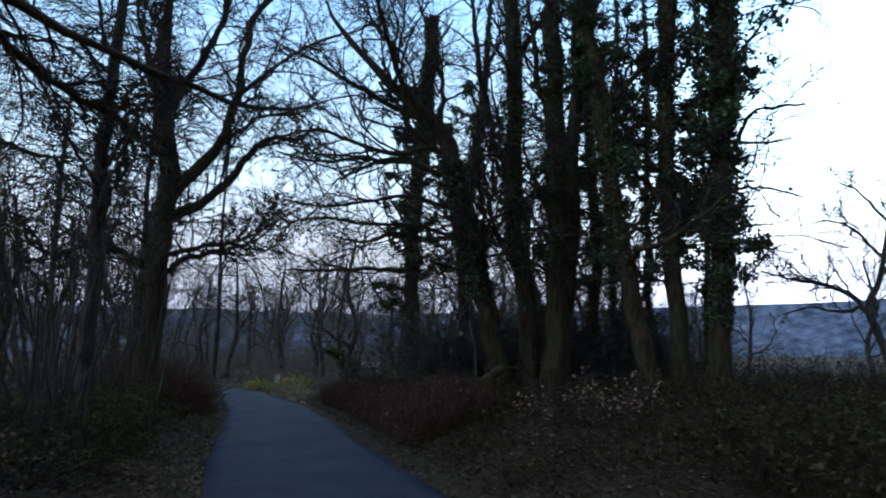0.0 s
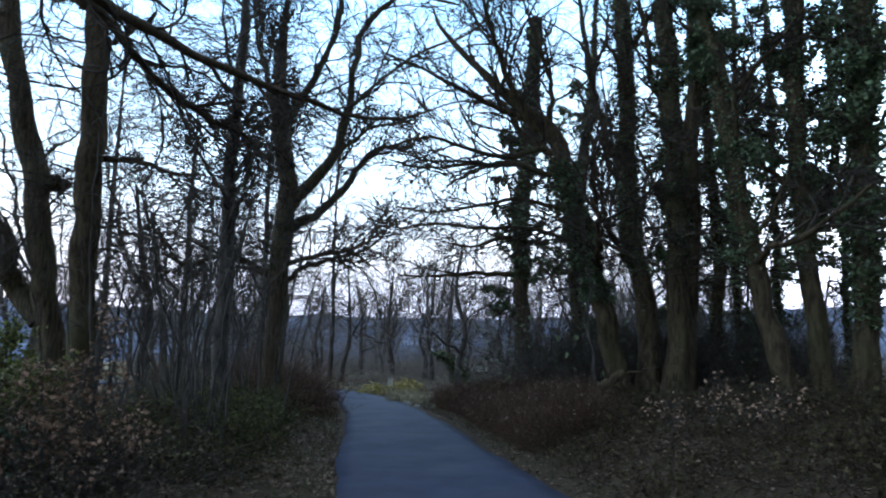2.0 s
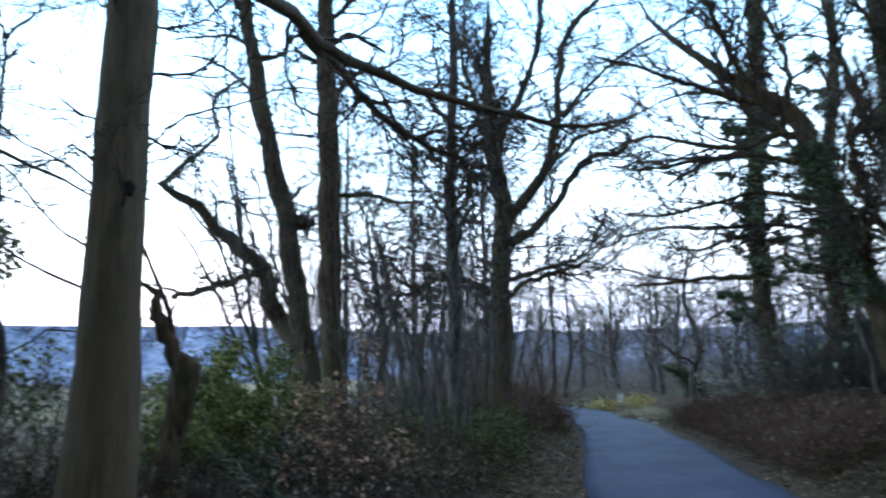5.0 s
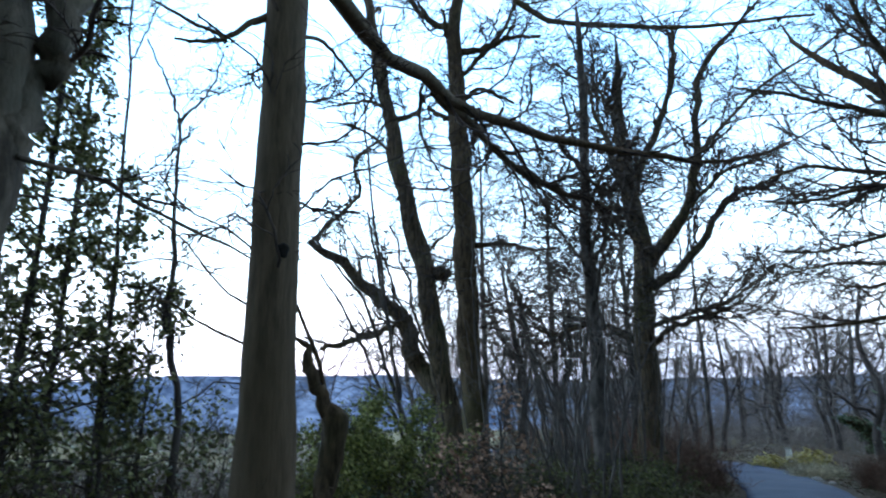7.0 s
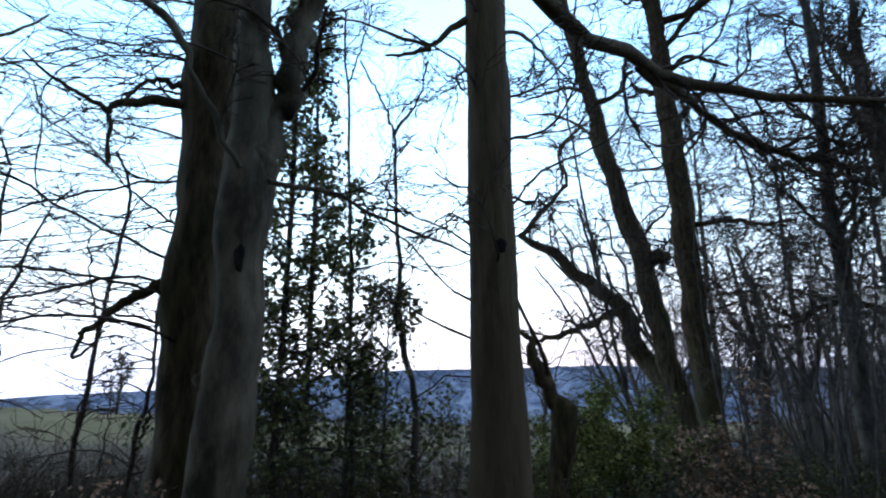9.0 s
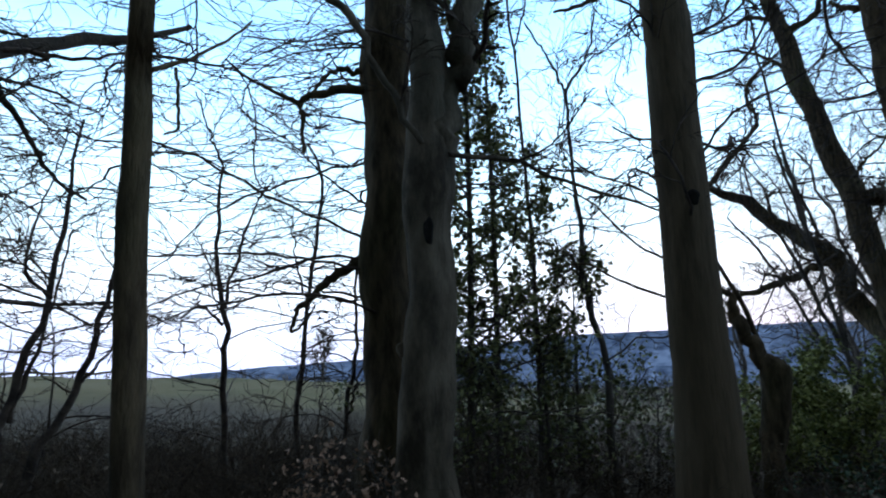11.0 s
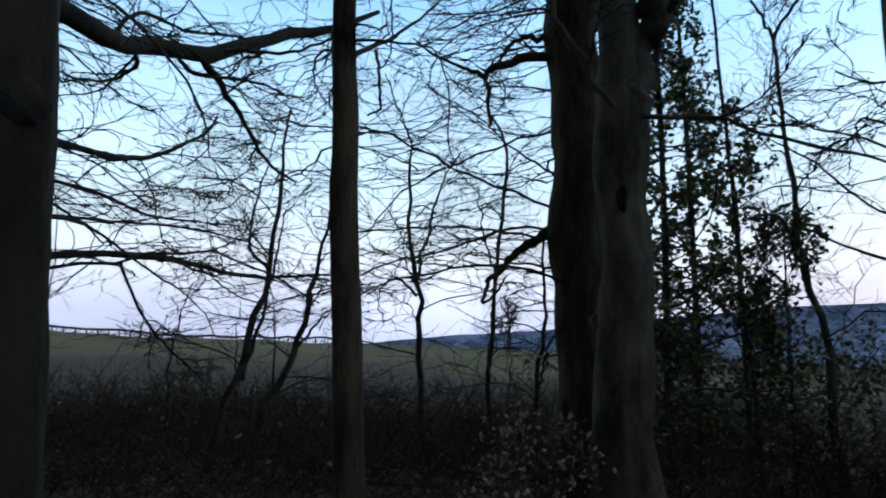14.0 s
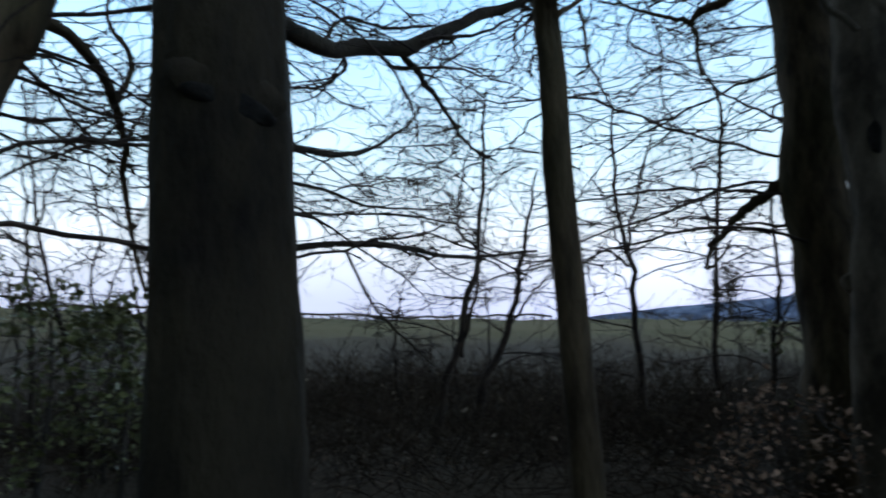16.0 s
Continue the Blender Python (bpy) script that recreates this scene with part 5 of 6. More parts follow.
stems("sapling", "forked bare sapling close by the beech", shafts, TWIG, 55, 13, 5, 2, 1.35, SAPS, fine=0.0068, meander=True)
shafts = []
shafts.append([(-6.47, -5.78, 0.73, 0.032), (-6.35, -5.89, 1.55, 0.028), (-6.21, -6.01, 2.14, 0.023), (-6.10, -6.11, 2.85, 0.018), (-6.00, -6.19, 3.75, 0.014), (-5.94, -6.24, 4.55, 0.010)])
shafts.append([(-6.10, -6.11, 2.85, 0.018), (-6.23, -6.00, 3.48, 0.012), (-6.32, -5.91, 4.13, 0.006)])
shafts.append([(-6.34, -5.89, 1.67, 0.016), (-6.11, -6.10, 2.38, 0.012), (-5.91, -6.27, 2.72, 0.008)])
stems("sapling", "dark crooked sapling with a few dry leaves", shafts, TWIG, 56, 14, 5, 2, 1.35, SAPS, fine=0.0068, meander=True)
shafts = []
shafts.append([(0.67, 14.36, 1.00, 0.036), (0.62, 14.36, 1.67, 0.033), (0.54, 14.37, 2.34, 0.029), (0.66, 14.36, 3.03, 0.025), (0.53, 14.37, 3.74, 0.021), (0.55, 14.37, 4.57, 0.017)])
stems("hanging_branch", "pale broken branch hanging among the ivy-clad trunks", shafts, STEM, 63, 3, 3, 0, 0.5, category="branch", ground_it=False)
shafts = []
shafts.append([(-8.51, 4.55, 0.66, 0.052), (-8.53, 4.51, 1.88, 0.046), (-8.60, 4.37, 2.94, 0.037), (-8.63, 4.32, 4.24, 0.030), (-8.65, 4.29, 5.72, 0.021)])
shafts.append([(-8.64, 4.29, 5.63, 0.024), (-8.73, 4.12, 6.17, 0.019), (-8.88, 3.80, 6.81, 0.013)])
shafts.append([(-8.65, 4.29, 5.67, 0.026), (-8.50, 4.57, 6.18, 0.019), (-8.41, 4.72, 6.84, 0.013)])
shafts.append([(-8.54, 4.48, 2.17, 0.031), (-8.68, 4.22, 3.26, 0.024), (-8.85, 3.87, 3.33, 0.015)])
stems("sapling", "bare sapling among the holly", shafts, STEM, 57, 11, 7, 5, 1.2, SAPS)
shafts = []
shafts.append([(-8.87, 3.83, 0.88, 0.031), (-8.90, 3.77, 2.63, 0.028), (-8.92, 3.71, 4.64, 0.025), (-8.95, 3.64, 6.42, 0.021), (-8.98, 3.59, 7.67, 0.017)])
shafts.append([(-8.95, 3.65, 6.33, 0.016), (-8.85, 3.87, 7.30, 0.013), (-8.80, 3.98, 7.80, 0.010)])
stems("sapling", "thin straight sapling rising through the holly", shafts, STEM, 58, 12, 7, 5, 1.1, SAPS)
shafts = []
shafts.append([(-8.59, 8.89, 0.10, 0.034), (-8.73, 8.76, 1.86, 0.031), (-8.86, 8.64, 3.21, 0.028), (-9.05, 8.45, 5.08, 0.025), (-9.17, 8.32, 6.93, 0.023), (-9.22, 8.27, 7.94, 0.020)])
shafts.append([(-8.87, 8.63, 3.31, 0.019), (-9.16, 8.33, 4.57, 0.014), (-9.47, 7.99, 5.44, 0.009)])
stems("sapling", "tall thin bare sapling beside the evergreen bush", shafts, STEM, 59, 8, 6, 4, 1.35, SAPS)
shafts = []
shafts.append([(-8.71, 8.78, 1.50, 0.034), (-8.98, 8.52, 2.21, 0.030), (-9.24, 8.25, 3.08, 0.025), (-9.53, 7.92, 3.85, 0.021), (-9.70, 7.72, 4.27, 0.017)])
shafts.append([(-9.04, 8.46, 2.38, 0.021), (-8.79, 8.71, 2.94, 0.016), (-8.57, 8.91, 3.34, 0.010)])
stems("sapling", "slanting bare sapling beside the evergreen bush", shafts, STEM, 60, 8, 6, 4, 1.35, SAPS)
shafts = []
shafts.append([(-8.74, 9.00, 1.37, 0.046), (-8.95, 8.80, 2.34, 0.040), (-9.17, 8.58, 3.25, 0.034), (-9.35, 8.40, 3.88, 0.027), (-9.70, 8.00, 4.52, 0.020)])
shafts.append([(-8.78, 8.95, 1.66, 0.043), (-8.90, 8.85, 2.34, 0.037), (-8.98, 8.77, 3.25, 0.032), (-9.17, 8.58, 4.64, 0.027), (-9.28, 8.46, 5.53, 0.021)])
stems("sapling", "pair of slanting bare rods behind the stump", shafts, STEM, 61, 7, 5, 3, 1.2, SAPS)
shafts = []
shafts.append([(-8.40, -6.65, 1.36, 0.028), (-8.31, -6.76, 1.98, 0.022), (-8.21, -6.86, 2.68, 0.016), (-8.25, -6.82, 3.40, 0.011)])
shafts.append([(-8.06, -7.02, 1.38, 0.024), (-7.89, -7.19, 2.29, 0.019), (-7.94, -7.14, 3.21, 0.015), (-7.78, -7.29, 4.30, 0.011)])
stems("sapling", "bare sapling behind the old beech", shafts, TWIG, 62, 11, 5, 2, 1.35, SAPS, fine=0.0068, meander=True)


def thicket(seed, count, box, height, r, group, label, lean=0.18, mat=STEM, branches=4):
    """Single saplings scattered over a strip; box: x0, x1, y0, y1."""
    g = np.random.default_rng(seed)
    for i in range(count):
        x, y = g.uniform(box[0], box[1]), g.uniform(box[2], box[3])
        h = height * g.uniform(0.6, 1.3)
        dx, dy = g.normal(size=2) * lean * h
        z = float(land(x, y)) - 0.05
        rr = r * g.uniform(0.6, 1.4)
        bow = g.normal(size=2) * 0.06 * h
        stems("sapling", label, [[(x, y, z, rr), (x + dx * 0.3 + bow[0], y + dy * 0.3 + bow[1], z + h * 0.35, rr * 0.8), (x + dx * 0.7 + bow[0], y + dy * 0.7 + bow[1], z + h * 0.7, rr * 0.55),
                                  (x + dx, y + dy, z + h, rr * 0.3)]], mat, seed * 100 + i, branches, 5, 2, 0.9, group, fine=0.004)


def coppice(seed, x, y, count, height, label):
    """A hazel stool: many rods from one foot, one thing."""
    g = np.random.default_rng(seed)
    paths = []
    for i in range(count):
        a, s = g.uniform(0, 6.283), g.uniform(0.05, 0.5)
        h = height * g.uniform(0.6, 1.5)
        out = g.uniform(0.08, 0.52) * h
        bx, by = x + math.cos(a) * s, y + math.sin(a) * s
        z = float(land(bx, by)) - 0.05
        r = g.uniform(0.013, 0.032)
        paths.append([(bx, by, z, r), (bx + math.cos(a) * out * 0.25, by + math.sin(a) * out * 0.25, z + h * 0.4, r * 0.8), (bx + math.cos(a) * out * 0.6, by + math.sin(a) * out * 0.6, z + h * 0.75, r * 0.55),
                      (bx + math.cos(a) * out, by + math.sin(a) * out, z + h, r * 0.3)])
    return stems("hazel_clump", label, paths, STEM, seed, 3, 3, 2, 0.7, "hazel clumps", "shrub", ground_it=False, fine=0.004)


for k, (x, y, c, h) in enumerate(((-5.2, 8.6, 10, 3.8), (-5.6, 10.2, 9, 4.2), (-6.6, 10.6, 10, 4.6), (-5.7, 12.0, 8, 4.0), (-7.4, 12.0, 9, 4.6), (-6.6, 14.4, 9, 4.4), (-8.6, 14.6, 8, 5.0),
                                  (-7.7, 16.6, 8, 4.2), (-9.2, 19.8, 9, 4.4), (-9.8, 22.5, 9, 4.2))):
    coppice(400 + k, x, y, c - 5, h, "clump of thin bare hazel rods on the verge")
thicket(71, 26, (-11.5, -7.0, 11.5, 18), 5.5, 0.025, "woodland rods", "thin bare woodland sapling", lean=0.24, branches=6)
thicket(72, 12, (-19, -10, 17, 30), 6.0, 0.04, "woodland rods", "thin bare woodland sapling")
thicket(73, 9, (-13, -9.3, -7, 3.0), 3.4, 0.022, "field-edge saplings", "thin bare sapling at the field edge", mat=TWIG)
thicket(74, 9, (3, 6.5, 16, 24), 6.0, 0.035, "bank saplings", "thin bare sapling on the bank", mat=TWIG)
thicket(75, 12, (-11, -5.5, -14, -5.0), 4.2, 0.026, "field-edge saplings", "dark thin sapling at the field edge", mat=TWIG)


# ---- evergreen and dry-leaved shrubs ----
def holly_tree(name, label, stems_at, leaf_count, leaf, size, seed, envelope, mat=STEM, category="holly", sprays=1.0):
    """Several stems with leafy sprays inside an envelope of (height, half width) rows."""
    g = np.random.default_rng(seed)
    base = (*stems_at[0][:2], float(land(*stems_at[0][:2])))
    ob = thing(name, base, label, category)
    hs, ws = zip(*envelope)
    shoots = []
    for i, (x, y, h, r) in enumerate(stems_at):
        z = float(land(x, y)) - 0.05
        c = resample([(x, y, z, r), (x + g.normal() * 0.1, y + g.normal() * 0.1, z + h * 0.5, r * 0.7), (x + g.normal() * 0.15, y + g.normal() * 0.15, z + h, r * 0.25)], 24)
        P, R = c[None, :, :3], c[None, :, 3]
        part("stem", raw_mesh("stem", *sweep(P, R, 8, 0.05, seed + i), mat), ob)
        n = int(14 + 9 * h)
        b, rb = sprout(P, R, n, g, 0.08, 1.0, 1.0, 1.2, 0.1, 7, 0.2, 0.4, 0.005)
        # shoots reach as far as the envelope allows
        w = np.interp(b[:, 0, 2], hs, ws)
        b = b[:, :1] + (b - b[:, :1]) * (w * g.uniform(0.45, 1.1, len(b)))[:, None, None]
        shoots.append((b, rb))
    b = np.concatenate([s[0] for s in shoots])
    rb = np.concatenate([s[1] for s in shoots])
    b2, r2 = sprout(b, rb, 5, g, 0.25, 1.0, 0.36, 0.9, 0.0, 5, 0.25, 0.6, 0.003)
    part("twigwork", raw_mesh("twigwork", *joined([sweep(b, rb, 4), sweep(b2, r2, 3)]), mat), ob, kind="stuff")
    # only some twigs carry leaves
    k = g.choice(g.permutation(len(b2))[:max(1, int(len(b2) * sprays))], leaf_count)
    u = g.uniform(0.1, 1, leaf_count) * 4
    i = np.clip(u.astype(int), 0, 3)
    f = (u - i)[:, None]
    pos = b2[k, i] * (1 - f) + b2[k, i + 1] * f + g.normal(size=(leaf_count, 3)) * 0.05
    part("foliage", raw_mesh("foliage", *leaf_cloud(pos, size, g, flat=0.15, long=1.5), leaf, False), ob, kind="stuff")
    return ob


holly_tree("holly_tree", "glossy dark green holly with thin stems, see-through crown", [(-8.85, 2.75, 8.8, 0.055), (-8.9, 3.15, 7.6, 0.05), (-8.95, 3.75, 4.8, 0.04), (-8.9, 4.25, 3.2, 0.03), (-8.8, 2.4, 3.0, 0.03)],
           14500, HOLLY, 0.054, 81, [(0, 0.8), (0.8, 1.35), (2.2, 1.4), (3.6, 0.9), (5.0, 0.75), (8.5, 0.6)])
holly_tree("holly_bush", "low spreading holly with dull green-brown leaves", [(-8.7, 2.3, 0.9, 0.02), (-8.6, 2.9, 1.6, 0.02), (-8.7, 3.6, 2.3, 0.02), (-8.8, 4.2, 1.0, 0.02), (-8.55, 4.65, 1.6, 0.02), (-8.5, 5.15, 1.1, 0.02)],
           2000, HOLLY, 0.052, 181, [(0, 0.8), (0.8, 0.9), (1.4, 0.6), (2.3, 0.35)], sprays=0.6)
holly_tree("laurel_bush", "yellow-green evergreen bush at the wood's edge", [(-7.6, 6.6, 1.6, 0.03), (-7.2, 7.1, 1.2, 0.02), (-7.9, 7.4, 1.85, 0.03), (-7.0, 7.7, 1.0, 0.02), (-8.4, 6.7, 1.2, 0.02), (-7.7, 8.2, 1.6, 0.03), (-8.7, 8.0, 1.3, 0.02), (-7.3, 6.0, 0.9, 0.02)],
           15000, LAUREL, 0.042, 82, [(0, 1.0), (0.9, 1.0), (1.4, 0.75), (1.9, 0.4)], category="bush", sprays=0.85)
holly_tree("evergreen_bush", "dark evergreen bush with dry leaves at the field edge", [(-5.8, -5.6, 2.0, 0.03), (-6.2, -5.0, 1.9, 0.03), (-5.5, -6.2, 2.1, 0.03), (-6.6, -5.6, 1.8, 0.03)],
           1900, HOLLY, 0.06, 83, [(0, 0.6), (1.6, 0.9), (2.3, 0.6)], category="bush")
holly_tree("young_beech_shrub", "low beech shrub holding dry orange-brown leaves", [(-5.15, 6.16, 1.35, 0.02), (-5.00, 6.38, 1.75, 0.02), (-5.30, 6.02, 0.9, 0.018), (-4.85, 6.30, 1.0, 0.018)],
           1500, DRY, 0.040, 84, [(0, 0.7), (0.8, 0.95), (1.8, 0.6)], category="shrub", sprays=0.3)
holly_tree("beech_seedling", "beech seedling with pinkish-brown dry leaves at the trunk's foot", [(-6.1, 0.75, 0.95, 0.012), (-6.2, 1.3, 0.85, 0.012), (-6.0, 0.35, 0.8, 0.012)],
           700, DRY, 0.034, 85, [(0, 0.2), (0.7, 0.5), (1.2, 0.3)], category="shrub")
holly_tree("young_beech_shrub", "young beech on the bank holding pale dry leaves", [(1.3, 9.0, 0.6, 0.012), (1.8, 9.6, 0.65, 0.012), (2.3, 9.2, 0.55, 0.012)],
           380, DRY, 0.034, 184, [(0, 0.3), (0.5, 0.6), (0.9, 0.4)], category="shrub", sprays=0.3)
holly_tree("green_shrub", "low dark green shrub on the verge", [(-4.85, 10.3, 0.5, 0.015), (-5.2, 10.9, 0.6, 0.015), (-5.5, 11.9, 0.7, 0.015), (-5.9, 13.4, 0.6, 0.015), (-4.6, 9.5, 0.5, 0.015)], 3800, SHRUB, 0.036, 86, [(0, 0.7), (0.7, 0.8)], category="bush")
tree("ivy_stump", "far ivy-covered stump leaning over the hedge", [(-4.25, 33.88, -0.20, 0.279), (-4.60, 33.84, 0.05, 0.280), (-4.94, 33.79, 0.75, 0.282), (-5.40, 33.73, 1.37, 0.256), (-5.96, 33.64, 1.65, 0.171)], (), DARKBARK, 87, flute=0.0, ivy=2600, ivy_spread=0.42, ivy_size=0.10, category="stump")


# ---- undergrowth ----
def undergrowth(name, label, seed, count, place, stem_len, mat, leaf=None, leaves=0, leaf_size=0.05, rise=0.5, rad=0.004, kids=2, category="undergrowth"):
    """A tangle of arching stems; place(g, n) gives x and y."""
    g = np.random.default_rng(seed)
    x, y = place(g, count)
    z = land(x, y) - 0.02
    d = unit(np.stack([g.normal(size=count), g.normal(size=count), np.full(count, 1.6 * rise + 0.3)], 1))
    ln = (stem_len * g.uniform(0.4, 1.4, count))[:, None]
    pts = [np.stack([x, y, z], 1)]
    for k in range(3):
        d = unit(d + g.normal(size=d.shape) * 0.28 + np.array([0, 0, -0.3 * k * (1 - rise * 0.6)]))
        pts.append(pts[-1] + d * ln / 3)
    P = np.stack(pts, 1)
    floor = land(P[:, :, 0], P[:, :, 1]) + 0.015
    P[:, :, 2] = np.maximum(P[:, :, 2], floor)
    R = rad * g.uniform(0.6, 1.5, (count, 1)) * np.linspace(1, 0.5, 4)
    chunks = [sweep(P, R, 3)]
    if kids:
        b, rb = sprout(P, R, kids, g, 0.2, 1.0, stem_len * 0.4, 0.8, 0.05, 2, 0.3, 0.7, rad * 0.5)
        chunks.append(sweep(b, rb, 3))
    ob = thing(name, (float(x.mean()), float(y.mean()), float(land(x.mean(), y.mean()))), label, category, kind="stuff")
    part("tangle", raw_mesh("tangle", *joined(chunks), mat), ob, kind="stuff")
    if leaves:
        src = b if kids else P
        k = g.integers(0, len(src), leaves)
        i = g.integers(1, src.shape[1], leaves)
        part("foliage", raw_mesh("foliage", *leaf_cloud(src[k, i] + g.normal(size=(leaves, 3)) * 0.05, leaf_size, g, flat=0.4), leaf, False), ob, kind="stuff")
    return ob


def strip(y0, y1, l0, l1):
    """Places along the lane, between two distances to its left (negative: right)."""
    def place(g, n):
        i = g.integers(2, len(LANE) - 2, n * 6)
        i = i[(LANE[i, 1] > y0) & (LANE[i, 1] < y1)]
        i = np.resize(i, n)
        t = unit(LANE[i + 1] - LANE[i - 1])
        s = g.uniform(l0, l1, n)
        j = g.uniform(-0.4, 0.4, n)
        return LANE[i, 0] - t[:, 1] * s + t[:, 0] * j, LANE[i, 1] + t[:, 0] * s + t[:, 1] * j
    return place


def patch(x0, x1, y0, y1):
    return lambda g, n: (g.uniform(x0, x1, n), g.uniform(y0, y1, n))


undergrowth("brambles", "tangled brown bramble and dead stems on the left-hand verge", 91, 1900, strip(6, 26, 2.6, 7.5), 1.0, STEM, BRAMBLE, 6500, 0.036)
undergrowth("brambles", "low green-brown bramble mounded under the hazel rods", 141, 1700, strip(8, 17.5, 2.4, 5.5), 0.85, DEADSTEM, SHRUB, 11000, 0.036, rise=0.55, kids=3)
undergrowth("scrub", "dense dark brown scrub behind the ivy-clad trunks", 142, 3000, patch(-0.6, 6.0, 15.6, 21), 2.2, STEM, LITTER, 1500, 0.04, rise=0.95, rad=0.008, kids=4)
undergrowth("brambles", "tangled brown bramble and dead bracken on the bank", 92, 1500, strip(3, 24, -8.5, -2.6), 0.48, DEADSTEM, BRAMBLE, 6000, 0.034, rise=0.4)
undergrowth("brambles", "dark rough grass and dead stems under the beeches", 93, 3200, patch(-14.5, -5.2, -10, 6.5), 0.85, DEADSTEM, LITTER, 900, 0.04, rise=0.8)
undergrowth("bracken", "dark dead bracken and bramble standing at the field edge", 137, 5200, patch(-17, -6.6, -11, 5.0), 1.15, DEADSTEM, None, 0, rise=0.75, rad=0.006, kids=4)
undergrowth("hedge", "red-brown cut hedge of bare twigs beside the lane", 94, 7500, strip(10.5, 19.3, -3.2, -1.75), 0.62, REDTWIG, LITTER, 7000, 0.03, rise=1.3, rad=0.0045, kids=4, category="hedge")
undergrowth("brambles", "thin dead stems on the verge past the hedge", 194, 500, strip(18.8, 30, -4.5, -2.2), 0.4, REDTWIG, None, 0, rise=0.7)
undergrowth("scrub", "dense red-brown scrub crowding the lane's inner edge", 195, 1200, strip(16.5, 25, 1.3, 3.2), 0.8, REDTWIG, LITTER, 1100, 0.04, rise=0.9, rad=0.006, kids=3)
undergrowth("scrub", "red-brown scrub under the far trees", 95, 1700, strip(17, 33, 1.7, 4.2), 1.7, REDTWIG, None, 0, rise=0.9, rad=0.007)
undergrowth("brambles", "low dead bramble along the field edge", 96, 3200, patch(-31, -13, -22, 6), 0.75, DEADSTEM, None, 0)
undergrowth("brambles", "dead bramble and bracken beyond the holly", 196, 1100, patch(-24, -10.5, 3.5, 9.5), 0.8, DEADSTEM, None, 0)
undergrowth("rough_grass", "tufts of rough grass along the lane's edge", 97, 4200, strip(5, 30, 1.30, 3.2), 0.22, GRASS, None, 0, rise=0.9, rad=0.004, kids=0, category="grass")
undergrowth("rough_grass", "tufts of rough grass along the foot of the bank", 98, 1500, strip(5, 30, -2.6, -1.35), 0.26, GRASS, None, 0, rise=0.9, rad=0.004, kids=0, category="grass")
undergrowth("dead_grass", "pale dead grass tussock at the bend", 99, 900, patch(-5.6, -4.5, 21.7, 23.2), 0.42, STRAW, None, 0, rise=0.6, rad=0.008, kids=0, category="grass")
undergrowth("dead_grass", "strip of pale dead grass along the bend's outer verge", 199, 900, strip(24.5, 32, -2.1, -1.5), 0.3, STRAW, None, 0, rise=0.8, rad=0.007, kids=0, category="grass")
undergrowth("yellow_bush", "low yellow-leaved bush on the bend's outer verge", 100, 160, patch(-7.7, -6.9, 25.9, 26.7), 0.42, STRAW, GORSE, 700, 0.07, rise=0.9, rad=0.006, category="bush")
undergrowth("yellow_bush", "low yellow-leaved bush beside the marker post", 200, 140, patch(-6.4, -5.6, 26.2, 27.0), 0.45, STRAW, GORSE, 600, 0.07, rise=0.9, rad=0.006, category="bush")


def fallen_leaves(name, label, seed, count, place, size):
    g = np.random.default_rng(seed)
    x, y = place(g, count)
    pos = np.stack([x, y, land(x, y) + 0.012 + g.uniform(0, 0.03, count)], 1)
    tagged(new(name, raw_mesh(name, *leaf_cloud(pos, size, g, flat=0.85), LITTER, False)), label, "leaves", kind="stuff")


fallen_leaves("leaf_litter", "brown fallen leaves on the left-hand verge", 111, 18000, strip(4, 24, 1.2, 6.5), 0.045)
fallen_leaves("leaf_litter", "brown fallen leaves on the bank", 112, 16000, strip(3, 26, -8, -1.3), 0.042)
fallen_leaves("leaf_litter", "brown fallen leaves under the beeches", 113, 1800, patch(-12, -4.5, -8, 6), 0.045)


undergrowth("brambles", "low dead bramble and bracken over the bank's face", 133, 2400, strip(6, 16, -7, -2.0), 0.36, DEADSTEM, BRAMBLE, 6000, 0.036, rise=0.4)
undergrowth("brambles", "dark leafy bramble round the beech shrub", 138, 1300, patch(-7.2, -4.3, 5.2, 8.4), 0.7, STEM, LITTER, 2600, 0.038, rise=0.55, kids=3)
undergrowth("fern", "blue-green fern fronds low on the verge", 139, 40, patch(-5.85, -5.5, 5.5, 5.8), 0.42, FERN, FERN, 420, 0.045, rise=0.6, kids=3, category="fern")
undergrowth("fern", "green fern fronds among the bramble", 140, 60, patch(-6.35, -5.95, 5.9, 6.4), 0.7, FERN, FERN, 700, 0.045, rise=0.6, kids=3, category="fern")
undergrowth("brambles", "tangled dead stems low on the bank", 136, 2600, strip(3.5, 15, -6.5, -1.7), 0.5, DEADSTEM, BRAMBLE, 5000, 0.034, rise=0.5, kids=3)
undergrowth("brambles", "dark bramble bank near the lane", 132, 3000, patch(3.2, 11.5, 7.0, 14.5), 0.85, DEADSTEM, BRAMBLE, 9000, 0.036, rise=0.45)
undergrowth("brambles", "dark dense bramble thicket at the lane's corner", 134, 2600, patch(2.6, 6.6, 3.4, 7.4), 0.75, DEADSTEM, BRAMBLE, 12000, 0.036, rise=0.55, kids=3)
undergrowth("scrub", "brown winter scrub over the low ground", 135, 3000, patch(6.5, 24, 13, 27), 1.1, DEADSTEM, None, 0, rise=0.6, rad=0.008, kids=3)
undergrowth("brambles", "dense brown thicket behind the ivy-clad trunks", 131, 1300, patch(-1.5, 7, 16.5, 25), 2.2, STEM, IVY, 5000, 0.09, rise=0.85, rad=0.008, kids=3)
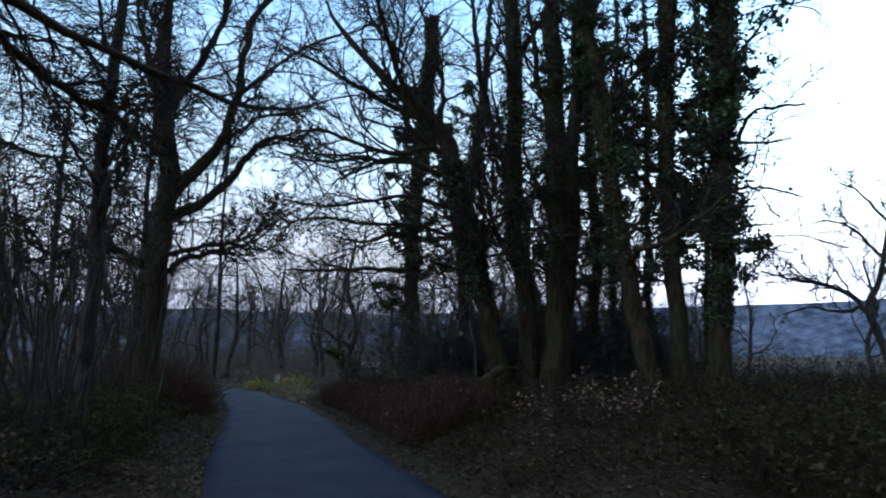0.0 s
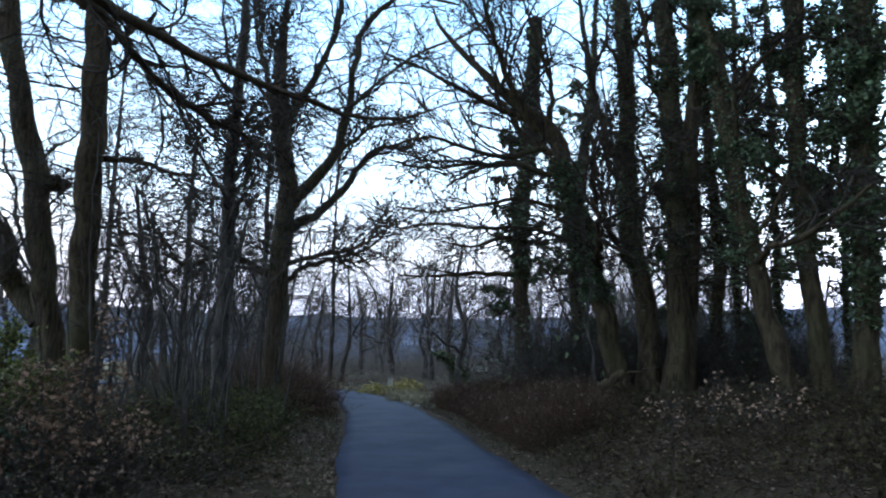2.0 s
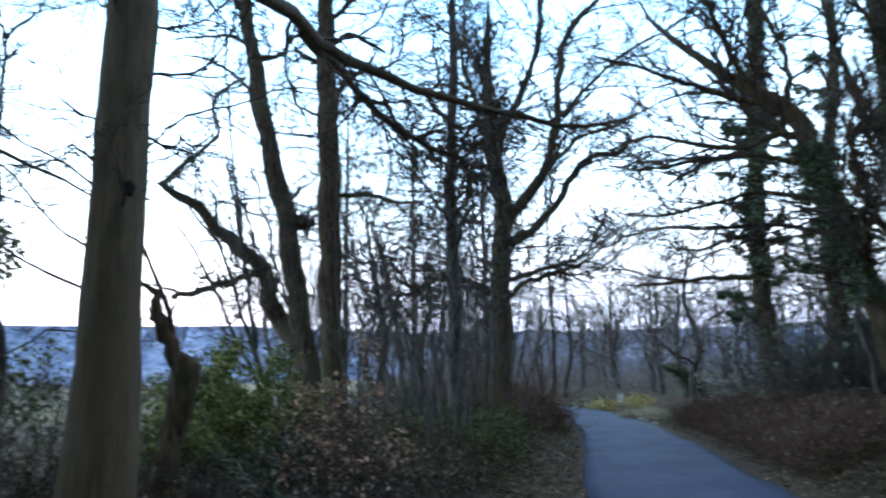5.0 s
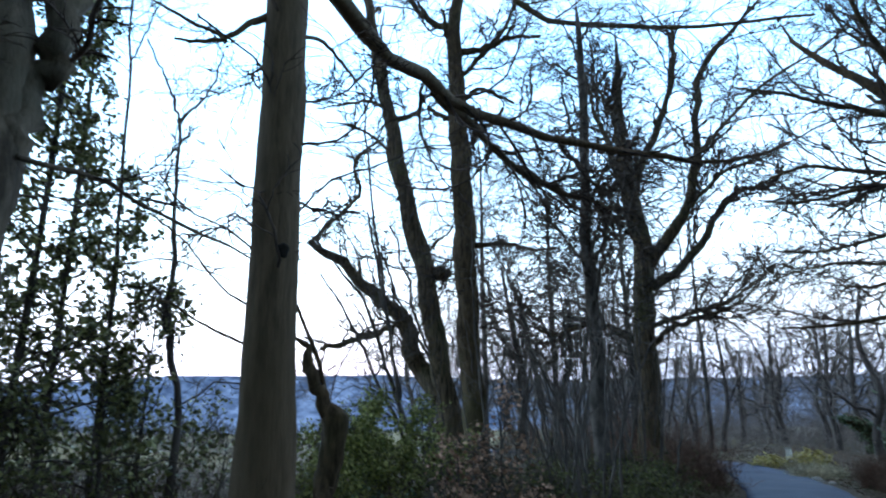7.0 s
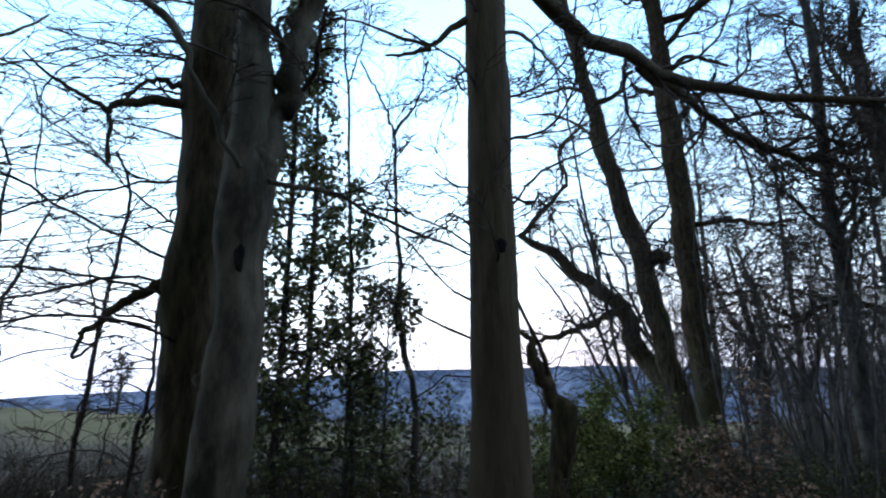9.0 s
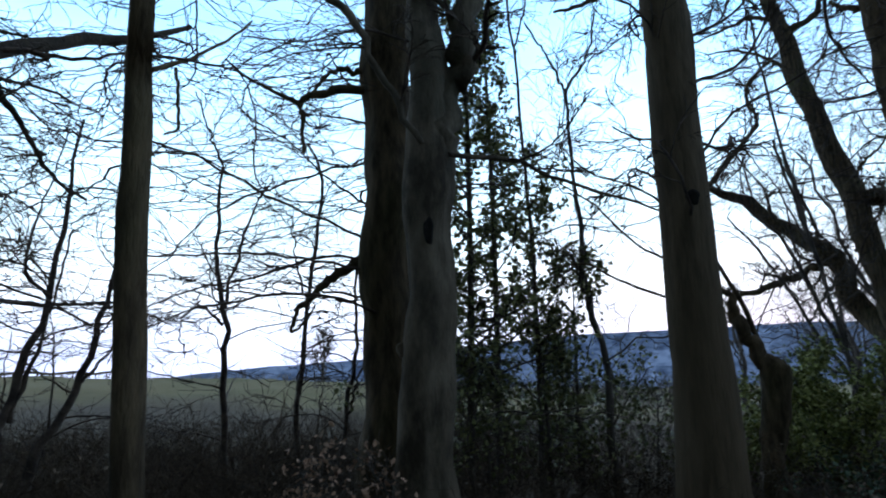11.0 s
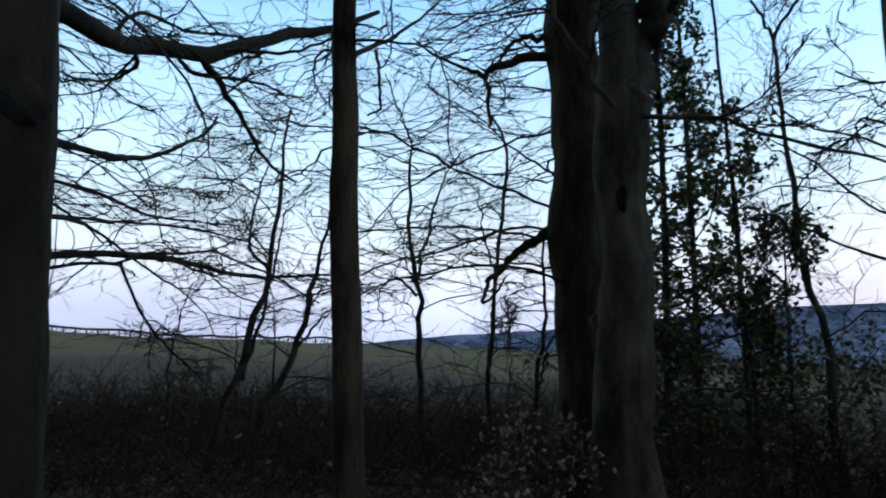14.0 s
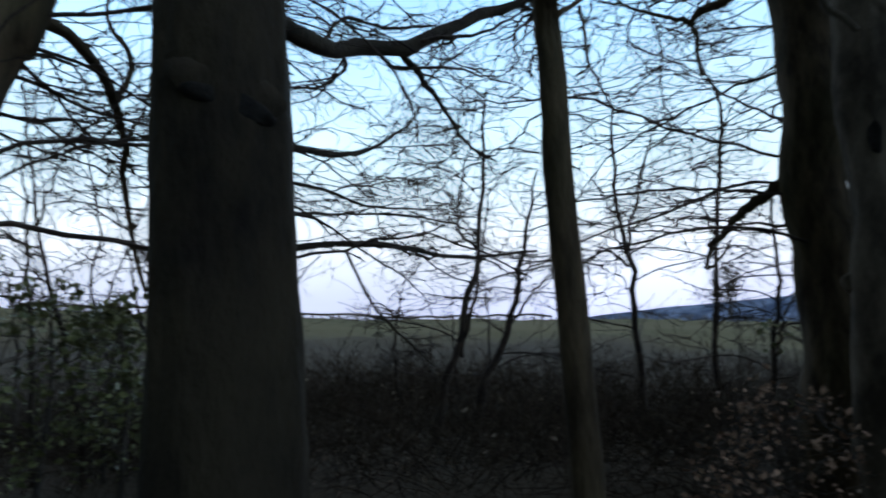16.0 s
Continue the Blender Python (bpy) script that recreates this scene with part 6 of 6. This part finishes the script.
holly_tree("evergreen_bush", "dark evergreen bushes behind the ivy-clad trunks", [(3.0, 18.0, 2.4, 0.03), (5.2, 17.4, 2.2, 0.03), (1.2, 19.0, 2.2, 0.03)],
           4200, IVY, 0.10, 88, [(0, 1.2), (1.2, 1.4), (2.4, 0.8)], category="bush")


# fallen branch and dug-out hole among the ivy-clad trunks
def fallen_branch():
    z = float(land(0.5, 13.6))
    ob = thing("fallen_log", (0.5, 13.6, z), "broken dark log propped on the leafy bank", "log")
    c = resample([(0.28, 13.75, z - 0.02, 0.10), (0.55, 13.60, z + 0.20, 0.115), (0.90, 13.46, z + 0.52, 0.10), (1.10, 13.42, z + 0.68, 0.085), (1.18, 13.40, z + 0.74, 0.03)], 18)
    part("log", raw_mesh("log", *sweep(c[None, :, :3], c[None, :, 3], 12, 0.16, 3), DARKBARK), ob)
    for k, (a, b) in enumerate((((0.9, 13.46, z + 0.5), (0.72, 13.3, z + 0.85)), ((1.1, 13.42, z + 0.66), (1.5, 13.3, z + 0.72)), ((0.6, 13.6, z + 0.22), (0.5, 13.3, z + 0.42)))):
        q = resample([(*a, 0.035), (*[(u + v) / 2 + 0.03 for u, v in zip(a, b)], 0.026), (*b, 0.012)], 8)
        part("snag", raw_mesh("snag", *sweep(q[None, :, :3], q[None, :, 3], 6, 0.1, 7 + k), DARKBARK), ob)
    # roots and soil torn up behind the log
    g = np.random.default_rng(77)
    d = unit(g.normal(size=(46, 3)) * (1, 0.5, 0.8) + (0, 0, 0.5))
    p0 = np.array([1.25, 13.75, z + 0.15]) + g.normal(size=(46, 3)) * 0.12
    P = np.stack([p0, p0 + d * 0.22 + g.normal(size=d.shape) * 0.05, p0 + d * g.uniform(0.3, 0.55, (46, 1)) + g.normal(size=d.shape) * 0.08], 1)
    R = np.linspace(1, 0.3, 3) * g.uniform(0.012, 0.04, (46, 1))
    part("roots", raw_mesh("roots", *sweep(P, R, 5), DARKBARK), ob, "dark torn-up roots", "stuff")


fallen_branch()


# ---- far things ----
def far_tree(seed, label):
    """A small bare tree for the distance, built at the origin."""
    g = np.random.default_rng(seed)
    c = resample([(0, 0, -0.2, 0.125), (0.12, 0.05, 0.7, 0.095), (-0.05, 0.2, 1.7, 0.08), (0.3, 0.1, 3.0, 0.06), (0.1, -0.1, 4.6, 0.03)], 20)
    P, R = c[None, :, :3], c[None, :, 3]
    ob = thing("far_tree", (0, 0, 0), label, "tree", "far bare trees")
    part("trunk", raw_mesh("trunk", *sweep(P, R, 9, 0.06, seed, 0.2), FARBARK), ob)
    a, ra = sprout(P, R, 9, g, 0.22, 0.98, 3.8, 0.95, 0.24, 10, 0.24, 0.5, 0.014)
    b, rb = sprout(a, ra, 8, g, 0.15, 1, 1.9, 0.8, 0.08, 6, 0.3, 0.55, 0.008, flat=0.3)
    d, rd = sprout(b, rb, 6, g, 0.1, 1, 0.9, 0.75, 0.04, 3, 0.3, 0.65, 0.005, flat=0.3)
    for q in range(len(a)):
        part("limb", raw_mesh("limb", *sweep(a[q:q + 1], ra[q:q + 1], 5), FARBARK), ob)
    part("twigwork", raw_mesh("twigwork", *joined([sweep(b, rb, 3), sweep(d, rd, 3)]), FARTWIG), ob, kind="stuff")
    return ob


def plant_far_trees():
    g = np.random.default_rng(7)
    bend = [(-7.0, 38), (-3.0, 41), (-10.5, 43), (-6.2, 49), (-1.0, 52), (-11, 58), (-3, 62), (-5.5, 36), (-2.5, 33), (-1, 45), (-8.5, 53), (-4.2, 29.5), (-5, 57), (-11, 18.5), (-10.5, 24), (-8, 41), (-11.5, 47), (-1.5, 38), (-10, 51)]  # beyond the bend
    low = [(1.5, 36), (4.5, 44), (6, 58), (19, 30), (19, 42), (27, 37), (12, 52), (30, 30), (20, 27), (0.5, 30), (2.5, 22.5), (6.0, 21.0), (4.2, 27), (1.0, 26), (6.5, 32), (3, 38)]  # low ground to the right
    wood = [(-14, 47), (-18.5, 52), (-23, 48), (-17, 64), (-27, 58), (-30, 44), (-35, 55), (-24, 37), (-28, 30), (-13.5, 20), (-16.5, 24.5), (-12.5, 27.5), (-19.5, 21), (-22, 28), (-15.5, 31), (-20, 36), (-26, 32), (-30, 25), (-12.5, 38), (-13, 50), (-20, 45), (-14.5, 16.5), (-17.5, 19.5), (-13, 23.5), (-15, 41), (-17, 37)]
    back = [(-44 + 1.75 * k + 0.9 * math.sin(k * 2.3), 58 + 7 * math.sin(k * 1.7)) for k in range(38)]  # the wood's back row  # wood on the field side
    spots = bend + low + wood + back
    masters = [far_tree(s, "bare tree standing beyond the bend of the lane") for s in (201, 202, 203, 204)]
    for i, (x, y) in enumerate(spots):
        s = g.uniform(0.95, 1.45) * (1.45 if 0.5 < x < 10 and y < 33 else 1.15)
        m = Matrix.LocRotScale((x, y, float(land(x, y))), Euler((g.normal() * 0.04, g.normal() * 0.04, g.uniform(0, 6.28))), None) @ Matrix.Scale(s, 4)
        if i < len(masters):
            masters[i].matrix_basis = m
        else:
            c = copy_thing(masters[i % 4], m)
            c.scale = (s, s, s)


plant_far_trees()


def field_tree(x, y, h):
    """A round-headed bare tree out on the field."""
    z = float(land(x, y))
    tree("field_tree", "lone bare tree far out across the field", [(x, y, z - 0.3, 0.3), (x + 0.1, y, z + h * 0.25, 0.24), (x, y + 0.2, z + h * 0.6, 0.14), (x + 0.1, y, z + h, 0.04)], (), STEM, 600, sides=10,
         auto=16, auto_z=(0.28, 0.97), auto_len=h * 0.5, branches=7, subs=6, twigs=4, reach=1.2, wiggle=0.3, group="far field trees", fine=0.022, detail=20)


field_tree(-96.0, 10.2, 8.0)


boughs = []
boughs.append([(11.89, 18.50, 2.55, 0.081), (11.47, 18.73, 3.11, 0.068), (10.75, 19.12, 3.47, 0.053), (10.11, 19.45, 3.64, 0.037), (9.44, 19.75, 3.92, 0.019)])
boughs.append([(11.75, 18.55, 2.72, 0.056), (11.20, 18.80, 2.60, 0.043), (10.60, 19.10, 2.75, 0.031), (9.90, 19.40, 2.55, 0.019)])
boughs.append([(12.20, 18.20, 4.10, 0.050), (11.60, 18.40, 4.90, 0.037), (11.10, 18.60, 5.20, 0.028), (10.60, 18.80, 5.15, 0.015)])
boughs.append([(12.30, 17.90, 5.00, 0.043), (11.80, 18.20, 5.90, 0.031), (11.30, 18.40, 6.30, 0.019)])
boughs.append([(12.20, 18.30, 3.60, 0.050), (13.00, 18.00, 4.60, 0.037), (13.60, 17.80, 5.40, 0.019)])
tree("crooked_oak", "bare crooked oak with low spreading limbs on the low ground", [(12.35, 18.25, -0.60, 0.161), (12.24, 18.29, 0.91, 0.124), (12.10, 18.39, 1.67, 0.112), (11.89, 18.50, 2.65, 0.099), (12.10, 18.30, 3.39, 0.081), (12.26, 18.05, 4.47, 0.062), (12.36, 17.74, 5.68, 0.043), (12.52, 17.36, 6.69, 0.019)],
     boughs, STEM, 45, auto=7, auto_z=(0.5, 0.97), auto_len=2.2, branches=14, subs=9, twigs=4, reach=1.2, wiggle=0.34, flat=0.4, group="roadside trees", fine=0.008)


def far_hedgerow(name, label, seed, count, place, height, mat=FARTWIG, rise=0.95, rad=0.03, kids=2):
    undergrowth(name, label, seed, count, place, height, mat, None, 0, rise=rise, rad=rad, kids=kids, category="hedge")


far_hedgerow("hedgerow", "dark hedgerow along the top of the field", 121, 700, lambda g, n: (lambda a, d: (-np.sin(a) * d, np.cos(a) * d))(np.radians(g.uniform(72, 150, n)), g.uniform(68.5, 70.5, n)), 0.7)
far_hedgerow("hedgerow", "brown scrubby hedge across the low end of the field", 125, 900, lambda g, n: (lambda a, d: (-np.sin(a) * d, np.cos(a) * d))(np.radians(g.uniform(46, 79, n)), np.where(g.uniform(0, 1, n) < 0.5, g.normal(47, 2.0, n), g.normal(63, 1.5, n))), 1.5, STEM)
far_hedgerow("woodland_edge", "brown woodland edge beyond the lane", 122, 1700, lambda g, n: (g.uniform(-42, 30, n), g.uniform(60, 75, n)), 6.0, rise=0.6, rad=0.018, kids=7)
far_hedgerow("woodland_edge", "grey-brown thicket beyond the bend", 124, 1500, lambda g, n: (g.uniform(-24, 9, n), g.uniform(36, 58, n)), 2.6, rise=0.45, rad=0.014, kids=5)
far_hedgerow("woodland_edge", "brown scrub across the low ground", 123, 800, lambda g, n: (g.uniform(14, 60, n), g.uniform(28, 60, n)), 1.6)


def field_fence():
    """A dark rail on short posts along the crest of the field, the sky showing under it."""
    ob = thing("field_fence", (-66, 0, float(land(-66, 0))), "dark weathered post-and-rail fence far off along the field's crest", "fence")
    g = np.random.default_rng(44)
    bm = bmesh.new()
    bmesh.ops.create_cube(bm, size=1.0, matrix=Matrix.Diagonal((0.11, 0.11, 0.75, 1)))
    bmesh.ops.bevel(bm, geom=bm.edges[:], offset=0.03, segments=1)
    post = bpy.data.meshes.new("post")
    bm.to_mesh(post)
    bm.free()
    post.materials.append(DARKBARK)
    last = None
    for i in range(56):
        a = radians(98 + i * 0.75)
        x, y = -math.sin(a) * 67.4, math.cos(a) * 67.4
        z = float(land(x, y))
        p = new("post", post)
        p.parent = ob
        p.matrix_parent_inverse = Matrix.Translation(-Vector(ob.location))
        p.location = (x, y, z + 0.08)
        top = z + 0.44 + g.normal() * 0.02
        if last is not None:
            r = resample([(*last, 0.12), ((x + last[0]) / 2, (y + last[1]) / 2, (top + last[2]) / 2 - 0.03, 0.13), (x, y, top, 0.12)], 4)
            part("rail", raw_mesh("rail", *sweep(r[None, :, :3], r[None, :, 3], 6, 0.1, i), DARKBARK), ob)
        last = (x, y, top)


field_fence()


def boxed(name, parent, size, at, mat, label="", bev=0.01):
    bm = bmesh.new()
    bmesh.ops.create_cube(bm, size=1.0, matrix=Matrix.Translation(at) @ Matrix.Diagonal((*size, 1)))
    bmesh.ops.bevel(bm, geom=bm.edges[:], offset=bev, segments=2)
    me = bpy.data.meshes.new(name)
    bm.to_mesh(me)
    bm.free()
    me.materials.append(mat)
    return part(name, me, parent, label)


def marker_post():
    z = float(land(-6.82, 27.2))
    ob = thing("marker_post", (-6.82, 27.2, z), "short pale post on the verge at the bend", "post")
    boxed("post", ob, (0.16, 0.16, 0.5), (-6.82, 27.2, z + 0.22), WHITEPAINT)
    boxed("cap", ob, (0.19, 0.19, 0.05), (-6.82, 27.2, z + 0.49), STONE)


marker_post()


def edge_stone(x, y, r, seed):
    """A half-buried stone with knocked corners."""
    g = np.random.default_rng(seed)
    z = float(land(x, y))
    a = np.arange(10) * 0.6283
    rings = [np.stack([x + np.cos(a) * r * k * g.uniform(0.85, 1.15, 10), y + np.sin(a) * r * 0.7 * k * g.uniform(0.85, 1.15, 10), np.full(10, z - 0.04 + r * h) + g.normal(size=10) * r * 0.05], 1)
             for k, h in ((0.9, -0.1), (1.0, 0.35), (0.8, 0.7), (0.4, 0.88), (0.02, 0.9))]
    V = np.stack(rings)
    idx = np.arange(50).reshape(5, 10)
    nx = np.roll(idx, -1, axis=1)
    F = np.stack([idx[:-1], nx[:-1], nx[1:], idx[1:]], -1).reshape(-1, 4)
    ob = new("stone", raw_mesh("stone", V.reshape(-1, 3), F, STONE))
    tagged(ob, "pale half-buried stone on the lane's verge", "stone", "verge stones")


for k, (x, y, r) in enumerate(((-4.85, 21.3, 0.16), (-4.3, 20.3, 0.12), (-5.3, 22.2, 0.1))):
    edge_stone(x, y, r, 500 + k)


# a pale low object of unknown kind; its trough form is invented
def trough():
    z = float(land(-4.9, 44.0))
    ob = thing("pale_low_object", (-4.9, 44.0, z), "unidentified pale grey low object beyond the hedge, given a trough's form", "trough")
    boxed("pale_body", ob, (1.1, 0.5, 0.34), (-4.9, 44.0, z + 0.5), STONE, bev=0.04)
    boxed("foot", ob, (0.15, 0.45, 0.36), (-5.35, 44.0, z + 0.17), STONE)
    boxed("foot", ob, (0.15, 0.45, 0.36), (-4.45, 44.0, z + 0.17), STONE)


trough()


# unseen tall evergreen hedge behind the lane, added to keep sky light off the trunks
def light_block_hedge():
    g = np.random.default_rng(300)
    c = resample([(5.6, 1.5, 0), (7.6, -6, 0), (10.5, -17, 0), (8, -25, 0), (0, -27.5, 0), (-8, -25, 0)], 70)
    ob = thing("unseen_hedge", (5.6, 1.5, float(land(5.6, 1.5))), "unseen tall dark evergreen hedge added to block light, shutting in the lane", "hedge")
    t = unit(np.gradient(c, axis=0))
    n = np.stack([-t[:, 1], t[:, 0], np.zeros(len(t))], 1)
    prof = [(-0.9, 0), (-1.1, 1.5), (-1.0, 5), (-0.6, 8.2), (0, 9.0), (0.6, 8.2), (1.0, 5), (1.1, 1.5), (0.9, 0)]
    V = np.stack([c + n * a + np.array([0, 0, b]) for a, b in prof], 1)
    V += wave(V, 301, 2.0, 3)[..., None] * 0.3 * np.stack([n] * len(prof), 1)
    V[:, :, 2] += land(c[:, 0], c[:, 1])[:, None] - 0.1
    k, m, _ = V.shape
    idx = np.arange(k * m).reshape(k, m)
    F = np.stack([idx[:-1, :-1], idx[1:, :-1], idx[1:, 1:], idx[:-1, 1:]], -1).reshape(-1, 4)
    part("core", raw_mesh("core", V.reshape(-1, 3), F, IVY), ob)
    f = V.reshape(-1, 3)[g.integers(0, k * m, 9000)] + g.normal(size=(9000, 3)) * (0.25, 0.25, 0.8)
    part("foliage", raw_mesh("foliage", *leaf_cloud(f, 0.16, g), IVY, False), ob, kind="stuff")


light_block_hedge()


def lump(name, parent, at, out, half_w, half_h, depth, mat, label, droop=0.0, rings_at=((1.35, -0.8), (1.15, 0.3), (1.0, 0.8), (0.8, 0.75), (0.55, 0.5), (0.2, 0.42), (0.02, 0.42)), tilt=0.0):
    """A swollen scar on a trunk: a rounded rim round a sunken middle, facing the way out."""
    out = unit(np.array(out, float))
    side = unit(np.cross(out, (0, 0, 1.0)))
    up = np.cross(side, out)
    side, up = side * math.cos(tilt) + up * math.sin(tilt), up * math.cos(tilt) - side * math.sin(tilt)
    a = np.linspace(0, 2 * np.pi, 29)[:-1]
    rings = []
    for r, h in rings_at:
        wob = 1 + 0.08 * np.sin(a * 3 + 1) + 0.05 * np.sin(a * 5)
        y = np.sin(a) * half_h * r * wob - droop * np.cos(a) ** 2 * half_w * r
        rings.append(np.array(at) + (np.cos(a) * half_w * r * wob)[:, None] * side + y[:, None] * up + h * depth * out)
    V = np.stack(rings)
    n, m, _ = V.shape
    idx = np.arange(n * m).reshape(n, m)
    nx = np.roll(idx, -1, axis=1)
    F = np.stack([idx[:-1], nx[:-1], nx[1:], idx[1:]], -1).reshape(-1, 4)
    stem = next(c for c in parent.children if c.name.startswith("trunk"))
    part(name, raw_mesh(name, V.reshape(-1, 3), F[:, ::-1], mat), stem, label)


# near-black colour carries the shade of the knot hole, fold and split
HOLLOW = mottled("hollow_shade_wood", (0.006, 0.005, 0.004), (0.022, 0.018, 0.015), 14.0, bump=0.5)
lump("branch_scar", bpy.data.objects["roadside_tree"], (-5.450, 3.723, 3.143), (0.82, -0.57, 0), 0.055, 0.064, 0.02, HOLLOW, "dark round branch scar", rings_at=((1.25, -1.0), (1.1, 0.5), (0.95, 1.0), (0.7, 1.15), (0.4, 1.2), (0.02, 1.25)))
lump("branch_scar", bpy.data.objects["old_beech"], (-2.363, -1.113, 2.265), (0.76, 0.65, 0.05), 0.10, 0.048, 0.014, BEECH, "drooping folded bark over an old scar", 0.12,
     rings_at=((1.6, -1.0), (1.4, -0.4), (1.2, 0.1), (1.0, 0.5), (0.8, 0.8), (0.5, 0.95), (0.2, 1.0), (0.02, 1.0)), tilt=0.3)
lump("scar_shade", bpy.data.objects["old_beech"], (-2.363, -1.108, 2.222), (0.76, 0.65, 0), 0.10, 0.032, 0.022, HOLLOW, "near-black patch painting the shade under the folded bark", 0.12,
     rings_at=((1.3, -1.0), (1.15, 0.1), (0.95, 0.5), (0.7, 0.6), (0.4, 0.6), (0.02, 0.6)), tilt=0.3)
lump("bark_knob", bpy.data.objects["beech_tree.001"], (-6.037, 1.262, 1.886), (0.8, -0.3, 0.1), 0.045, 0.06, 0.035, GREYBARK, "swollen grey knob")
lump("bark_knob", bpy.data.objects["beech_tree.001"], (-5.822, 1.434, 2.845), (0.8, -0.3, 0.1), 0.035, 0.10, 0.02, HOLLOW, "dark split in the bark", rings_at=((1.25, -1.0), (1.1, 0.3), (0.95, 0.6), (0.7, 0.5), (0.4, 0.4), (0.02, 0.35)))
